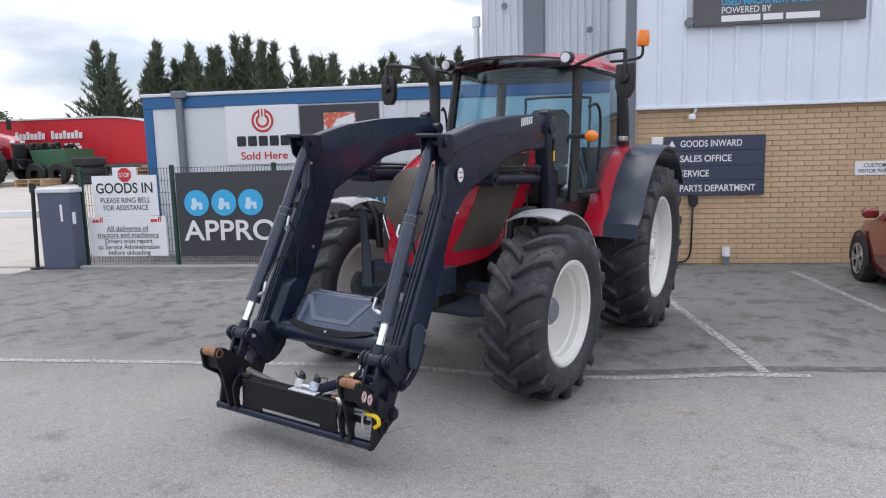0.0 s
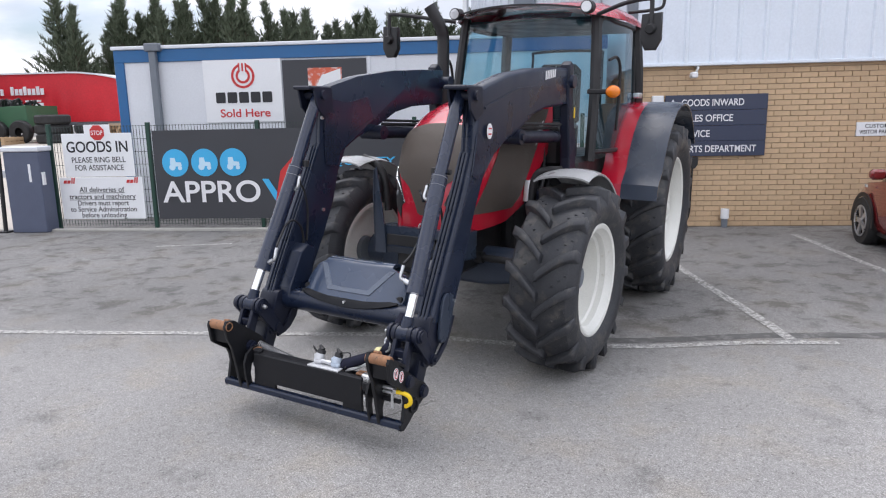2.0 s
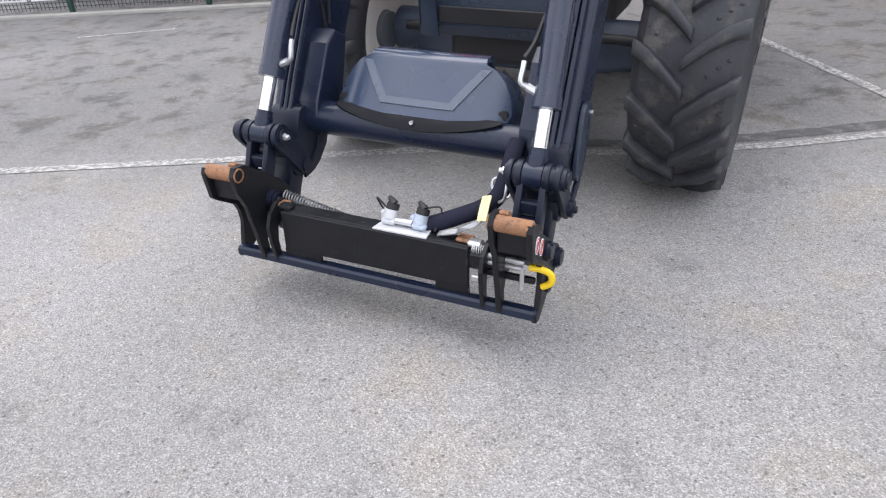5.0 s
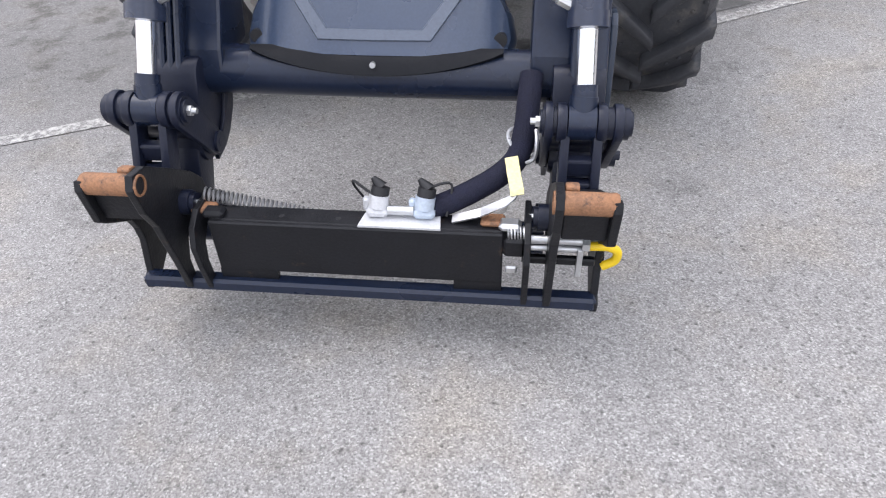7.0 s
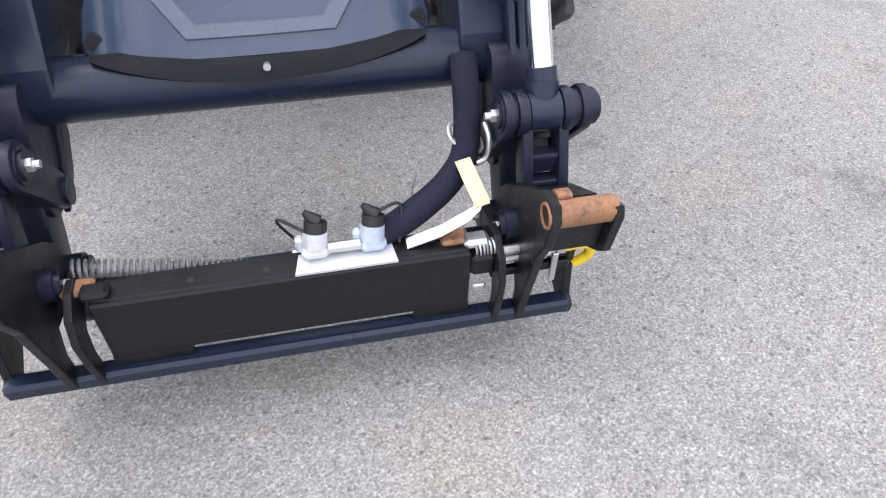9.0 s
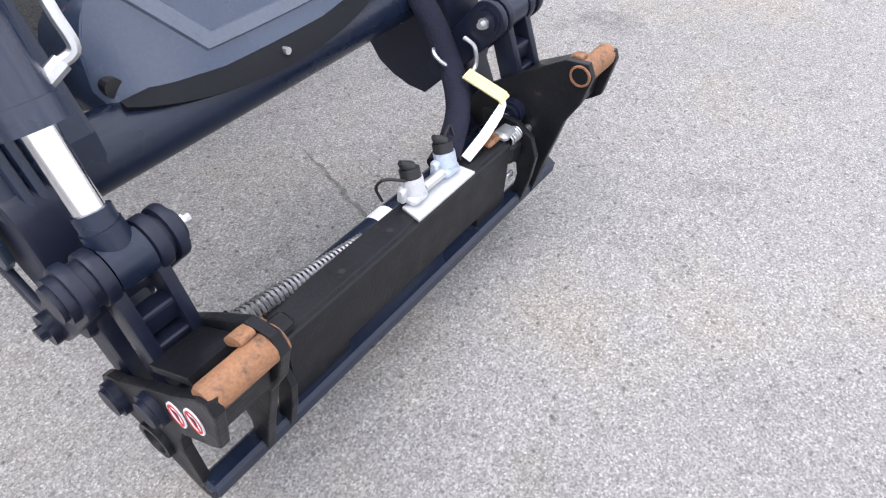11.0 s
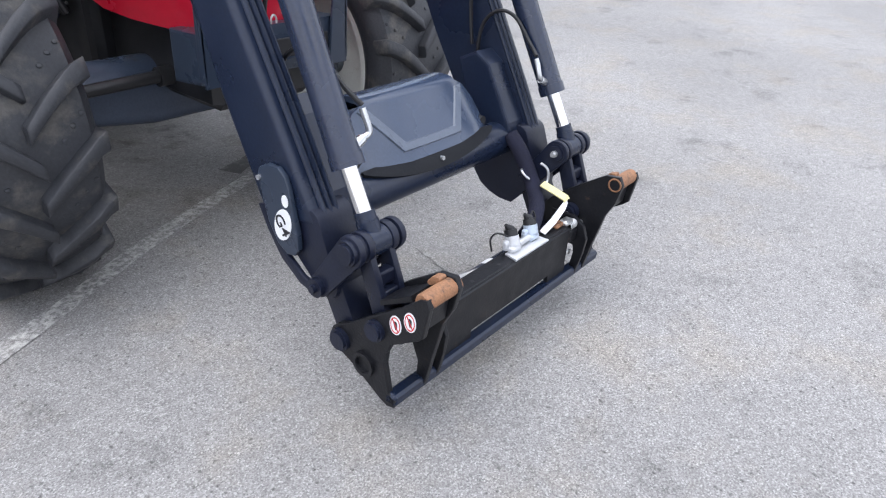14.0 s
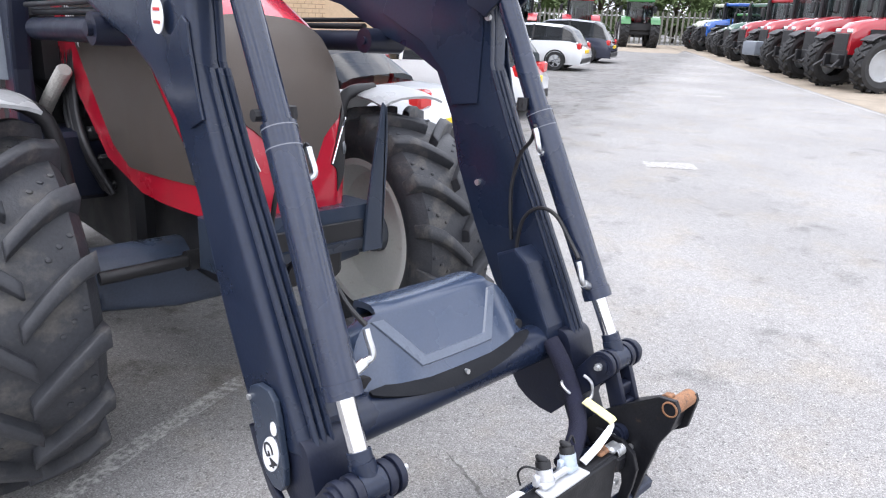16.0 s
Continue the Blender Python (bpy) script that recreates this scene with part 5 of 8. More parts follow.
for sg in (-1, 1):
    bm = bmesh.new()
    rod(bm, (sg * 0.585, 0.88, 2.525), (sg * 0.585, 0.79, 2.52), 0.05, 20)
    wl_ = tp("work_lamp", bm, M_BLACK, cab, smooth=True)
    bm = bmesh.new()
    rod(bm, (sg * 0.585, 0.79, 2.52), (sg * 0.585, 0.784, 2.52), 0.041, 20)
    tp("work_lamp_lens", bm, M_LENS, cab, smooth=True)
    # mirror on its arm
    mo = 0.0 if sg > 0 else 0.17
    bm = bmesh.new()
    pipe(bm, [(sg * 0.64, 0.92, 2.47), (sg * (0.88 + mo), 0.82, 2.53), (sg * (1.06 + mo), 0.80, 2.55), (sg * (1.09 + mo), 0.80, 2.52), (sg * (1.09 + mo), 0.79, 2.34)], 0.017, 8)
    tp("mirror_arm", bm, M_BLACK, cab, smooth=True)
    bm = bmesh.new()
    prism(bm, [(sg * (1.015 + mo), 2.44), (sg * (1.165 + mo), 2.45), (sg * (1.17 + mo), 2.25), (sg * (1.13 + mo), 2.175), (sg * (1.05 + mo), 2.175), (sg * (1.01 + mo), 2.25)], 0.80, 0.87, 0.018, 'y', seg=2)
    tp("mirror", bm, M_BLACK, cab, "black wing mirror", True)
    bm = bmesh.new()
    rod(bm, (sg * (1.09 + mo), 0.80, 2.33), (sg * (1.09 + mo), 0.755, 2.325), 0.045, 14, 0.03)
    tp("mirror_motor", bm, M_BLACK, cab, smooth=True)
    # side marker lamp on a stalk
    bm = bmesh.new()
    box(bm, (sg * 0.62, 0.80, 1.845), (sg * 0.78, 0.84, 1.885), 0.008)
    tp("marker_stalk", bm, M_BLACK, cab)
    bm = bmesh.new()
    bmesh.ops.create_uvsphere(bm, u_segments=14, v_segments=8, radius=0.05, matrix=LEAN @ Matrix.Translation((sg * 0.83, 0.81, 1.865)) @ Matrix.Diagonal((1.2, 0.8, 1, 1)))
    tp("marker_lamp", bm, M_AMBER, cab, "amber side marker lamp", True, m=None)
    # rear mudguard: red inner band, grey rubber outer band
    for x0, x1, material, label in ((0.66, 0.86, M_RED, "red rear mudguard"), (0.86, 1.17, M_GREYPAINT, "dark grey mudguard extension")):
        bm = bmesh.new()
        rows = []
        for k in range(19):
            a = radians(172 - k * 7.6)
            rad = 0.955
            rows.append([Vector((sg * x, AX_R + rad * math.cos(a) * 1.0 - (0.10 if k < 2 else 0), 0.845 + rad * math.sin(a) * (0.985 if x > 1.1 else 1.0))) for x in np.linspace(x0, x1, 5)])
        grid(bm, rows, 0.02)
        tp("rear_mudguard", bm, material, label=label, smooth=True)
bm = bmesh.new()
pipe(bm, [(0.72, 1.6, 2.56), (0.90, 1.58, 2.565), (1.01, 1.58, 2.59), (1.02, 1.58, 2.68)], 0.014, 8)
tp("beacon_arm", bm, M_BLACK, cab, smooth=True)
bm = bmesh.new()
lathe(bm, [(0.0, 0.0), (0.05, 0.0), (0.058, 0.03), (0.055, 0.1), (0.045, 0.135), (0.0, 0.145)], 20)
tp("beacon", bm, M_AMBER, cab, "amber flashing beacon", True, m=LEAN @ Matrix.Translation((1.02, 1.58, 2.68)) @ Matrix.Rotation(radians(-90), 4, 'Y'))

# exhaust stack on the right pillar
bm = bmesh.new()
pipe(bm, [(-0.60, 0.62, 1.35), (-0.60, 0.62, 1.8), (-0.60, 0.62, 2.25), (-0.605, 0.60, 2.36), (-0.63, 0.57, 2.44), (-0.69, 0.53, 2.56)], 0.052, 14)
tp("exhaust_pipe", bm, M_BLACK, label="black upright exhaust pipe with a turned tip", smooth=True)
bm = bmesh.new()
rod(bm, (-0.60, 0.62, 1.3), (-0.60, 0.62, 1.75), 0.075)
tp("exhaust_sleeve", bm, M_STEELGREY, smooth=True)

# ---- front loader ----
M_RING = mat("ring_edge", (0.16, 0.17, 0.20), 0.3, vary=0.1)
UP_TOP = [(-1.18, 1.79), (-1.12, 1.85), (-0.77, 1.935), (-0.34, 1.99), (0.10, 2.02), (0.44, 2.03)]
UP_BOT = [(0.44, 1.76), (-0.05, 1.735), (-0.30, 1.69), (-0.50, 1.61), (-0.63, 1.565), (-0.78, 1.525), (-0.93, 1.455)]
BACK_IN = [(-1.02, 1.30), (-1.075, 1.12), (-1.183, 0.912), (-1.30, 0.72), (-1.47, 0.50)]
BACK_OUT = [(-1.075, 1.335), (-1.185, 1.145), (-1.295, 0.885), (-1.47, 0.55)]
LOW_FRONT = [(-1.695, 0.60), (-1.598, 0.78), (-1.455, 1.03), (-1.318, 1.27), (-1.205, 1.50)]
for sg in (-1, 1):
    # the beam: a flat inner web that stands out behind, and a rounded outer channel
    bm = bmesh.new()
    prism(bm, UP_TOP + UP_BOT + BACK_OUT + LOW_FRONT, sg * 0.520, sg * 0.598, 0.026, seg=4)
    arm = tp("loader_arm", bm, M_LOADER, label="dark navy bent loader arm", smooth=True)
    bm = bmesh.new()
    prism(bm, UP_TOP + UP_BOT + BACK_IN + LOW_FRONT, sg * 0.504, sg * 0.530, 0.008, seg=2)
    tp("arm_web", bm, M_LOADER, arm, smooth=True)
    # welded knee doubler on the inside
    bm = bmesh.new()
    prism(bm, [(-1.165, 1.60), (-1.155, 1.72), (-1.08, 1.78), (-0.90, 1.76), (-0.66, 1.80), (-0.60, 1.66), (-0.85, 1.56), (-0.99, 1.44), (-1.03, 1.34), (-1.16, 1.36)], sg * 0.496, sg * 0.506, 0.003)
    tp("knee_doubler", bm, M_LOADER, arm, "navy welded doubler plate")
    # rolled ribs along the front of the lower arm
    for dx in (0.512, 0.534, 0.556):
        bm = bmesh.new()
        pipe(bm, [(sg * dx, y - 0.004, z) for y, z in ((-1.69, 0.61), (-1.598, 0.78), (-1.455, 1.03), (-1.318, 1.27), (-1.21, 1.48))], 0.0095, 8)
        tp("arm_rib", bm, M_LOADER, arm, smooth=True)
    # knee gusset plate and pressed folds
    bm = bmesh.new()
    prism(bm, [(-1.26, 1.36), (-1.235, 1.42), (-1.205, 1.53), (-1.195, 1.59), (-1.17, 1.605), (-1.11, 1.56), (-1.075, 1.50), (-1.09, 1.42), (-1.13, 1.36), (-1.19, 1.33)], sg * 0.597, sg * 0.606, 0.004)
    tp("knee_plate", bm, M_LOADER, arm, "navy outer beam plate")
    bm = bmesh.new()
    prism(bm, [(-1.10, 1.74), (-0.60, 1.86), (0.0, 1.90), (0.0, 1.885), (-0.60, 1.845), (-1.09, 1.725)], sg * 0.600, sg * 0.605, 0.002)
    tp("pressed_fold", bm, M_LOADER, arm)
    bm = bmesh.new()
    prism(bm, [(-1.05 + 0.036 * math.cos(a), 1.60 + 0.045 * math.sin(a)) for a in [k * math.pi / 10 for k in range(20)]], sg * 0.613, sg * 0.616)
    stk = tp("round_sticker", bm, M_WHITE, arm, "white oval maker sticker")
    bm = bmesh.new()
    for dz in (-0.02, 0.012):
        prism(bm, [(-1.07, 1.60 + dz), (-1.03, 1.60 + dz), (-1.03, 1.608 + dz), (-1.07, 1.608 + dz)], sg * 0.6165, sg * 0.6175)
    tp("sticker_bars", bm, M_REDINK, arm)
    # maker's name as bars on the upper arm
    bm = bmesh.new()
    for i in range(6):
        y = -0.12 + i * 0.036
        prism(bm, [(y, 1.925 + 0.005 * i), (y + 0.02, 1.925 + 0.005 * i), (y + 0.024, 1.985 + 0.004 * i), (y + 0.006, 1.985 + 0.004 * i)], sg * 0.601, sg * 0.604)
    tp("name_bars", bm, M_LETTER, arm)
    # rear tower the arm hangs on
    bm = bmesh.new()
    prism(bm, [(0.37, 2.05), (0.42, 2.08), (0.47, 2.05), (0.49, 1.75), (0.62, 1.45), (0.66, 0.75), (0.47, 0.75), (0.46, 1.35), (0.41, 1.6), (0.37, 1.9)], sg * 0.535, sg * 0.612, 0.015)
    tower = tp("loader_tower", bm, M_LOADERMATT, label="dark loader mounting tower")
    bm = bmesh.new()
    rod(bm, (sg * 0.42, 0.42, 1.93), (sg * 0.64, 0.42, 1.93), 0.05)
    tp("tower_pin", bm, M_LOADER, tower, smooth=True)
    bm = bmesh.new()
    prism(bm, [(0.50, 1.66), (0.525, 1.66), (0.525, 1.74), (0.50, 1.74)], sg * 0.616, sg * 0.619)
    tp("warning_label", bm, M_YELLOW, tower)
    bm = bmesh.new()
    box(bm, (sg * 0.28, 0.3, 0.8), (sg * 0.54, 0.6, 1.1), 0.02)
    tp("tower_mount", bm, M_LOADERMATT, tower)
    # lift cylinder
    bm = bmesh.new()
    rod(bm, (sg * 0.53, -0.46, 1.545), (sg * 0.53, 0.35, 1.52), 0.044, 20)
    lift = tp("lift_cylinder", bm, M_LOADERMATT, label="black lift cylinder", smooth=True)
    bm = bmesh.new()
    rod(bm, (sg * 0.53, -0.57, 1.55), (sg * 0.53, -0.46, 1.545), 0.05, 20)
    rod(bm, (sg * 0.435, -0.56, 1.55), (sg * 0.62, -0.56, 1.55), 0.05, 20)
    rod(bm, (sg * 0.428, -0.56, 1.55), (sg * 0.44, -0.56, 1.55), 0.016, 10)
    rod(bm, (sg * 0.605, -0.56, 1.55), (sg * 0.635, -0.56, 1.55), 0.022, 12)
    tp("cylinder_eye", bm, M_LOADERMATT, lift, smooth=True)
    bm = bmesh.new()
    rod(bm, (sg * 0.53, -0.44, 1.605), (sg * 0.53, 0.36, 1.585), 0.013)
    tp("hydraulic_line", bm, M_BLACK, lift, smooth=True)
    bm = bmesh.new()
    rod(bm, (sg * 0.56, -0.50, 1.635), (sg * 0.56, 0.36, 1.61), 0.01)
    tp("hydraulic_line", bm, M_BLACK, lift, smooth=True)
    # tilt cylinder in front of the arm
    C0, C1, C2, C3 = Vector((sg * 0.500, -1.21, 1.82)), Vector((sg * 0.502, -1.447, 1.36)), Vector((sg * 0.526, -1.75, 0.785)), Vector((sg * 0.530, -1.835, 0.63))
    bm = bmesh.new()
    rod(bm, C0, C1, 0.036, 22)
    tilt = tp("tilt_cylinder", bm, M_CYL, label="dark navy tilt cylinder", smooth=True)
    bm = bmesh.new()
    rod(bm, C1 + (C0 - C1) * 0.02, C2, 0.0445, 22)
    d = (C2 - C1).normalized()
    rod(bm, C2 - d * 0.03, C2 + d * 0.006, 0.048, 22)
    tp("cylinder_sleeve", bm, M_CYL, tilt, smooth=True)
    for k in (0.0, 0.05):
        bm = bmesh.new()
        rod(bm, C1 + d * k, C1 + d * (k + 0.003), 0.0453, 22)
        tp("weld_ring", bm, M_RING, tilt, smooth=True)
    bm = bmesh.new()
    rod(bm, C2, C3, 0.024, 20)
    tp("piston_rod", bm, M_CHROME, tilt, "bright chrome piston rod", True)
    bm = bmesh.new()
    box(bm, (sg * 0.46, -1.34, 1.83), (sg * 0.60, -1.12, 1.855), 0.008)
    prism(bm, [(-1.30, 1.84), (-1.12, 1.84), (-1.11, 1.70), (-1.20, 1.66), (-1.27, 1.72)], sg * 0.46, sg * 0.475, 0.004)
    prism(bm, [(-1.30, 1.84), (-1.12, 1.84), (-1.11, 1.70), (-1.20, 1.66), (-1.27, 1.72)], sg * 0.585, sg * 0.60, 0.004)
    rod(bm, (sg * 0.44, -1.22, 1.80), (sg * 0.62, -1.22, 1.80), 0.028)
    tp("knee_bracket", bm, M_LOADERMATT, arm)
    # clamp, fittings and hose
    bm = bmesh.new()
    q = C1 + (C0 - C1) * 0.06
    q = q + Vector((0, 0.022, 0))
    rod(bm, q + Vector((-0.066 * sg, 0.0, 0)), q + Vector((0.050 * sg, 0.0, 0)), 0.015, 8)
    rod(bm, q + Vector((-0.05 * sg, 0, -0.02)), q + Vector((-0.05 * sg, 0, 0.02)), 0.019, 8)
    tp("pipe_clamp", bm, M_BLACK, tilt, smooth=True)
    e0 = Vector((sg * 0.462, -1.50, 1.24))
    e1 = Vector((sg * 0.455, -1.735, 0.84))
    for e in (e0, e1):
        bm = bmesh.new()
        rod(bm, e + Vector((sg * 0.03, 0, -0.015)), e, 0.014, 8)
        pipe(bm, [e, e + Vector((-sg * 0.02, -0.005, 0.015)), e + Vector((-sg * 0.018, 0.01, 0.055)), e + Vector((-sg * 0.018, 0.02, 0.075))], 0.0095, 8)
        tp("hose_elbow", bm, M_ZINC, tilt, "zinc hose elbow", True)
    bm = bmesh.new()
    pipe(bm, [e1 + Vector((-sg * 0.018, 0.02, 0.085)), (sg * 0.455, -1.665, 0.965), (sg * 0.466, -1.59, 1.035), (sg * 0.476, -1.51, 1.045), (sg * 0.480, -1.44, 0.99), (sg * 0.482, -1.42, 0.88), (sg * 0.482, -1.44, 0.76)], 0.007, 8)
    tp("hydraulic_hose", bm, M_BLACK, tilt, smooth=True)
    bm = bmesh.new()
    pipe(bm, [e0 + Vector((-sg * 0.018, 0.02, 0.085)), (sg * 0.468, -1.45, 1.27), (sg * 0.478, -1.40, 1.21), (sg * 0.482, -1.37, 1.08), (sg * 0.482, -1.39, 0.90)], 0.007, 8)
    tp("hydraulic_hose", bm, M_BLACK, tilt, smooth=True)
    # badge plate on the outside of the lower arm
    bm = bmesh.new()
    prism(bm, [(-1.468, 0.69), (-1.48, 0.722), (-1.515, 0.742), (-1.565, 0.745), (-1.592, 0.725), (-1.606, 0.69), (-1.637, 0.56), (-1.638, 0.51), (-1.62, 0.485), (-1.585, 0.478), (-1.545, 0.50), (-1.51, 0.555)], sg * 0.600, sg * 0.618, 0.005)
    badge = tp("badge_plate", bm, M_GREYPAINT, arm, "dark grey model badge plate")
    if sg < 0:
        bm = bmesh.new()
        prism(bm, [(-1.577 + 0.034 * math.cos(a) - 0.018 * math.sin(a), 0.572 + 0.052 * math.sin(a) + 0.010 * math.cos(a)) for a in [k * math.pi / 12 for k in range(24)]], -0.6185, -0.6205)
        tp("badge_oval", bm, M_WHITE, arm, "white oval badge")
        bm = bmesh.new()
        prism(bm, [(-1.592 + 0.014 * math.cos(a), 0.652 + 0.019 * math.sin(a)) for a in [k * math.pi / 10 for k in range(20)]], -0.6185, -0.6205)
        tp("badge_dot", bm, M_WHITE, arm)
        words("badge_text", "G4", 0.058, M_INK, arm, LEAN @ Matrix.Translation((-0.6215, -1.577, 0.572)) @ Matrix.Rotation(radians(-90), 4, 'Z') @ Matrix.Rotation(radians(55), 4, 'Y') @ Matrix.Translation((0, 0, -0.021)))
    bm = bmesh.new()
    rod(bm, (sg * 0.59, -1.478, 0.69), (sg * 0.624, -1.478, 0.69), 0.008, 8)
    tp("arm_bolt", bm, M_ZINC, arm, smooth=True)
    bm = bmesh.new()
    rod(bm, (sg * 0.494, -1.19, 1.07), (sg * 0.506, -1.19, 1.07), 0.012, 8)
    tp("arm_bolt", bm, M_ZINC, arm, smooth=True)
    bm = bmesh.new()
    rod(bm, (sg * 0.486, -1.19, 1.66), (sg * 0.498, -1.19, 1.66), 0.012, 8)
    tp("arm_bolt", bm, M_ZINC, arm, smooth=True)
    # lower end of the arm: knuckle, guide links and the tilt link down to the carriage
    bm = bmesh.new()
    prism(bm, hull([(-1.56, 0.575, 0.055), (-1.66, 0.60, 0.045), (-1.725, 0.425, 0.048)]), sg * 0.462, sg * 0.594, 0.008)
    knuckle = tp("arm_end", bm, M_LOADERMATT, arm, "dark knuckle at the arm's end", True)
    bm = bmesh.new()
    prism(bm, hull([(-1.725, 0.425, 0.046), (-1.80, 0.275, 0.044)]), sg * 0.474, sg * 0.578, 0.008)
    tp("arm_foot", bm, M_LOADERMATT, arm, smooth=True)
    bm = bmesh.new()
    prism(bm, [(-1.462, 0.60), (-1.498, 0.53), (-1.555, 0.452), (-1.635, 0.398), (-1.715, 0.382), (-1.715, 0.412), (-1.65, 0.428), (-1.58, 0.476), (-1.53, 0.54), (-1.495, 0.61)], sg * 0.600, sg * 0.616, 0.004)
    tp("arm_strap", bm, M_LOADERMATT, arm, smooth=True)
    bm = bmesh.new()
    if sg > 0:
        prism(bm, [(-1.50, 0.60), (-1.462, 0.50), (-1.474, 0.41), (-1.512, 0.362), (-1.56, 0.336), (-1.615, 0.322), (-1.67, 0.322), (-1.725, 0.385), (-1.70, 0.47), (-1.62, 0.58)], sg * 0.452, sg * 0.466, 0.004)
    else:
        prism(bm, [(-1.49, 0.60), (-1.512, 0.53), (-1.545, 0.452), (-1.605, 0.398), (-1.65, 0.376), (-1.715, 0.366), (-1.72, 0.412), (-1.662, 0.420), (-1.62, 0.452), (-1.585, 0.51), (-1.565, 0.60)], sg * 0.452, sg * 0.466, 0.004)
    tp("arm_cheek", bm, M_LOADERMATT, arm, smooth=True)
    P = (-1.850, 0.592)
    for x0, x1 in ((0.440, 0.460), (0.598, 0.620)):
        bm = bmesh.new()
        prism(bm, hull([(*P, 0.047), (-1.722, 0.428, 0.036)]), sg * x0, sg * x1, 0.006)
        tp("guide_link", bm, M_LOADERMATT, arm, smooth=True)
        bm = bmesh.new()
        e_ = -0.016 if x0 < 0.5 else 0.016
        rod(bm, (sg * (x0 + 0.5 * e_), -1.722, 0.428), (sg * (x1 + e_), -1.722, 0.428), 0.030, 20)
        rod(bm, (sg * x0, -1.722, 0.428), (sg * (x1 + 1.8 * e_), -1.722, 0.428), 0.013, 8)
        tp("pivot_pin", bm, M_LOADERMATT, arm, smooth=True)
    bm = bmesh.new()
    prism(bm, hull([(-1.80, 0.52, 0.024), (-1.775, 0.49, 0.02)]), sg * 0.445, sg * 0.60, 0.004)
    tp("stop_block", bm, M_LOADERMATT, arm, smooth=True)
    # tilt link: two bars with round heads, joined by rungs
    for x0, x1, low in ((0.468, 0.492, 0.010), (0.560, 0.584, -0.006)):
        bm = bmesh.new()
        prism(bm, hull([(*P, 0.046)]), sg * x0, sg * x1, 0.006)
        prism(bm, hull([(-1.858, 0.57, 0.027), (-1.935, 0.378, 0.030)]), sg * (x0 + low + 0.001), sg * (x1 + low - 0.001), 0.005)
        tp("tilt_link", bm, M_LOADERMATT, arm, smooth=True)
    for f, h in ((0.44, 0.016), (0.66, 0.010), (0.80, 0.008)):
        cy, cz = P[0] - 0.085 * f, P[1] - 0.214 * f
        bm = bmesh.new()
        prism(bm, hull([(cy - 0.012, cz + h, 0.006), (cy + 0.012, cz + h, 0.006), (cy - 0.012, cz - h, 0.006), (cy + 0.012, cz - h, 0.006)], 8), sg * 0.485, sg * 0.572, 0.002)
        tp("link_rung", bm, M_LOADERMATT, arm)
    bm = bmesh.new()
    rod(bm, (sg * 0.494, *P), (sg * 0.558, *P), 0.041, 24)
    rod(bm, C3 - d * 0.02, (sg * 0.526, *P), 0.033, 20)
    rod(bm, C3 - d * 0.045, C3 - d * 0.015, 0.030, 20)
    tp("rod_eye", bm, M_LOADER, tilt, smooth=True)
    bm = bmesh.new()
    rod(bm, (sg * 0.436, *P), (sg * 0.47, *P), 0.036, 20)
    rod(bm, (sg * 0.430, *P), (sg * 0.437, *P), 0.028, 20)
    tp("pin_head", bm, M_LOADERMATT, arm, smooth=True)
    bm = bmesh.new()
    rod(bm, (sg * 0.582, *P), (sg * 0.634, *P), 0.038, 20)
    rod(bm, (sg * 0.632, *P), (sg * 0.642, *P), 0.030, 20)
    tp("link_pin", bm, M_LOADERMATT, arm, smooth=True)
    bm = bmesh.new()
    rod(bm, (sg * 0.408, *P), (sg * 0.431, *P), 0.008, 8)
    rod(bm, (sg * 0.420, *P), (sg * 0.431, *P), 0.014, 6)
    tp("pin_bolt", bm, M_ZINC, arm)

# torque tube and cover between the arms
M_COVER = mat("cover_plastic", (0.040, 0.058, 0.100), 0.26, vary=0.14, scale=3, fine=150, bump=0.06, coat=0.3)
bm = bmesh.new()
rod(bm, (-0.50, -1.595, 0.585), (0.50, -1.595, 0.585), 0.067, 28)
tp("cross_tube", bm, M_LOADER, label="dark navy cross tube", smooth=True)
for sg in (-1, 1):
    bm = bmesh.new()
    prism(bm, [(-1.66, 0.60), (-1.645, 0.66), (-1.53, 0.86), (-1.47, 0.90), (-1.39, 0.86), (-1.46, 0.62)], sg * 0.405, sg * 0.508, 0.010)
    tp("tube_gusset", bm, M_LOADER)
def c0(x, v, out=0.0):
    """A place on the cover's face, v from its foot (0) to its top (1)."""
    u = min(abs(x) / 0.35, 1.0)
    return Vector((x, -1.640 + 0.125 * v + 0.018 * u * u + 0.045 * u ** 6 - 0.8 * out, 0.652 + 0.178 * v - 0.010 * u ** 4 * v + 0.6 * out))


def cover_half(v):
    return lerp([0, 0.12, 0.45, 0.75, 0.9, 1.0], [0.345, 0.352, 0.338, 0.305, 0.275, 0.235], v)


bm = bmesh.new()
rows = []
for v in (0.0, 0.04, 0.12, 0.25, 0.4, 0.55, 0.7, 0.82, 0.9, 0.96, 1.0):
    rows.append([c0(cover_half(v) * u, v) for u in np.linspace(-1, 1, 25)])
# rounded upper edge, then the lid runs back
for back, drop, w in ((0.012, -0.010, 0.232), (0.035, -0.014, 0.228), (0.075, -0.012, 0.225), (0.12, 0.0, 0.222), (0.13, 0.05, 0.222), (0.13, 0.16, 0.23)):
    rows.append([c0(w * u, 1.0) + Vector((0, back, -drop)) for u in np.linspace(-1, 1, 25)])
grid(bm, rows, 0.02)
cover = tp("valve_cover", bm, M_COVER, label="dark blue-grey moulded valve cover", smooth=True)
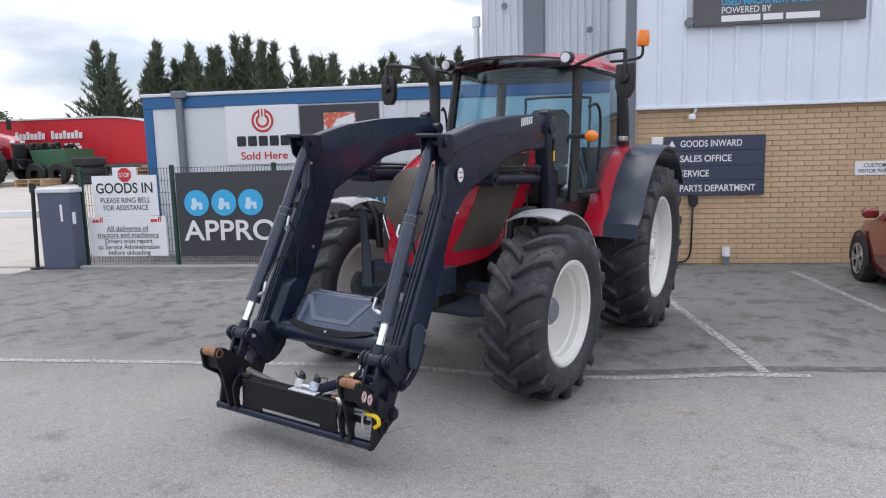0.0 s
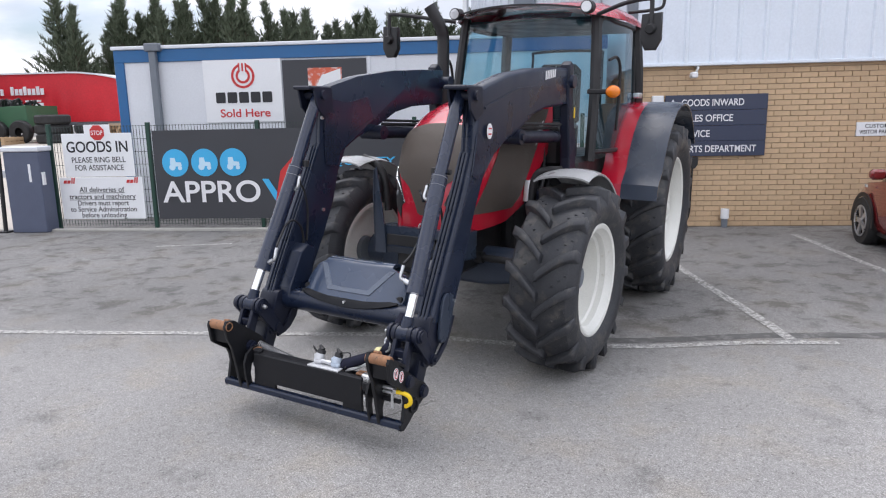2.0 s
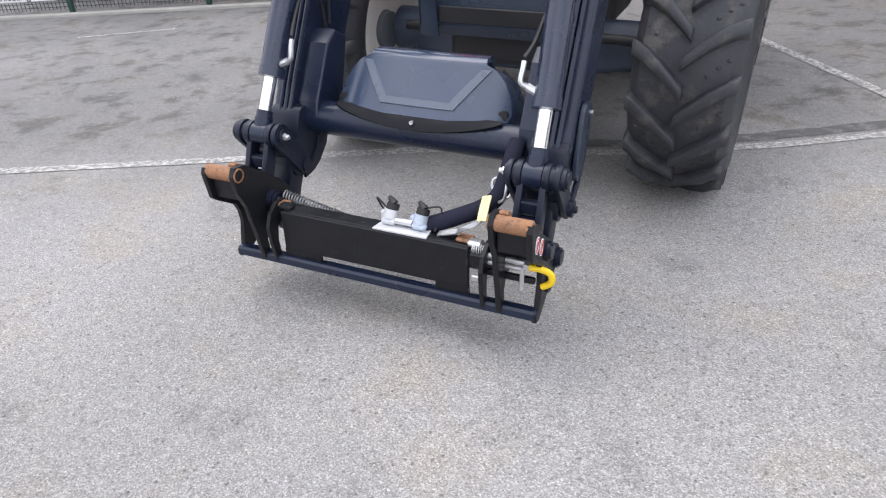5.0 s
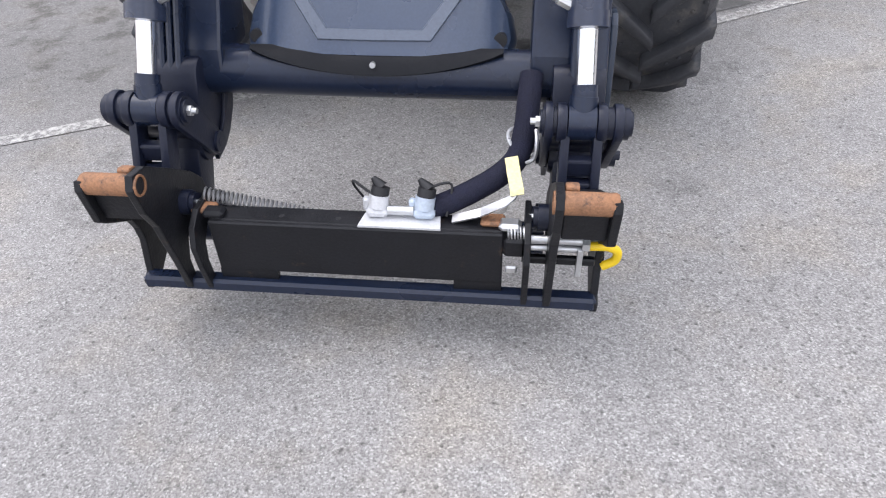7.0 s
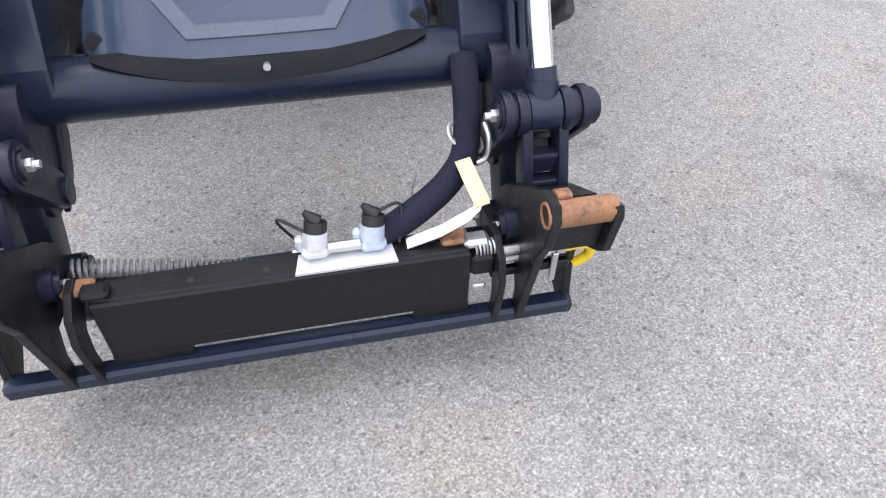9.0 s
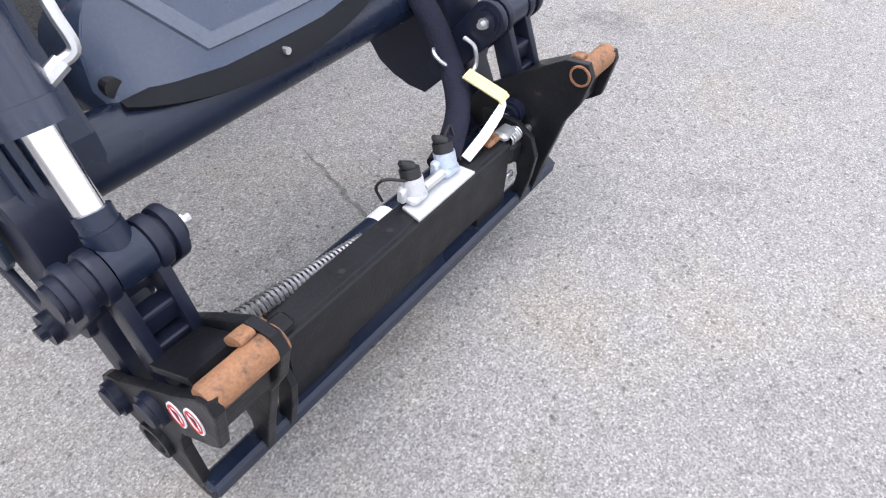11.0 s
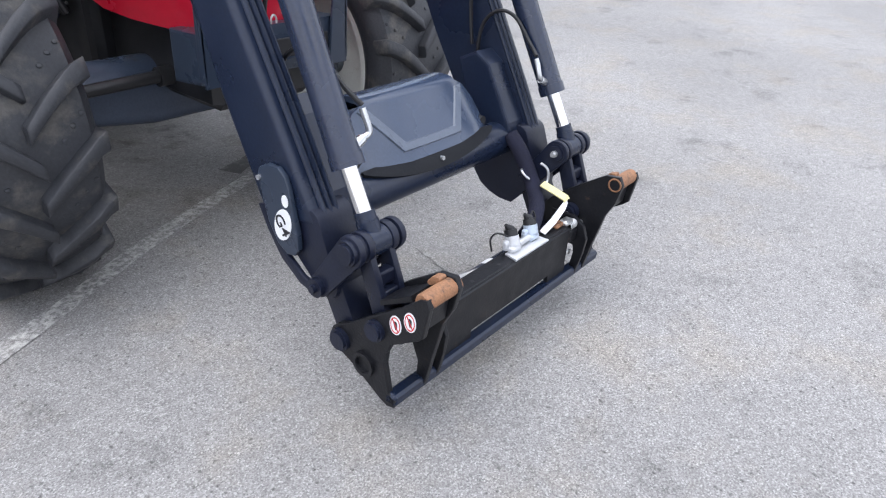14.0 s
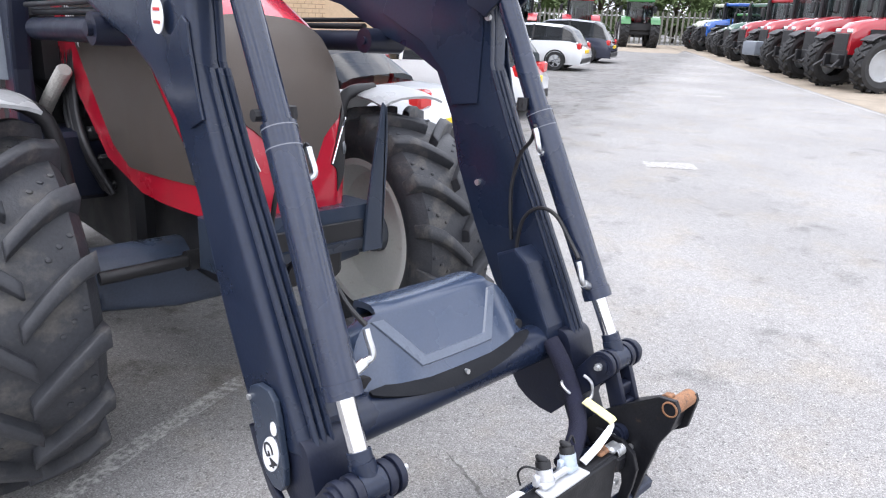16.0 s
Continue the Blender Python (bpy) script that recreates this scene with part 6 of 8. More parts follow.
# shoulders falling back beside the face
for sg in (-1, 1):
    bm = bmesh.new()
    rows = []
    for v in (0.0, 0.12, 0.3, 0.45, 0.6, 0.75, 0.9, 1.0):
        p = c0(sg * (cover_half(v) - 0.004), v)
        rows.append([p, p + Vector((sg * 0.014, 0.02, -0.012)), p + Vector((sg * 0.020, 0.06, -0.03)), p + Vector((sg * 0.022, 0.13, -0.06))])
    grid(bm, rows, 0.006)
    tp("cover_side", bm, M_COVER, cover, smooth=True)
# dark crescent skirt over the cross tube
bm = bmesh.new()
rows = []
for x in np.linspace(-0.335, 0.335, 25):
    reach = 22 + 50 * max(0.0, 1 - (x / 0.335) ** 2) ** 0.8
    rows.append([Vector((x, -1.595 - 0.080 * math.sin(radians(g)), 0.585 + 0.080 * math.cos(radians(g)))) for g in (10, 10 + (reach - 10) * 0.33, 10 + (reach - 10) * 0.66, reach)])
grid(bm, rows, 0.010)
tp("cover_skirt", bm, mat("skirt_rubber", (0.007, 0.008, 0.011), 0.6, vary=0.2, scale=9, spec=0.2), cover, "black curved lower lip", True)

# a broad raised band across the face
M_CHEVRON = mat("cover_ridge", (0.10, 0.12, 0.16), 0.3, vary=0.15, scale=6)
band = [(-0.262, 0.90), (-0.150, 0.16), (0.150, 0.16), (0.262, 0.90)]
inner = [(-0.215, 0.90), (-0.122, 0.31), (0.122, 0.31), (0.215, 0.90)]
for k in range(3):
    bm = bmesh.new()
    rows = []
    for f in np.linspace(0, 1, 9):
        o = [band[k][q] + (band[k + 1][q] - band[k][q]) * f for q in (0, 1)]
        q_ = [inner[k][q] + (inner[k + 1][q] - inner[k][q]) * f for q in (0, 1)]
        rows.append([c0(*o, -0.002), c0(o[0] * 0.9 + q_[0] * 0.1, o[1] * 0.9 + q_[1] * 0.1, 0.006), c0(o[0] * 0.15 + q_[0] * 0.85, o[1] * 0.15 + q_[1] * 0.85, 0.006), c0(*q_, -0.002)])
    grid(bm, rows)
    tp("cover_ridge", bm, M_CHEVRON, cover, "paler raised band", True)
bm = bmesh.new()
rod(bm, (0, -1.640, 0.632), (0, -1.665, 0.636), 0.008, 8)
tp("cover_bolt", bm, M_ZINC, cover)
for sg in (-1, 1):
    bm = bmesh.new()
    rod(bm, c0(sg * 0.325, 0.12) + Vector((0, 0.02, 0)), c0(sg * 0.325, 0.12) + Vector((0, -0.004, 0.002)), 0.018, 12)
    tp("cover_socket", bm, M_BLACK, cover)
bm = bmesh.new()
box(bm, (-0.30, -1.49, 0.60), (0.30, -1.38, 0.79), 0.03)
tp("cover_back", bm, M_BLACK, cover)

# ---- tool carriage ----
bm = bmesh.new()
box(bm, (-0.385, -2.0, 0.205), (0.358, -1.985, 0.364), 0.004)
box(bm, (-0.385, -1.99, 0.350), (0.358, -1.925, 0.366), 0.005)
box(bm, (-0.385, -2.0, 0.16), (-0.23, -1.985, 0.21))
box(bm, (0.235, -2.0, 0.16), (0.358, -1.985, 0.21))
beam = tp("carriage_beam", bm, M_WORNBLACK, label="worn black tool carriage beam")
bm = bmesh.new()
box(bm, (-0.605, -2.02, 0.140), (0.60, -1.975, 0.180), 0.008)
tp("bottom_bar", bm, M_LOADER, beam)
bm = bmesh.new()
rod(bm, (-0.46, -1.884, 0.266), (0.46, -1.884, 0.266), 0.044, 24)
tp("rear_tube", bm, M_LOADER, beam, smooth=True)
for x in (-0.2, -0.055, 0.3):
    bm = bmesh.new()
    rod(bm, (x, -1.965, 0.362), (x, -1.965, 0.3665), 0.007, 10)
    tp("bolt_hole", bm, M_BLACK, beam)
bm = bmesh.new()
grid(bm, [[Vector((x, -1.884 - 0.0455 * math.sin(a), 0.266 + 0.0455 * math.cos(a))) for a in (-0.75, -0.45, -0.15, 0.15, 0.45)] for x in (-0.005, 0.045)])
tp("tube_label", bm, M_WHITE, beam)
for sg in (-1, 1):
    bm = bmesh.new()
    # outer plate with its strut to the bottom bar
    prism(bm, [(-1.752, 0.272), (-1.762, 0.302), (-1.785, 0.322), (-1.83, 0.345), (-1.925, 0.418), (-2.02, 0.486), (-2.088, 0.545), (-2.112, 0.552), (-2.122, 0.53), (-2.105, 0.43), (-2.085, 0.412), (-1.995, 0.352), (-1.978, 0.315), (-1.972, 0.272), (-1.992, 0.178), (-2.018, 0.165), (-2.012, 0.136), (-1.985, 0.128), (-1.955, 0.140), (-1.845, 0.205), (-1.765, 0.238)], sg * 0.585, sg * 0.605, 0.004)
    outer = tp("hook_plate", bm, M_WORNBLACK, beam, "black outer hook plate")
    bm = bmesh.new()
    prism(bm, [(-1.80, 0.29), (-1.815, 0.37), (-1.86, 0.42), (-1.95, 0.488), (-2.05, 0.558), (-2.105, 0.566), (-2.122, 0.535), (-2.105, 0.46), (-2.075, 0.40), (-2.062, 0.34), (-2.045, 0.27), (-2.022, 0.155), (-1.988, 0.155), (-1.992, 0.23), (-1.968, 0.285), (-1.90, 0.275)], sg * 0.464, sg * 0.484, 0.004)
    tp("inner_plate", bm, M_WORNBLACK, beam, "black inner hook plate")
    bm = bmesh.new()
    prism(bm, [(-1.88, 0.385), (-1.98, 0.388), (-2.025, 0.36), (-2.045, 0.31), (-2.038, 0.24), (-2.02, 0.155), (-1.990, 0.155), (-2.0, 0.24), (-1.99, 0.29), (-1.96, 0.32), (-1.89, 0.33)], sg * 0.408, sg * 0.424, 0.003)
    tp("inner_plate", bm, M_WORNBLACK, beam, "black inner hook plate")
    bm = bmesh.new()
    prism(bm, [(-2.095, 0.512), (-2.07, 0.522), (-2.035, 0.435), (-2.05, 0.42), (-2.085, 0.43)], sg * 0.486, sg * 0.584, 0.003)
    prism(bm, [(-2.05, 0.51), (-2.04, 0.525), (-1.93, 0.46), (-1.935, 0.445)], sg * 0.486, sg * 0.584, 0.002)
    tp("hook_web", bm, M_WORNBLACK, beam)
    bm = bmesh.new()
    lathe(bm, [(0.0, sg * 0.485), (0.0195, sg * 0.480), (0.021, sg * 0.460), (0.025, sg * 0.460), (0.0262, sg * 0.463), (0.0262, sg * 0.592), (0.023, sg * 0.598), (0.0, sg * 0.598)], 24, (0, -2.092, 0.533))
    tp("hook_tube", bm, M_RUST, beam, "rusty hook tube", True)
    for y, z, r in ((-1.940, 0.378, 0.033), (-1.80, 0.275, 0.036)):
        bm = bmesh.new()
        rod(bm, (sg * 0.44, y, z), (sg * 0.618, y, z), r, 20)
        rod(bm, (sg * 0.612, y, z), (sg * 0.626, y, z), r * 0.8, 20)
        rod(bm, (sg * 0.428, y, z), (sg * 0.442, y, z), r * 0.8, 20)
        tp("carriage_pin", bm, M_LOADERMATT, beam, smooth=True)
        bm = bmesh.new()
        rod(bm, (sg * 0.416, y, z), (sg * 0.430, y, z), 0.009, 6)
        tp("pin_bolt", bm, M_ZINC, beam)
    bm = bmesh.new()
    lathe(bm, [(0.040, sg * 0.603), (0.040, sg * 0.616), (0.028, sg * 0.616), (0.026, sg * 0.603)], 24, (0, -1.895, 0.235), closed=True)
    tp("ring_boss", bm, M_WORNBLACK, beam, smooth=True)
    # rusty weld lump beside the hook tube
    bm = bmesh.new()
    prism(bm, hull([(-2.058, 0.552, 0.010), (-2.072, 0.558, 0.008), (-2.045, 0.538, 0.008)], 12), sg * 0.486, sg * 0.515, 0.003)
    tp("weld_lump", bm, M_RUST, beam, "rusty weld lump", True)
    for y, zc in ((-2.012, 0.430), (-2.062, 0.463)):
        bm = bmesh.new()
        prism(bm, [(y + 0.021 * math.cos(a), zc + 0.030 * math.sin(a)) for a in [k * math.pi / 10 for k in range(20)]], sg * 0.6055, sg * 0.6075)
        tp("warning_sticker", bm, M_WHITE, beam, "white oval warning sticker with red mark")
        bm = bmesh.new()
        ring = [(y + f * 0.0175 * math.cos(a), zc + f * 0.026 * math.sin(a)) for f, a in [(1, k * math.pi / 10) for k in range(21)] + [(0.86, (20 - k) * math.pi / 10) for k in range(21)]]
        prism(bm, ring, sg * 0.6076, sg * 0.6084)
        prism(bm, [(y - 0.013, zc - 0.017), (y - 0.010, zc - 0.019), (y + 0.013, zc + 0.017), (y + 0.010, zc + 0.019)], sg * 0.6076, sg * 0.6086)
        tp("sticker_mark", bm, M_REDINK, beam)
        bm = bmesh.new()
        prism(bm, hull([(y, zc + 0.006, 0.007), (y - 0.003, zc - 0.010, 0.004)], 10), sg * 0.6076, sg * 0.6080)
        tp("sticker_figure", bm, M_INK, beam)
    bm = bmesh.new()
    box(bm, (sg * 0.345, -1.99, 0.362), (sg * 0.40, -1.95, 0.385), 0.008)
    tp("lock_block", bm, M_ZINC if sg > 0 else M_WORNBLACK, beam)
# locking pin with yellow handle
bm = bmesh.new()
box(bm, (0.358, -2.004, 0.295), (0.412, -1.955, 0.352), 0.008)
tp("pin_housing", bm, M_WORNBLACK, beam)
bm = bmesh.new()
rod(bm, (0.41, -1.985, 0.345), (0.56, -1.985, 0.345), 0.011, 14)
rod(bm, (0.41, -1.988, 0.322), (0.55, -1.988, 0.322), 0.009, 12)
tp("locking_pin", bm, M_ZINC, beam, "zinc locking pin", True)
bm = bmesh.new()
pipe(bm, [(0.366 + 0.0011 * k, -1.982 + 0.016 * math.cos(k * 0.9), 0.360 + 0.016 * math.sin(k * 0.9)) for k in range(43)], 0.0028, 5)
tp("pin_spring", bm, M_ZINC, beam)
bm = bmesh.new()
box(bm, (0.405, -1.995, 0.272), (0.585, -1.975, 0.294), 0.004)
tp("guard_strip", bm, M_WORNBLACK, beam)
bm = bmesh.new()
box(bm, (0.365, -1.999, 0.240), (0.395, -1.99, 0.262), 0.004)
tp("latch_tab", bm, M_ZINC, beam)
bm = bmesh.new()
box(bm, (0.537, -2.004, 0.245), (0.552, -1.998, 0.33), 0.002)
tp("zinc_strap", bm, M_ZINC, beam)
bm = bmesh.new()
rod(bm, (0.548, -1.986, 0.338), (0.566, -1.986, 0.338), 0.019, 6)
tp("lock_nut", bm, M_ZINC, beam)
bm = bmesh.new()
pipe(bm, [(0.560, -1.99, 0.334), (0.605, -1.985, 0.332), (0.634, -1.98, 0.316), (0.635, -1.975, 0.282), (0.606, -1.972, 0.258)], 0.0115, 12)
tp("yellow_handle", bm, M_YELLOW, beam, "yellow coated hook handle", True)
# coil spring
bm = bmesh.new()
turns, n = 30, 30 * 8
a, b = Vector((-0.415, -1.916, 0.388)), Vector((-0.075, -1.910, 0.322))
d = (b - a).normalized()
u = d.orthogonal().normalized()
v = d.cross(u)
rings = []
for k in range(n + 1):
    f = k / n
    rr = 0.0185 - 0.005 * f
    p = a + (b - a) * f + rr * (math.cos(2 * math.pi * turns * f) * u + math.sin(2 * math.pi * turns * f) * v)
    rings.append(p)
prev = None
for k, p in enumerate(rings):
    t_ = (rings[min(k + 1, n)] - rings[max(k - 1, 0)]).normalized()
    s1 = (d - t_ * d.dot(t_)).normalized()
    s2 = t_.cross(s1)
    ring = [bm.verts.new(p + 0.0034 * (math.cos(q) * s1 + math.sin(q) * s2)) for q in (0, 1.571, 3.142, 4.712)]
    if prev:
        for i in range(4):
            bm.faces.new((prev[i], prev[(i + 1) % 4], ring[(i + 1) % 4], ring[i]))
    prev = ring
tp("coil_spring", bm, mat("spring_steel", (0.34, 0.34, 0.35), 0.4, 0.7, vary=0.2, scale=40), beam, "bare steel coil spring", True)
# hydraulic coupler block on the beam
bm = bmesh.new()
prism(bm, [(0.0, -1.998), (0.205, -1.998), (0.20, -1.945), (0.01, -1.945)], 0.366, 0.374, 0.002, 'z')
M_CAST = mat("zinc_cast", (0.62, 0.63, 0.65), 0.45, 0.3, vary=0.12, scale=30, fine=200, bump=0.2)
block = tp("coupler_plate", bm, M_CAST, beam, "pale zinc coupler plate")
for x, body in ((0.045, M_CAST), (0.16, mat("zinc_bluish", (0.48, 0.55, 0.64), 0.4, 0.3, vary=0.15, scale=30))):
    bm = bmesh.new()
    box(bm, (x - 0.028, -1.972, 0.373), (x + 0.028, -1.925, 0.402), 0.01)
    rod(bm, (x, -1.95, 0.395), (x + 0.004, -1.938, 0.425), 0.025, 16)
    box(bm, (x - 0.038, -1.95, 0.38), (x - 0.02, -1.93, 0.418), 0.005)
    tp("coupler_body", bm, body, beam, smooth=True)
    bm = bmesh.new()
    rod(bm, (x + 0.004, -1.938, 0.422), (x + 0.008, -1.928, 0.443), 0.023, 14)
    rod(bm, (x + 0.008, -1.928, 0.441), (x - 0.012, -1.92, 0.464), 0.018, 10, 0.006)
    tp("dust_cap", bm, M_BLACK, beam, "black rubber dust cap", True)
bm = bmesh.new()
rod(bm, (0.07, -1.955, 0.392), (0.135, -1.955, 0.392), 0.012, 12)
tp("coupler_bridge", bm, M_ZINC, beam, smooth=True)
bm = bmesh.new()
pipe(bm, [(0.03, -1.94, 0.428), (-0.015, -1.92, 0.45), (-0.02, -1.90, 0.42), (0.01, -1.89, 0.36)], 0.0035, 6)
tp("cap_cord", bm, M_BLACK, beam)
bm = bmesh.new()
pipe(bm, [(0.17, -1.93, 0.445), (0.225, -1.91, 0.445), (0.215, -1.95, 0.376)], 0.0035, 6)
tp("cap_cord", bm, M_BLACK, beam)
bm = bmesh.new()
pipe(bm, [(0.165, -1.925, 0.375), (0.22, -1.915, 0.395), (0.29, -1.885, 0.420), (0.345, -1.845, 0.438), (0.385, -1.80, 0.465), (0.400, -1.755, 0.520), (0.405, -1.71, 0.575), (0.41, -1.66, 0.62)], 0.030, 14)
tp("feed_hose", bm, mat("fabric_sleeve", (0.016, 0.017, 0.032), 0.8, vary=0.35, scale=30, fine=260, bump=0.6, spec=0.2), beam, "thick hose in a dark navy fabric sleeve", True)
bm = bmesh.new()
q = [Vector((0.392, -1.778, 0.492)) + 0.036 * (math.cos(a) * Vector((0.95, 0.0, -0.3)) + math.sin(a) * Vector((0.25, -0.75, -0.6))) for a in [k * math.pi / 6 for k in range(13)]]
pipe(bm, q, 0.005, 6)
tp("hose_tie", bm, M_ZINC, beam, smooth=True)
def strip(bm, pts, wide, thick):
    """A flat bar bent through the points; wide is its half width at each, as a vector."""
    pts, wide = [Vector(p) for p in pts], [Vector(w) for w in wide]
    rings = []
    for k, (p, w) in enumerate(zip(pts, wide)):
        t_ = (pts[min(k + 1, len(pts) - 1)] - pts[max(k - 1, 0)]).normalized()
        n_ = t_.cross(w).normalized() * thick / 2
        rings.append([bm.verts.new(p + a * w + b * n_) for a, b in ((-1, -1), (1, -1), (1, 1), (-1, 1))])
    for p, q in zip(rings, rings[1:]):
        for i in range(4):
            bm.faces.new((p[i], p[(i + 1) % 4], q[(i + 1) % 4], q[i]))
    bm.faces.new(rings[0])
    bm.faces.new(rings[-1])
    bmesh.ops.recalc_face_normals(bm, faces=bm.faces)


bm = bmesh.new()
strip(bm, [(0.368, -1.850, 0.490), (0.376, -1.90, 0.474), (0.385, -1.945, 0.458), (0.386, -1.953, 0.450)], [(0.016, 0, 0.004)] * 4, 0.005)
lever = tp("release_lever", bm, mat("pale_yellow", (0.72, 0.66, 0.34), 0.5, vary=0.2, scale=30), beam, "pale yellow bent release lever")
bm = bmesh.new()
strip(bm, [(0.386, -1.953, 0.450), (0.36, -1.955, 0.430), (0.30, -1.955, 0.395), (0.23, -1.955, 0.372)], [(0.005, 0.007, 0.007), (0.0, 0.010, 0.006), (0.0, 0.012, 0.004), (0.0, 0.012, 0.003)], 0.005)
tp("lever_foot", bm, M_ZINC, lever, "bare zinc lever foot")
# rusty lugs at the beam's ends
for sg in (-1, 1):
    bm = bmesh.new()
    lx = 0.30 if sg > 0 else 0.375
    box(bm, (sg * lx, -1.975, 0.364), (sg * (lx + 0.06), -1.93, 0.380), 0.006)
    tp("rusty_lug", bm, M_RUST, beam, "rusty welded lug")
bm = bmesh.new()
pipe(bm, [(0.425, -1.80, 0.54), (0.428, -1.83, 0.525), (0.424, -1.84, 0.485), (0.405, -1.84, 0.468)], 0.0055, 8)
tp("hose_strap", bm, M_ZINC, beam)

# ---- cars ----
def car_paint(name, c):
    return mat(name, c, 0.22, vary=0.04, scale=2, fine=40, bump=0.0, coat=0.7, rough_vary=0.05)


M_CARRED = car_paint("car_red", (0.20, 0.013, 0.014))
M_CARWHITE = car_paint("car_white", (0.78, 0.79, 0.80))
# pale colour for the red coupe's rear, whose own paint is not known
M_CARPALE = car_paint("car_pale_tail", (0.66, 0.68, 0.70))
M_CARDARK = car_paint("car_dark", (0.03, 0.035, 0.06))
M_TAIL = mat("tail_lens", (0.55, 0.02, 0.02), 0.15, vary=0.05, bump=0.0, coat=0.5)
M_TYRE = mat("car_tyre", (0.02, 0.02, 0.021), 0.7, vary=0.15)
M_ALLOY = mat("alloy", (0.55, 0.56, 0.58), 0.3, 0.8, vary=0.08)


def car(name, label, paint, x, y, length, width, height, style, roof_paint=None, wheel_r=0.31, group="", turn=0.0, tail_mat=None):
    """A car parked nose to the wall: its rear bumper at y, its middle at x, in the yard's frame."""
    t = tagged(empty(name), label, "car", group)
    L, W, H = length, width / 2, height
    m = YARD @ Matrix.Translation((x, y, gz(x, y))) @ Matrix.Rotation(radians(turn), 4, 'Z')
    # side line from the rear bumper (0) to the nose (1): sill, belt and roof heights
    if style != "estate":
        ys = [0, 0.02, 0.05, 0.10, 0.20, 0.36, 0.55, 0.66, 0.72, 0.80, 0.92, 0.975, 1.0]
        belt = [0.60, 0.72, 0.84, 0.88, 0.89, 0.89, 0.87, 0.84, 0.80, 0.74, 0.66, 0.56, 0.44]
        roof = [0.60, 0.74, 1.05, 0.90 * H, 0.985 * H, H, 0.97 * H, 0.82 * H, 0.83, 0.765, 0.68, 0.57, 0.45]
    else:
        ys = [0, 0.015, 0.04, 0.09, 0.16, 0.36, 0.55, 0.66, 0.74, 0.82, 0.92, 0.98, 1.0]
        belt = [0.58, 0.74, 0.88, 0.93, 0.94, 0.93, 0.92, 0.90, 0.88, 0.85, 0.78, 0.66, 0.50]
        roof = [0.58, 0.80, 0.95, 0.86 * H, 0.96 * H, H, 0.975 * H, 0.84 * H, 0.93, 0.87, 0.79, 0.67, 0.51]
    if style == "coupe":
        ys = [0, 0.015, 0.04, 0.10, 0.20, 0.32, 0.42, 0.52, 0.62, 0.71, 0.83, 0.94, 1.0]
        belt = [0.52, 0.64, 0.75, 0.78, 0.80, 0.82, 0.84, 0.86, 0.85, 0.83, 0.78, 0.68, 0.46]
        roof = [0.52, 0.65, 0.76, 0.79, 0.82, 0.94, 1.19, H, 1.10, 0.88, 0.80, 0.69, 0.47]
    half = [0.86, 0.92, 0.96, 0.98, 1, 1, 1, 1, 0.99, 0.98, 0.95, 0.84, 0.62] if style == "coupe" else [0.86, 0.92, 0.96, 0.98, 1, 1, 1, 1, 0.99, 0.98, 0.93, 0.86, 0.74]
    bm = bmesh.new()
    rows = []
    for f, b, h in zip(ys, belt, half):
        w = W * h
        rows.append([Vector((w * 0.90, f * L, 0.20)), Vector((w * 0.985, f * L, 0.34)), Vector((w, f * L, min(0.62, b))), Vector((w * 0.96, f * L, b))] + [Vector((-p.x, p.y, p.z)) for p in (Vector((w * 0.96, f * L, b)), Vector((w, f * L, min(0.62, b))), Vector((w * 0.985, f * L, 0.34)), Vector((w * 0.90, f * L, 0.20)))])
    cut = 5 if tail_mat else 0
    grid(bm, rows[cut:])
    bm.verts.ensure_lookup_table()
    bm.faces.new(bm.verts[:8])
    bm.faces.new(bm.verts[-8:])
    part("body", bm, paint, t, m=m, smooth=True)
    # the rear sections in a second, paler colour than the body
    if tail_mat:
        bm = bmesh.new()
        grid(bm, rows[:cut + 1])
        bm.verts.ensure_lookup_table()
        bm.faces.new(bm.verts[:8])
        part("boot", bm, tail_mat, t, "pale grey boot and rear wings", m=m, smooth=True)
        bm = bmesh.new()
        box(bm, (-0.02, 0.0, 0.615), (0.42, 0.035, 0.645), 0.008)
        part("boot_grip", bm, M_BLACK, t, m=m)
    bm = bmesh.new()
    box(bm, (-W * 0.9, 0.12 * L, 0.16), (W * 0.9, 0.9 * L, 0.30), 0.02)
    part("underside", bm, M_BLACK, t, m=m)
    idx = [i for i in range(len(ys)) if roof[i] > belt[i] + 0.035]
    # glasshouse and roof skin
    rows = []
    for i in idx:
        k = (roof[i] - belt[i]) / (H - 0.88)
        w0, w1 = W * half[i] * 0.955, W * half[i] * (0.95 - 0.17 * min(k, 1))
        rows.append([Vector((sx * v, ys[i] * L, z)) for sx, v, z in ((1, w0, belt[i] - 0.01), (1, w1, roof[i] - 0.06), (-1, w1, roof[i] - 0.06), (-1, w0, belt[i] - 0.01))])
    for i in (0, 2):
        bm = bmesh.new()
        grid(bm, [[r[i], r[i + 1]] for r in rows])
        part("side_glass", bm, M_DARKGLASS, t, "dark side windows", m=m, smooth=True)
    bm = bmesh.new()
    rr = [[Vector((w, p[1].y, p[1].z + 0.06 * (1 - abs(w / max(p[1].x, 0.01)) ** 6))) for w in np.linspace(p[1].x, p[2].x, 9)] for p in rows]
    top = [r for r in rr if r[4].z > 0.86 * H]
    front = rr[[i for i, r in enumerate(rr) if r[4].z > 0.86 * H][-1]:]
    back = rr[:[i for i, r in enumerate(rr) if r[4].z > 0.86 * H][0] + 1]
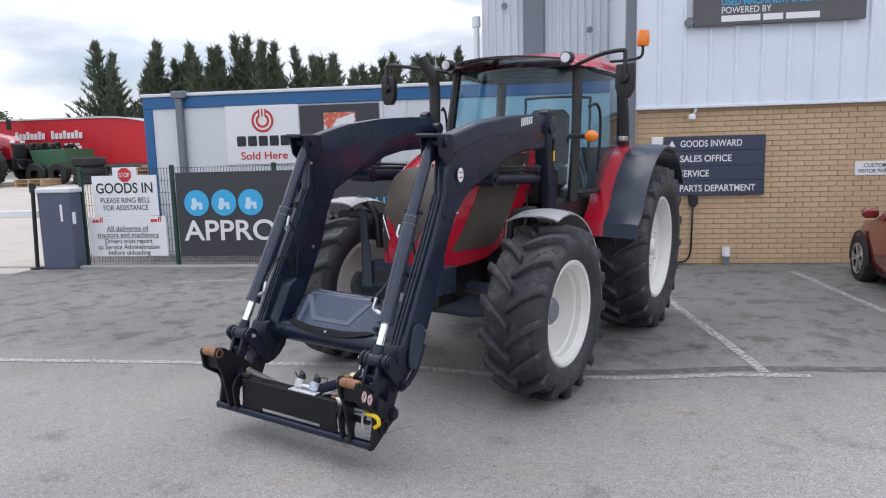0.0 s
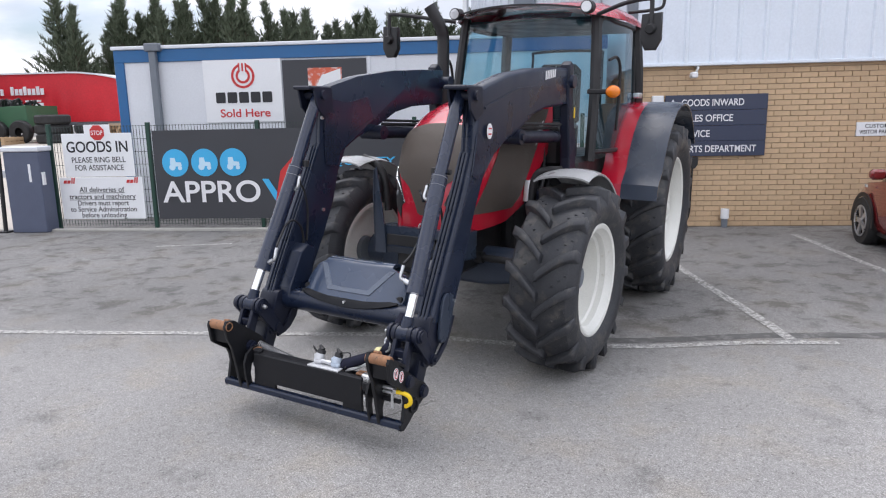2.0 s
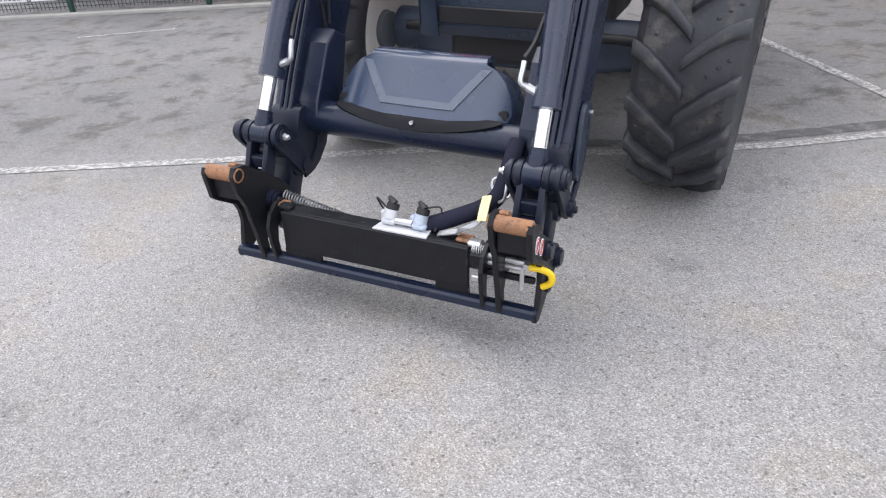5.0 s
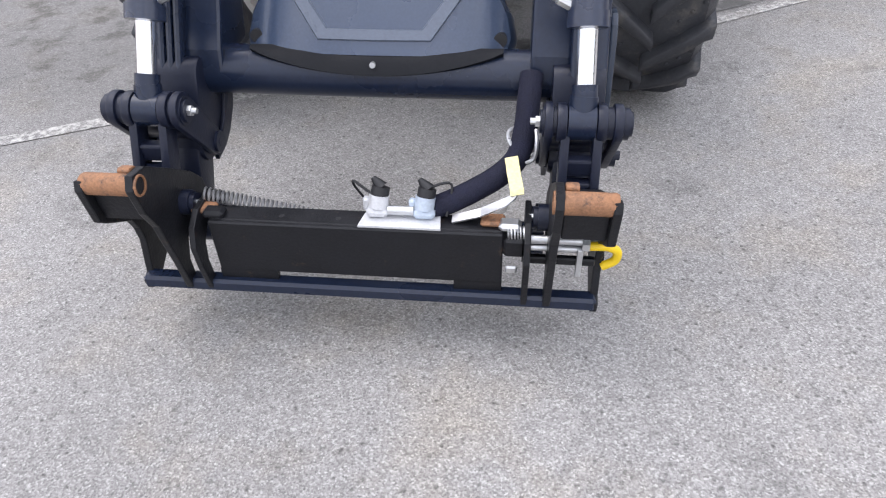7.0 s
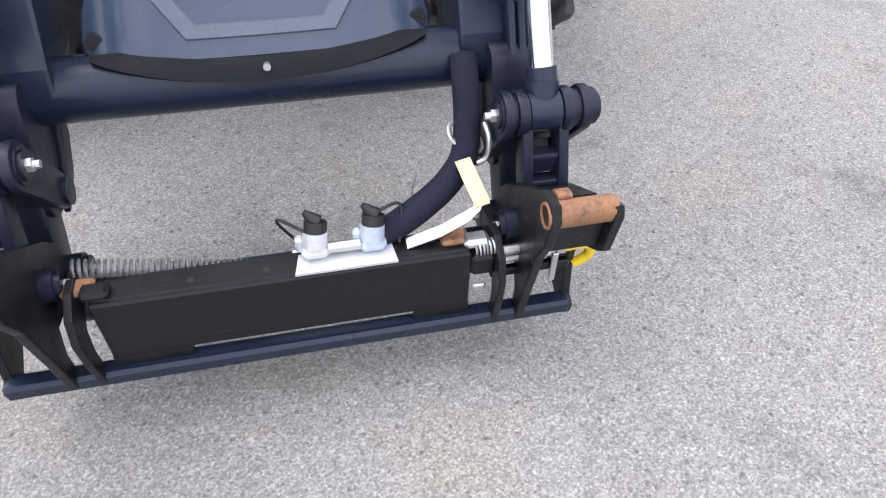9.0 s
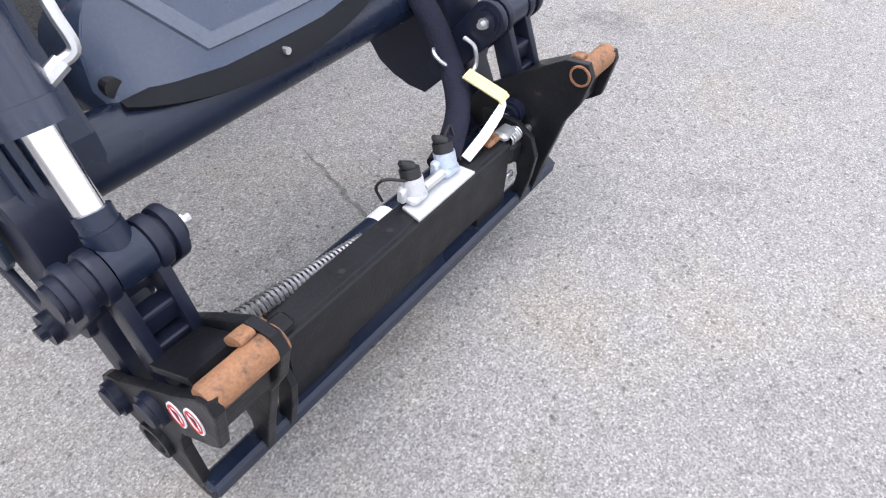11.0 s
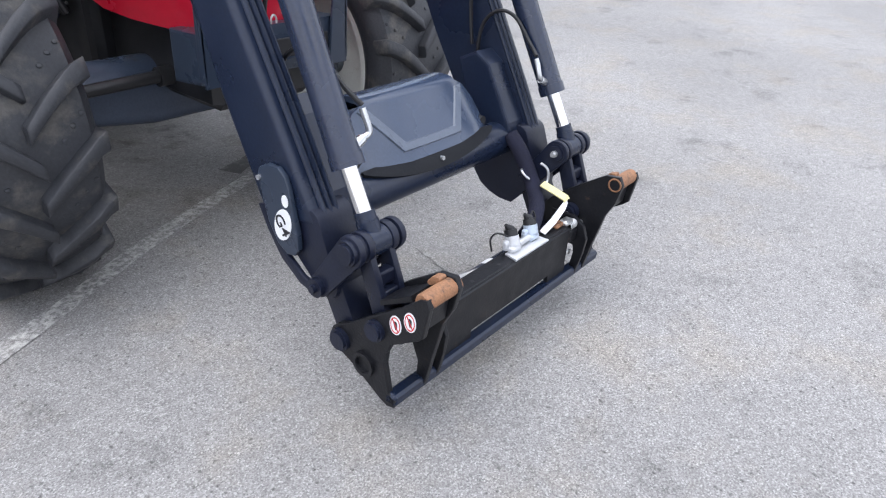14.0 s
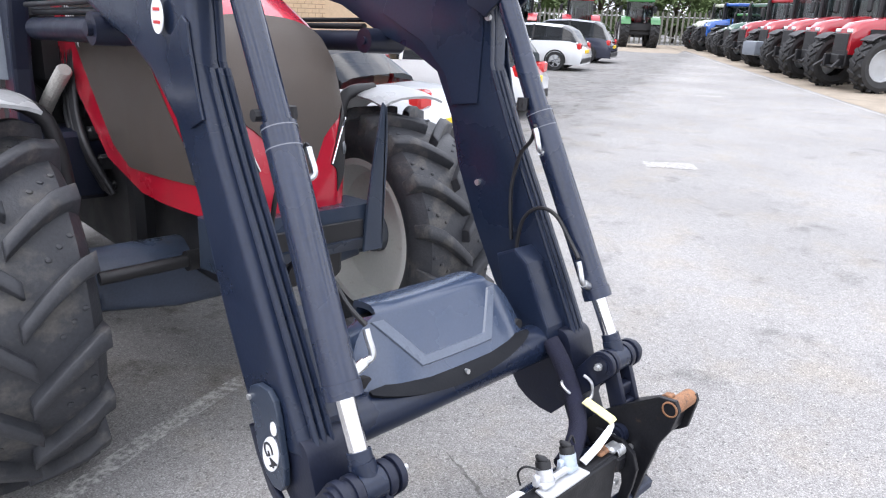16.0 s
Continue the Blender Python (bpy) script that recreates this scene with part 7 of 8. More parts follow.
    grid(bm, top)
    part("roof", bm, roof_paint or paint, t, m=m, smooth=True)
    for rws, nm in ((front, "windscreen"), (back, "rear_window")):
        if len(rws) > 1:
            bm = bmesh.new()
            grid(bm, rws)
            part(nm, bm, M_DARKGLASS, t, m=m, smooth=True)
    for i in (idx[1], idx[len(idx) // 2], idx[-2]):
        for sx in (-1, 1):
            bm = bmesh.new()
            w0, w1 = W * half[i] * 0.957, W * half[i] * (0.953 - 0.17 * min((roof[i] - belt[i]) / (H - 0.88), 1))
            rod(bm, (sx * w0, ys[i] * L, belt[i] - 0.01), (sx * w1, ys[i] * L, roof[i] - 0.05), 0.035, 6)
            part("roof_pillar", bm, paint if i != idx[len(idx) // 2] else M_BLACK, t, m=m)
    # cabin filling, seen dark through the glass
    bm = bmesh.new()
    box(bm, (-W * 0.75, ys[idx[1]] * L + 0.15, 0.7), (W * 0.75, ys[idx[-1]] * L - 0.25, 1.0), 0.05)
    part("seats", bm, M_BLACK, t, m=m)
    for fy in (0.185, 0.80 if style == "coupe" else 0.805):
        for sx in (-1, 1):
            c = (sx * (W - 0.09), fy * L, wheel_r)
            bm = bmesh.new()
            lathe(bm, [(wheel_r * 0.62, -0.10), (wheel_r * 0.93, -0.10), (wheel_r, -0.07), (wheel_r, 0.07), (wheel_r * 0.93, 0.10), (wheel_r * 0.62, 0.10)], 28, c)
            tyre = part("wheel", bm, M_TYRE, t, m=m, smooth=True)
            bm = bmesh.new()
            lathe(bm, [(wheel_r * 0.64, sx * 0.10), (wheel_r * 0.60, sx * 0.102), (wheel_r * 0.57, sx * 0.05), (0.0, sx * 0.02)], 28, c)
            part("rim_barrel", bm, M_BLACK, tyre, m=m)
            bm = bmesh.new()
            lathe(bm, [(wheel_r * 0.64, sx * 0.095), (wheel_r * 0.635, sx * 0.108), (wheel_r * 0.585, sx * 0.108), (wheel_r * 0.58, sx * 0.095)], 28, c)
            for k in range(5):
                for dv in (-0.13, 0.13):
                    a = k * 2 * math.pi / 5 + dv
                    box(bm, (-0.012, wheel_r * 0.08, -0.016), (0.012, wheel_r * 0.6, 0.016), m=Matrix.Translation((c[0] + sx * 0.09, c[1], c[2])) @ Matrix.Rotation(a, 4, 'X'))
            lathe(bm, [(wheel_r * 0.14, sx * 0.08), (wheel_r * 0.14, sx * 0.108), (0, sx * 0.11)], 12, c)
            part("alloy_rim", bm, M_ALLOY, tyre, m=m)
            bm = bmesh.new()
            grid(bm, [[Vector((sx * (W + 0.004), fy * L + r * math.cos(a), wheel_r + r * math.sin(a))) for r in (wheel_r * 1.0, wheel_r * 1.16)] for a in np.linspace(-0.15, math.pi + 0.15, 15)], 0.012)
            part("arch_trim", bm, M_BLACK, t, m=m)
    for sx in (-1, 1):
        bm = bmesh.new()
        box(bm, (sx * W * 0.60, 0.012 * L, 0.68), (sx * W * 0.93, 0.06 * L, 0.88), 0.03)
        part("tail_lamp", bm, M_TAIL, t, "red tail lamp", m=m, smooth=True)
        bm = bmesh.new()
        bmesh.ops.create_uvsphere(bm, u_segments=14, v_segments=8, radius=0.10, matrix=Matrix.Translation((sx * W * 0.66, 0.955 * L, 0.55)) @ Matrix.Diagonal((1, 0.75, 0.8, 1)))
        part("head_lamp", bm, M_LENS, t, m=m, smooth=True)
        bm = bmesh.new()
        box(bm, (sx * (W - 0.01), 0.62 * L, 0.88), (sx * (W + 0.16), 0.65 * L, 1.0), 0.03)
        part("door_mirror", bm, paint, t, m=m, smooth=True)
        bm = bmesh.new()
        box(bm, (sx * (W + 0.003), 0.765 * L, 0.74), (sx * (W + 0.012), 0.79 * L, 0.775), 0.004)
        part("side_repeater", bm, M_LENS, t, m=m)
    bm = bmesh.new()
    box(bm, (-W * 0.85, -0.015, 0.25), (W * 0.85, 0.05, 0.42), 0.02)
    part("rear_bumper_strip", bm, M_BLACK, t, m=m)
    bm = bmesh.new()
    pz = 0.43 if style == "coupe" else 0.56
    box(bm, (-0.26, -0.018, pz), (0.26, 0.02, pz + 0.11), 0.004)
    part("plate_bar", bm, M_YELLOW, t, m=m)
    return t


car("coupe_car", "low dark red coupe with its rear coloured pale, facing the wall", M_CARRED, 5.24, 0.84, 3.50, 1.68, 1.20, "coupe", M_BLACK, turn=-7, tail_mat=M_CARPALE)
car("hatchback", "white hatchback parked nose to the wall", M_CARWHITE, 9.55, 1.05, 4.1, 1.76, 1.46, "hatch")
car("estate_car", "white estate car parked at the yard edge", M_CARWHITE, 21.1, 2.55, 4.6, 1.82, 1.47, "estate")
car("estate_car", "dark blue estate car parked beside a white one", M_CARDARK, 26.2, 2.5, 4.7, 1.9, 1.62, "estate")
car("hatchback", "silver hatchback parked in the row", mat("car_silver", (0.5, 0.52, 0.54), 0.3, 0.4, coat=0.5), 17.2, 3.6, 4.1, 1.75, 1.45, "hatch")


# ---- other tractors in the yard ----
M_YARDGLASS = glass("yard_cab_glass", (0.62, 0.70, 0.72), 0.62)
M_TRED = car_paint("yard_red", (0.31, 0.010, 0.018))
M_TBLUE = car_paint("yard_blue", (0.02, 0.09, 0.35))
M_TGREEN = car_paint("yard_green", (0.03, 0.16, 0.04))
M_TDGREEN = car_paint("yard_dark_green", (0.03, 0.09, 0.06))
M_TPALE = car_paint("yard_pale", (0.45, 0.48, 0.38))


def yard_tractor(label, paint, x, y, heading, rim, scale=1.0, group="row of tractors", near=True):
    """A parked tractor of simpler make; heading: degrees its nose turns from the yard's x axis."""
    t = tagged(empty("parked_tractor"), label, "tractor", group)
    m = YARD @ Matrix.Translation((x, y, gz(x, y))) @ Matrix.Rotation(radians(heading), 4, 'Z') @ Matrix.Scale(scale, 4)
    bm = bmesh.new()
    rows = []
    for px, w, zb, zt in ((1.72, 0.26, 1.02, 1.30), (1.68, 0.34, 0.95, 1.62), (1.45, 0.40, 0.95, 1.80), (0.8, 0.44, 1.0, 1.93), (0.0, 0.47, 1.15, 2.02)):
        rows.append([Vector((px, s * w * k, zb + (zt - zb) * h)) for s, k, h in ((1, 0.95, 0), (1, 1.0, 0.4), (1, 0.93, 0.8), (1, 0.6, 0.97), (-1, 0.0, 1.0), (-1, 0.6, 0.97), (-1, 0.93, 0.8), (-1, 1.0, 0.4), (-1, 0.95, 0))])
    grid(bm, rows)
    bm.verts.ensure_lookup_table()
    bm.faces.new(bm.verts[:9])
    hood = part("bonnet", bm, paint, t, m=m, smooth=True)
    bm = bmesh.new()
    box(bm, (1.70, -0.27, 1.0), (1.745, 0.27, 1.5), 0.02)
    for k in range(3):
        box(bm, (1.745, -0.25, 1.08 + 0.13 * k), (1.755, 0.25, 1.10 + 0.13 * k))
    part("grille", bm, M_BLACK, hood, m=m)
    for s in (-1, 1):
        bm = bmesh.new()
        box(bm, (1.66, s * 0.12, 1.52), (1.72, s * 0.31, 1.62), 0.02)
        part("head_lamp", bm, M_LENS, hood, m=m)
        bm = bmesh.new()
        box(bm, (0.25, s * 0.445, 1.3), (1.25, s * 0.462, 1.62), 0.02)
        part("side_vent", bm, M_BLACK, hood, m=m)
    bm = bmesh.new()
    box(bm, (-1.2, -0.3, 0.6), (1.75, 0.3, 1.1), 0.05)
    box(bm, (1.1, -0.85, 0.62), (1.35, 0.85, 0.82), 0.04)
    box(bm, (-1.35, -0.85, 0.75), (-1.05, 0.85, 1.05), 0.04)
    part("chassis", bm, M_BLACK, t, m=m)
    bm = bmesh.new()
    if "weight" not in label:
        box(bm, (1.74, -0.30, 0.60), (1.95, -0.22, 0.95), 0.02)
        box(bm, (1.74, 0.22, 0.60), (1.95, 0.30, 0.95), 0.02)
        rod(bm, (1.85, -0.42, 0.62), (1.85, 0.42, 0.62), 0.04)
        rod(bm, (1.90, -0.30, 0.80), (2.15, -0.36, 0.60), 0.035)
        rod(bm, (1.90, 0.30, 0.80), (2.15, 0.36, 0.60), 0.035)
        part("front_linkage", bm, M_BLACK, t, m=m)
        bm = bmesh.new()
        box(bm, (1.72, -0.2, 0.7), (1.80, 0.2, 0.95), 0.02)
        part("linkage_plate", bm, M_BLACK, t, m=m)
    else:
        box(bm, (1.75, -0.45, 0.50), (2.30, 0.45, 1.05), 0.1, 2)
        part("front_weight", bm, M_STEELGREY, t, "grey front weight block", m=m, smooth=True)
    # cab
    bm = bmesh.new()
    box(bm, (-1.55, -0.8, 2.72), (0.15, 0.8, 2.92), 0.08, 2)
    part("cab_roof", bm, paint, t, m=m, smooth=True)
    for px, py, qx in ((0.05, 0.62, 0.05), (0.05, -0.62, 0.05), (-0.75, 0.78, -0.75), (-0.75, -0.78, -0.75), (-1.5, 0.7, -1.4), (-1.5, -0.7, -1.4)):
        bm = bmesh.new()
        rod(bm, (px, py, 1.3), (qx, py * 0.97, 2.74), 0.045, 8)
        part("cab_pillar", bm, M_BLACK, t, m=m)
    bm = bmesh.new()
    box(bm, (-1.5, -0.74, 1.45), (0.02, 0.74, 2.72))
    pane = part("cab_glass", bm, M_YARDGLASS, t, m=m)
    pane.visible_shadow = False
    bm = bmesh.new()
    box(bm, (-1.5, -0.76, 1.0), (0.1, 0.76, 1.5), 0.06)
    box(bm, (-1.1, -0.25, 1.5), (-0.65, 0.25, 2.3), 0.06)
    part("cab_base", bm, M_BLACK, t, m=m)
    bm = bmesh.new()
    pipe(bm, [(0.2, -0.58, 1.7), (0.2, -0.58, 2.4), (0.2, -0.6, 2.8), (0.1, -0.62, 2.95)], 0.07, 10)
    part("exhaust", bm, M_BLACK, t, m=m, smooth=True)
    for s in (-1, 1):
        bm = bmesh.new()
        box(bm, (0.12, s * 1.0, 2.1), (0.2, s * 1.2, 2.5), 0.03)
        rod(bm, (0.1, s * 0.7, 2.6), (0.16, s * 1.1, 2.5), 0.02, 6)
        part("mirror", bm, M_BLACK, t, m=m)
        bm = bmesh.new()
        rowsg = [[Vector((-1.2 + 0.98 * math.cos(a), s * v, 0.92 + 0.98 * math.sin(a))) for v in (0.62, 0.95, 1.2)] for a in np.linspace(0.4, 2.6, 12)]
        grid(bm, rowsg, 0.04)
        part("rear_mudguard", bm, paint, t, m=m, smooth=True)
        bm = bmesh.new()
        rowsg = [[Vector((1.22 + 0.80 * math.cos(a), s * v, 0.72 + 0.80 * math.sin(a))) for v in (0.68, 0.9, 1.15)] for a in np.linspace(0.9, 2.8, 10)]
        grid(bm, rowsg, 0.02)
        part("front_mudguard", bm, M_BLACK, t, m=m, smooth=True)
        for px, R, w, lugs in ((1.22, 0.72, 0.5, 16), (-1.2, 0.92, 0.6, 18)):
            bm = bmesh.new()
            lathe(bm, [(R * 0.58, -w / 2 * 0.8), (R * 0.8, -w / 2), (R * 0.93, -w / 2 * 0.9), (R * 0.95, 0), (R * 0.93, w / 2 * 0.9), (R * 0.8, w / 2), (R * 0.58, w / 2 * 0.8)], 32)
            turns_ = [Matrix.Rotation(2 * math.pi * (k + (0.5 if sd > 0 else 0)) / lugs, 4, 'X') @ Matrix.Diagonal((sd, 1, 1, 1)) @ Matrix.Rotation(radians(35), 4, 'Z') for k in range(lugs) for sd in (-1, 1)]
            if not near:
                for tm in turns_:
                    box(bm, (-0.02, -0.05, R * 0.9), (w / 2 * 1.02, 0.05, R), m=tm)
            w_m = m @ Matrix.Translation((px, s * 0.93, R)) @ Matrix.Rotation(radians(90), 4, 'Z')
            tyre = part("wheel", bm, M_TYRE, t, m=w_m)
            if near:
                bm = bmesh.new()
                box(bm, (-0.02, -0.05, R * 0.9), (w / 2 * 1.02, 0.05, R), 0.012, 1)
                lug = bpy.data.meshes.new("tread_bar")
                bm.to_mesh(lug)
                bm.free()
                lug.materials.append(M_TYRE)
                for tm in turns_:
                    bar = new("tread_bar", lug)
                    bar.parent = tyre
                    bar.matrix_basis = w_m @ tm
            bm = bmesh.new()
            o = s * 1.0
            lathe(bm, [(R * 0.60, o * w / 2 * 0.8), (R * 0.57, o * w / 2 * 0.85), (R * 0.52, o * w / 2 * 0.4), (R * 0.25, o * w / 2 * 0.3), (0, o * w / 2 * 0.5)], 28)
            part("rim", bm, rim, tyre, m=w_m, smooth=True)
    return t


M_RIMRED = mat("rim_red", (0.5, 0.03, 0.02), 0.4)
M_RIMGREY = mat("rim_grey", (0.4, 0.41, 0.42), 0.4)
kx, ky = math.cos(radians(12.1)), math.sin(radians(12.1))
for i, (s, paint, label, rim, sc) in enumerate((
        (6.0, M_TRED, "red tractor with grey rims parked in a row on gravel", M_RIMGREY, 1.0), (8.7, M_TRED, "red tractor with open front linkage parked in a row", M_RIMGREY, 1.0),
        (11.2, M_TRED, "red tractor with dark grille parked in a row", M_RIMGREY, 1.0), (14.6, M_TRED, "red tractor with a grey front weight in a row", M_RIMGREY, 0.98),
        (18.6, M_TRED, "red tractor parked in a row on gravel", M_RIMGREY, 0.95), (22.4, M_TDGREEN, "dark green tractor parked beside red ones", M_RIMGREY, 0.9),
        (26.0, M_TGREEN, "small bright green tractor parked in the row", M_RIMGREY, 0.75), (28.8, M_TBLUE, "blue tractor parked in the row", M_RIMGREY, 0.95),
        (32.4, M_TPALE, "pale tractor with red rims at the end of the row", M_RIMRED, 0.95))):
    yard_tractor(label, paint, 13.7 + s * kx + 1.25, -5.0 + s * ky - 2.35, 122, rim, sc, near=True)
yard_tractor("red tractor seen from behind at the far end", M_TRED, 45.0, 8.2, 20, M_RIMRED, 1.0, "far tractors")
yard_tractor("red tractor parked at the far end of the yard", M_TRED, 43.5, 11.6, 10, M_RIMGREY, 1.0, "far tractors")
yard_tractor("green tractor with tall wheels at the far end", M_TGREEN, 45.5, 4.4, 15, M_RIMGREY, 1.0, "far tractors")
yard_tractor("red tractor parked beyond the gateway", M_TRED, -19.7, 17.4, -8, M_RIMGREY, 1.0, "tractors beyond the gateway")

# gravel verge under the row
M_GRAVEL = mat("gravel", (0.29, 0.245, 0.19), 0.95, vary=0.35, scale=1.5, fine=60, bump=0.6, second=(0.22, 0.19, 0.15), second_at=0.56)
bm = bmesh.new()
grid(bm, [[Vector((13.0 + 38 * u, -5.22 + 8.0 * u - d - 0.04 * noise.noise((u * 90, 0, 0)), 0.003)) for u in np.linspace(0, 1, 60)] for d in (0.06, 3, 14)])
tagged(part("gravel_verge", bm, M_GRAVEL, m=YARD), "brown gravel verge beside the tarmac", "gravel", kind="structure")
bm = bmesh.new()
grid(bm, [[Vector((x + 1.2 * noise.noise((y * 0.4, 5, x * 0.01)) * (1 if x < 40 else 0), y, 0.004)) for y in np.linspace(1.0, 16.0, 24)] for x in (37.5, 42.0, 50.9)])
tagged(part("gravel_verge", bm, M_GRAVEL, m=YARD), "brown gravel at the far end of the yard", "gravel", kind="structure")

# palisade fence at the far end
M_PALE = mat("weathered_steel", (0.15, 0.15, 0.13), 0.6, vary=0.2)
pal = tagged(empty("palisade_fence"), "grey steel palisade fence at the far end", "fence")
for k in range(48):
    yy = -1.0 + k * 0.36
    bm = bmesh.new()
    prism(bm, [(yy, 0.05), (yy + 0.14, 0.05), (yy + 0.14, 2.2), (yy + 0.07, 2.35), (yy, 2.2)], 51.0, 51.04)
    part("pale", bm, M_PALE, pal, m=YARD)
for z in (0.5, 1.9):
    bm = bmesh.new()
    box(bm, (51.04, -1.0, z), (51.09, 16.2, z + 0.06))
    part("rail", bm, M_ZINC, pal, m=YARD)


# ---- trees ----
def leaf_mat(name, c):
    m = mat(name, c, 0.7, vary=0.35, scale=0.7, fine=9, bump=0.0)
    return m


M_CONIFER = leaf_mat("conifer_needles", (0.085, 0.108, 0.066))
M_LEAF = leaf_mat("broad_leaves", (0.10, 0.145, 0.05))
M_BARK = mat("bark", (0.09, 0.07, 0.05), 0.9, vary=0.3, scale=3, fine=30, bump=0.4)


def conifer(seed, h, spread):
    """A ragged conifer: trunk, limbs sweeping upwards to pointed tips, sprays of small needles."""
    r = random.Random(seed)
    tb, verts, faces = bmesh.new(), [], []
    rod(tb, (0, 0, 0), (0, 0, h), 0.16, 8, 0.012)

    def spray(p, d, ln, wd):
        side = d.cross(Vector((r.gauss(0, 1), r.gauss(0, 1), r.gauss(0, 1)))).normalized() * wd
        k = len(verts)
        verts.extend((p - d * ln * 0.3 - side * 0.5, p - d * ln * 0.3 + side * 0.5, p + d * ln * 0.35 + side * 0.5, p + d * ln, p + d * ln * 0.35 - side * 0.5))
        faces.append((k, k + 1, k + 2, k + 3, k + 4))
    z = h * 0.05
    while z < h * 0.99:
        f = z / h
        reach = spread * ((1 - f) ** 1.05 * r.uniform(0.35, 1.1) + 0.03)
        a = r.uniform(0, 6.283)
        rise = r.uniform(0.35, 0.95) * reach
        base = Vector((0, 0, z))
        tip = Vector((math.cos(a) * reach, math.sin(a) * reach, min(z + rise, h * 1.02)))
        mid = base.lerp(tip, 0.55) - Vector((0, 0, rise * 0.12))
        rod(tb, base, mid, 0.03, 4, 0.014)
        rod(tb, mid, tip, 0.014, 4, 0.004)
        along = (tip - base).normalized()
        for k in range(int(8 + reach * 24)):
            u = r.uniform(0.12, 1.0)
            p = (base.lerp(mid, u / 0.55) if u < 0.55 else mid.lerp(tip, (u - 0.55) / 0.45)) + Vector((r.gauss(0, 0.10), r.gauss(0, 0.10), r.gauss(0, 0.07))) * (1.15 - u)
            d = (along * 0.5 + Vector((r.gauss(0, 0.42), r.gauss(0, 0.42), r.uniform(0.15, 0.95)))).normalized()
            spray(p, d, r.uniform(0.16, 0.44), r.uniform(0.03, 0.065))
        z += h * r.uniform(0.004, 0.009)
    for k in range(14):
        spray(Vector((r.gauss(0, 0.03), r.gauss(0, 0.03), h * r.uniform(0.94, 1.0))), Vector((r.gauss(0, 0.2), r.gauss(0, 0.2), 1)).normalized(), 0.3, 0.04)
    me = bpy.data.meshes.new("crown")
    me.from_pydata(verts, [], faces)
    cb = bmesh.new()
    cb.from_mesh(me)
    bpy.data.meshes.remove(me)
    return tb, cb


def broadleaf(seed, h, spread):
    """A round-headed tree: forked limbs, and leaves in loose clumps with gaps."""
    r = random.Random(seed)
    tb, cb = bmesh.new(), bmesh.new()
    rod(tb, (0, 0, 0), (0, 0, h * 0.45), 0.2, 8, 0.14)
    for k in range(34):
        a, up = r.uniform(0, 6.283), r.uniform(0.16, 1.0)
        tip = Vector((math.cos(a) * spread * math.sin(up * 2.6 + 0.3) * r.uniform(0.5, 1.1), math.sin(a) * spread * math.sin(up * 2.6 + 0.3) * r.uniform(0.5, 1.1), h * up))
        rod(tb, (0, 0, min(h * r.uniform(0.15, 0.45), tip.z)), tip, 0.06, 5, 0.015)
        for q in range(300):
            p = tip + Vector((r.gauss(0, 0.5), r.gauss(0, 0.5), r.gauss(0, 0.38)))
            d = Vector((r.gauss(0, 1), r.gauss(0, 1), r.gauss(0, 0.6))).normalized()
            s = d.orthogonal().normalized()
            ln = r.uniform(0.10, 0.24)
            cb.faces.new([cb.verts.new(p - d * ln), cb.verts.new(p + s * ln * 0.6), cb.verts.new(p + d * ln), cb.verts.new(p - s * ln * 0.6)])
    return tb, cb


def plant(kind, seed, h, spread, x, y, label, leaf, group):
    t = tagged(empty("conifer_tree" if kind is conifer else "broadleaf_tree"), label, "tree", group)
    tb, cb = kind(seed, h, spread)
    part("trunk", tb, M_BARK, t)
    part("crown", cb, leaf, t)
    t.matrix_basis = YARD @ Matrix.Translation((x, y, gz(x, y)))
    return t


first = [plant(conifer, 11 + k, (7.9, 7.2, 7.4)[k], (3.0, 2.7, 2.4)[k], (-25.3, -18.0, -15.0)[k], 33.0, "tall dark green conifer with ragged top", M_CONIFER, "conifers behind the cabin") for k in range(3)]
rnd = random.Random(3)
for k in range(38):
    x = -24.4 + k * 0.60 + rnd.uniform(-0.25, 0.25)
    z = lerp([-24, -21, -19.5, -17, -15.5, -13.5, -12.6, -11, -9.5, -8, -6.5, -5, -2], [7.3, 7.6, 7.2, 7.7, 7.2, 7.1, 6.2, 6.6, 6.9, 6.9, 7.2, 6.6, 6.6], x) + rnd.uniform(-0.75, 0.55)
    sc = z / (7.2, 7.4)[k % 2]
    copy_thing(first[1 + k % 2], YARD @ Matrix.Translation((x, 33 + rnd.uniform(-1, 2.5), gz(x, 33))) @ Matrix.Rotation(rnd.uniform(0, 6.28), 4, 'Z') @ Matrix.Diagonal((sc * 0.95, sc * 0.95, sc, 1)))
for k in range(24):
    copy_thing(first[1 + k % 2], YARD @ Matrix.Translation((-24 + k * 0.95, 36.5 + rnd.uniform(-1, 2), gz(-20, 38))) @ Matrix.Rotation(rnd.uniform(0, 6.28), 4, 'Z') @ Matrix.Diagonal((1.1, 1.1, rnd.uniform(0.78, 0.98), 1)))
bl = plant(broadleaf, 5, 7.0, 3.0, 57.0, 9.0, "green broadleaf tree behind the yard", M_LEAF, "trees at the far end")
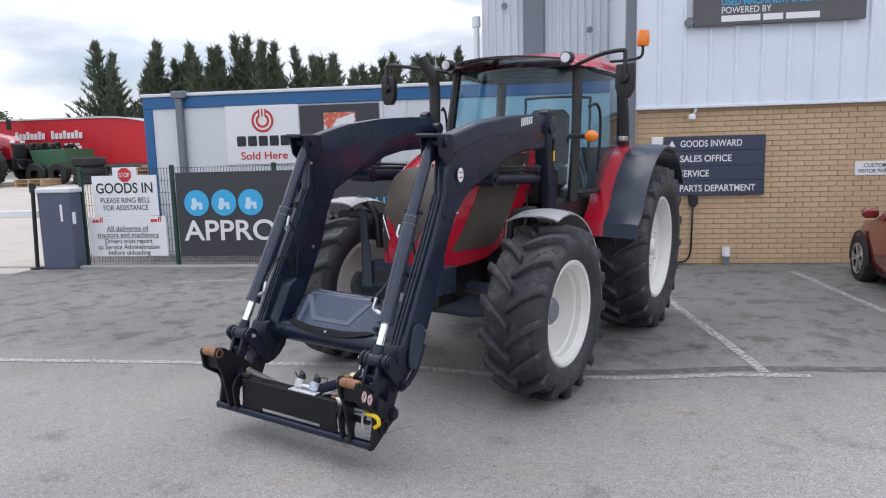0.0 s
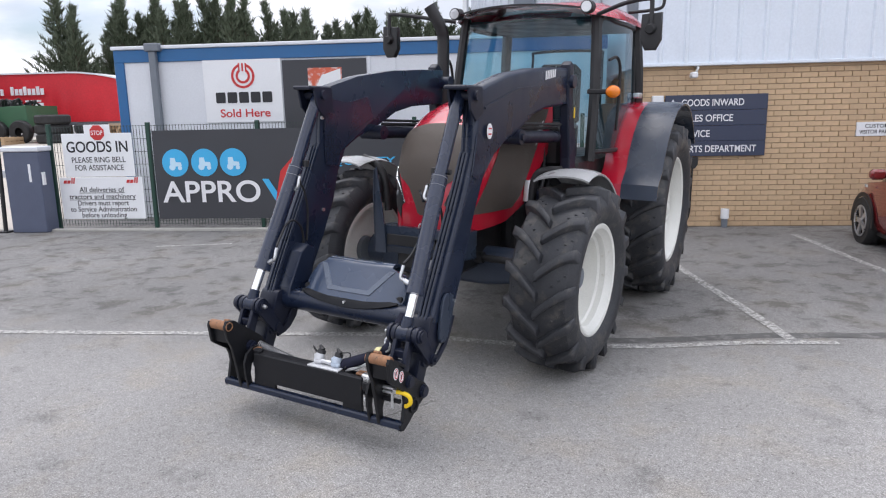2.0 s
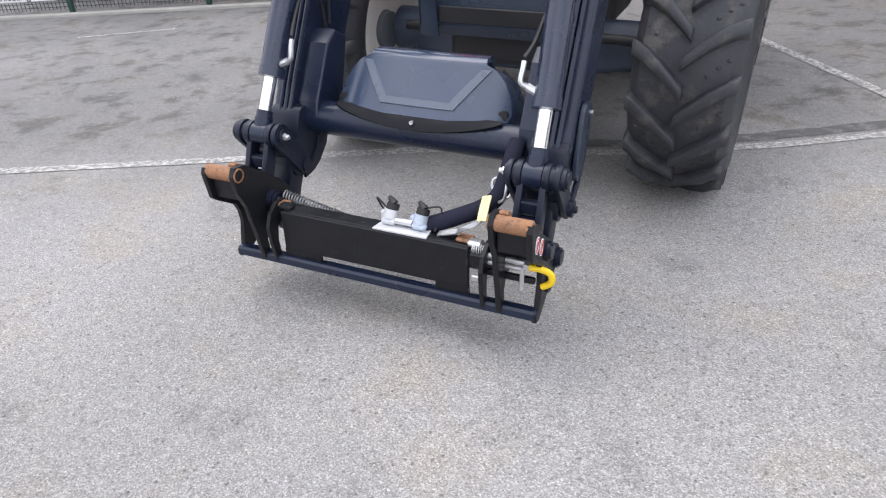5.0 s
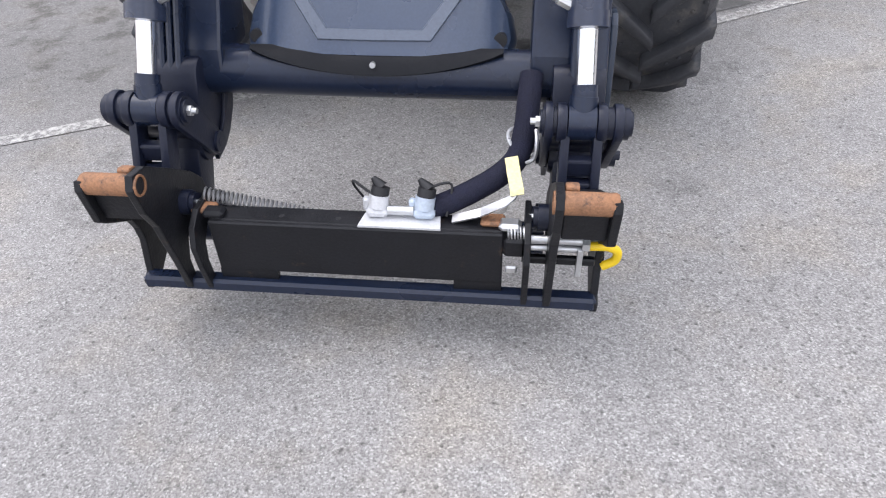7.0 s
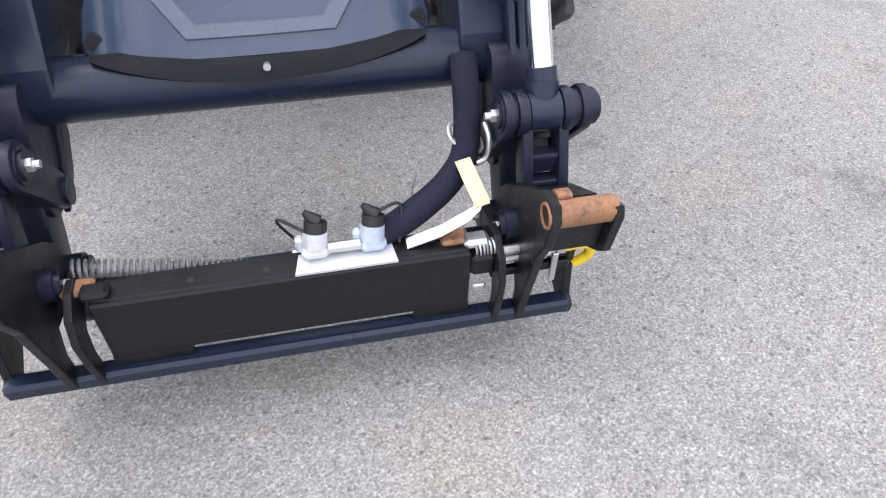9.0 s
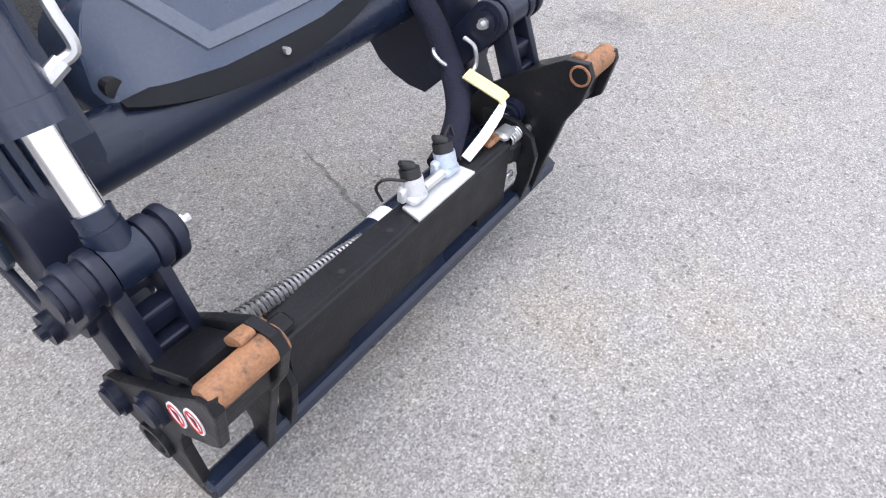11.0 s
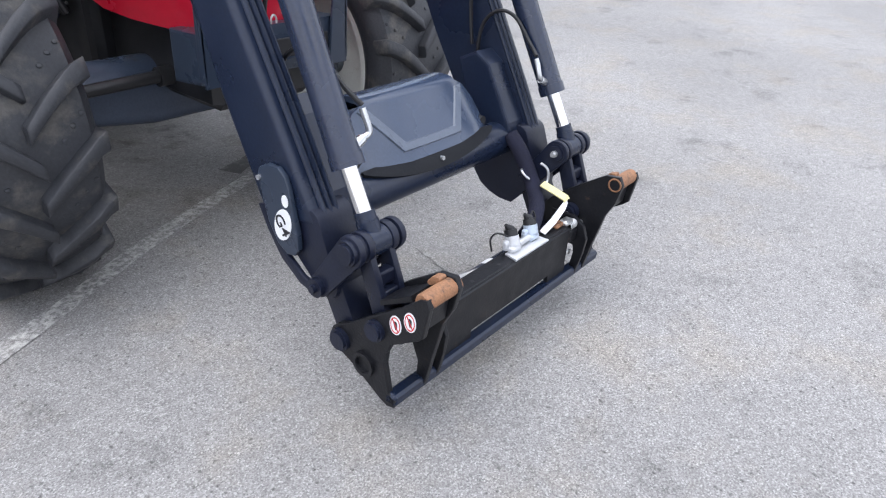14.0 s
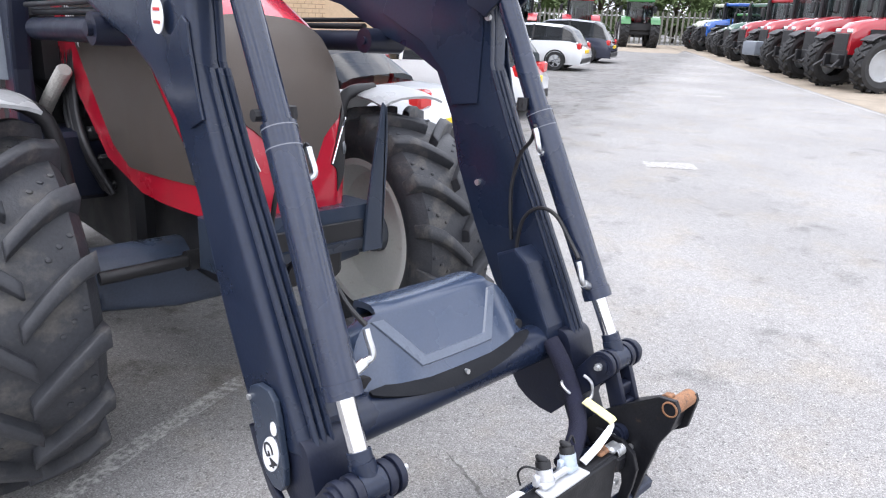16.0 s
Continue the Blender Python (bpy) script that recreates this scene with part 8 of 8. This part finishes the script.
for x, y, s in ((58, 3.2, 0.95), (61, -3.0, 0.85), (58, -8, 0.95), (60, 15.5, 0.8), (57, 20, 0.8), (52, -13, 0.9), (46, -16, 1.1), (36, -19, 1.0), (56, 0.5, 0.5), (54, -9.5, 0.5), (-46, 48, 0.75), (-49, 50, 0.7)):
    copy_thing(bl, YARD @ Matrix.Translation((x, y, gz(x, y))) @ Matrix.Rotation(x * 1.3, 4, 'Z') @ Matrix.Scale(s, 4))

# ---- beyond the gateway ----
t = tagged(empty("curtain_trailer"), "long red curtain-sided lorry trailer with white lettering bars", "trailer")
Z0 = 1.06
bm = bmesh.new()
xs = np.linspace(-27.0, -14.0, 90)
grid(bm, [[Vector((x, 20.0 + 0.035 * math.sin(x * 7.0 + 0.6 * math.sin(z * 2)) * noise.noise((x * 0.8, z * 0.4, 2)) * 2, z - max(0, x + 16.5) ** 2 * 0.06 * (z - 1.7) / 1.9)) for x in xs] for z in np.linspace(Z0 + 0.72, Z0 + 2.55, 8)])
curtain = part("curtain", bm, mat("curtain_red", (0.58, 0.018, 0.03), 0.45, vary=0.15, scale=0.8, fine=15, bump=0.05), t, "red fabric side curtain", m=YARD, smooth=True)
bm = bmesh.new()
box(bm, (-27.1, 20.03, Z0 + 0.6), (-13.9, 22.4, Z0 + 2.2), 0.03)
part("box_body", bm, M_STEELGREY, t, m=YARD)
bm = bmesh.new()
grid(bm, [[Vector((x, y, Z0 + 2.6 - max(0, x + 16.5) ** 2 * 0.06)) for x in xs[::4]] for y in (19.93, 22.4)], 0.06)
part("roof_rail", bm, M_CABIN, t, m=YARD)
for i, (x0, w, z0, h) in enumerate(((-20.35, 1.35, 2.82, 0.32), (-18.75, 1.4, 2.82, 0.32), (-20.3, 1.5, 2.56, 0.07), (-18.2, 0.9, 2.56, 0.07), (-17.9, 0.6, 2.40, 0.12))):
    n = 8 if h > 0.3 else 1
    for k in range(n):
        a = x0 + w * k / n
        bm = bmesh.new()
        box(bm, (a, 19.90, z0 + Z0 - 1.06), (a + w / n * 0.72, 19.925, z0 + h * (0.75 if k % 3 else 1.0) + Z0 - 1.06))
        part("lettering_bar", bm, M_LETTER, curtain, m=YARD)
for x in (-25.5, -24.2, -16.0):
    bm = bmesh.new()
    lathe(bm, [(0.2, -0.15), (0.45, -0.15), (0.5, -0.1), (0.5, 0.1), (0.45, 0.15), (0.2, 0.15)], 24)
    part("wheel", bm, M_TYRE, t, m=YARD @ Matrix.Translation((x, 20.3, Z0 + 0.5)) @ Matrix.Rotation(radians(90), 4, 'Z'))

t = tagged(empty("green_tipping_trailer"), "dark green steel farm trailer box", "trailer")
bm = bmesh.new()
prism(bm, [(-17.7, Z0 + 1.25), (-16.3, Z0 + 1.30), (-16.3, Z0 + 0.58), (-17.5, Z0 + 0.52)], 17.3, 19.0, 0.02, 'y')
part("box", bm, mat("trailer_green", (0.035, 0.11, 0.055), 0.5, vary=0.15), t, m=YARD)
bm = bmesh.new()
rr = random.Random(4)
for k in range(40):
    x, y = rr.uniform(-18.1, -16.9), rr.uniform(17.4, 18.8)
    pipe(bm, [(x, y, Z0 + 1.2), (x + rr.uniform(-0.3, 0.3), y, Z0 + rr.uniform(1.3, 1.55)), (x + rr.uniform(-0.5, 0.5), y + 0.2, Z0 + 1.25)], 0.04, 5)
part("load", bm, M_BLACK, t, "dark scrap load", m=YARD)
for x in (-17.4, -16.5):
    bm = bmesh.new()
    lathe(bm, [(0.15, -0.14), (0.36, -0.14), (0.4, -0.08), (0.4, 0.08), (0.36, 0.14), (0.15, 0.14)], 20)
    part("wheel", bm, M_TYRE, t, m=YARD @ Matrix.Translation((x, 17.2, Z0 + 0.4)) @ Matrix.Rotation(radians(90), 4, 'Z'))
bm = bmesh.new()
box(bm, (-17.6, 17.6, Z0 + 0.35), (-16.2, 18.8, Z0 + 0.6), 0.02)
part("chassis", bm, M_BLACK, t, m=YARD)

tyre0 = tagged(empty("loose_tyre"), "used black tyre lying in a stack", "tyre", group="tyre stacks")
bm = bmesh.new()
lathe(bm, [(0.32, -0.14), (0.5, -0.16), (0.56, -0.1), (0.56, 0.1), (0.5, 0.16), (0.32, 0.14)], 24, closed=True)
part("casing", bm, M_TYRE, tyre0, m=Matrix.Rotation(radians(90), 4, 'Y'))
tyre0.matrix_basis = YARD @ Matrix.Translation((-15.3, 17.2, Z0 + 0.16))
for k, (x, y, z) in enumerate(((-15.35, 17.22, 0.48), (-15.28, 17.18, 0.80), (-14.1, 17.6, 0.16), (-14.15, 17.6, 0.48), (-12.0, 17.4, 0.16), (-12.0, 17.4, 0.48), (-12.05, 17.45, 0.80))):
    copy_thing(tyre0, YARD @ Matrix.Translation((x, y, Z0 + z)))
M_WOOD = mat("pallet_wood", (0.42, 0.29, 0.17), 0.85, vary=0.25, scale=4)
pallet = tagged(empty("wooden_pallet"), "pale wooden pallet on the ground", "pallet", group="pallets")
for k in range(5):
    bm = bmesh.new()
    box(bm, (-0.55, -0.5 + k * 0.225, 0.10), (0.55, -0.4 + k * 0.225, 0.12))
    part("board", bm, M_WOOD, pallet)
for k in range(3):
    bm = bmesh.new()
    box(bm, (-0.55 + k * 0.5, -0.5, 0.0), (-0.45 + k * 0.5, 0.5, 0.10))
    part("bearer", bm, M_WOOD, pallet)
pallet.matrix_basis = YARD @ Matrix.Translation((-16.9, 16.6, gz(-16.9, 16.6)))
for x, y, z in ((-16.9, 16.6, 0.125), (-13.2, 17.3, 0), (-13.2, 17.3, 0.125), (-13.2, 17.3, 0.25), (-13.25, 17.3, 0.375), (-13.2, 17.3, 0.5)):
    copy_thing(pallet, YARD @ Matrix.Translation((x, y, gz(x, y) + z)))
t = tagged(empty("green_mower"), "bright green machine standing on the ground", "machine")
bm = bmesh.new()
prism(bm, [(-20.3, Z0), (-18.6, Z0), (-18.5, Z0 + 0.25), (-19.0, Z0 + 0.55), (-19.8, Z0 + 0.75), (-20.3, Z0 + 0.7)], 15.3, 16.2, 0.06, 'y')
part("hood", bm, M_TGREEN, t, m=YARD)
t = tagged(empty("brick_pallet"), "stack of pale bricks behind the fence", "bricks")
bm = bmesh.new()
rr = random.Random(8)
for i in range(7):
    for k in range(8):
        box(bm, (-13.9 + 0.24 * i, 18.2, gz(-13, 18.2) + 0.09 * k), (-13.67 + 0.24 * i, 19.0, gz(-13, 18.2) + 0.085 + 0.09 * k))
part("stack", bm, mat("pale_brick", (0.5, 0.38, 0.28), 0.9, vary=0.3, scale=8), t, m=YARD)

# ---- bricks of the office wall: pieces last ----
BL, BH, JT = 0.215, 0.065, 0.010
bb = bmesh.new()
box(bb, (0, 0, 0), (BL, 0.03, BH), 0.003)
brick_mesh = bpy.data.meshes.new("brick")
bmesh.ops.recalc_face_normals(bb, faces=bb.faces)
bb.to_mesh(brick_mesh)
bb.free()
brick_mesh.materials.append(M_BRICK)
rest = bmesh.new()
rr = random.Random(21)
count = 0
course = 0
while course * (BH + JT) + BH < CLAD_Z - 0.02:
    z = course * (BH + JT) + JT
    x = WALL_X0 + 0.005 - (0.1125 if course % 2 else 0)
    while x < 9.0:
        a, b = max(x, WALL_X0 + 0.003), x + BL
        if b - a > 0.04:
            y = WALL_Y + rr.uniform(-0.002, 0.003)
            if 2.62 < x < 4.86 and count < 300 and b - a > BL - 0.001:
                ob = new("brick", brick_mesh)
                ob.parent = office
                ob.matrix_basis = YARD @ Matrix.Translation((x, y, z))
                count += 1
            else:
                box(rest, (a, y, z), (b, y + 0.03, z + BH))
        x += BL + JT
    course += 1
tagged(part("brick_rest", rest, M_BRICK, office, m=YARD), kind="stuff")
joints = bmesh.new()
for k in range(course + 1):
    box(joints, (WALL_X0 + 0.004, WALL_Y + 0.0055, k * (BH + JT) - 0.0005), (9.0, WALL_Y + 0.02, k * (BH + JT) + JT + 0.0005))
tagged(part("bed_joint", joints, M_BEDJOINT, office, m=YARD), kind="stuff")
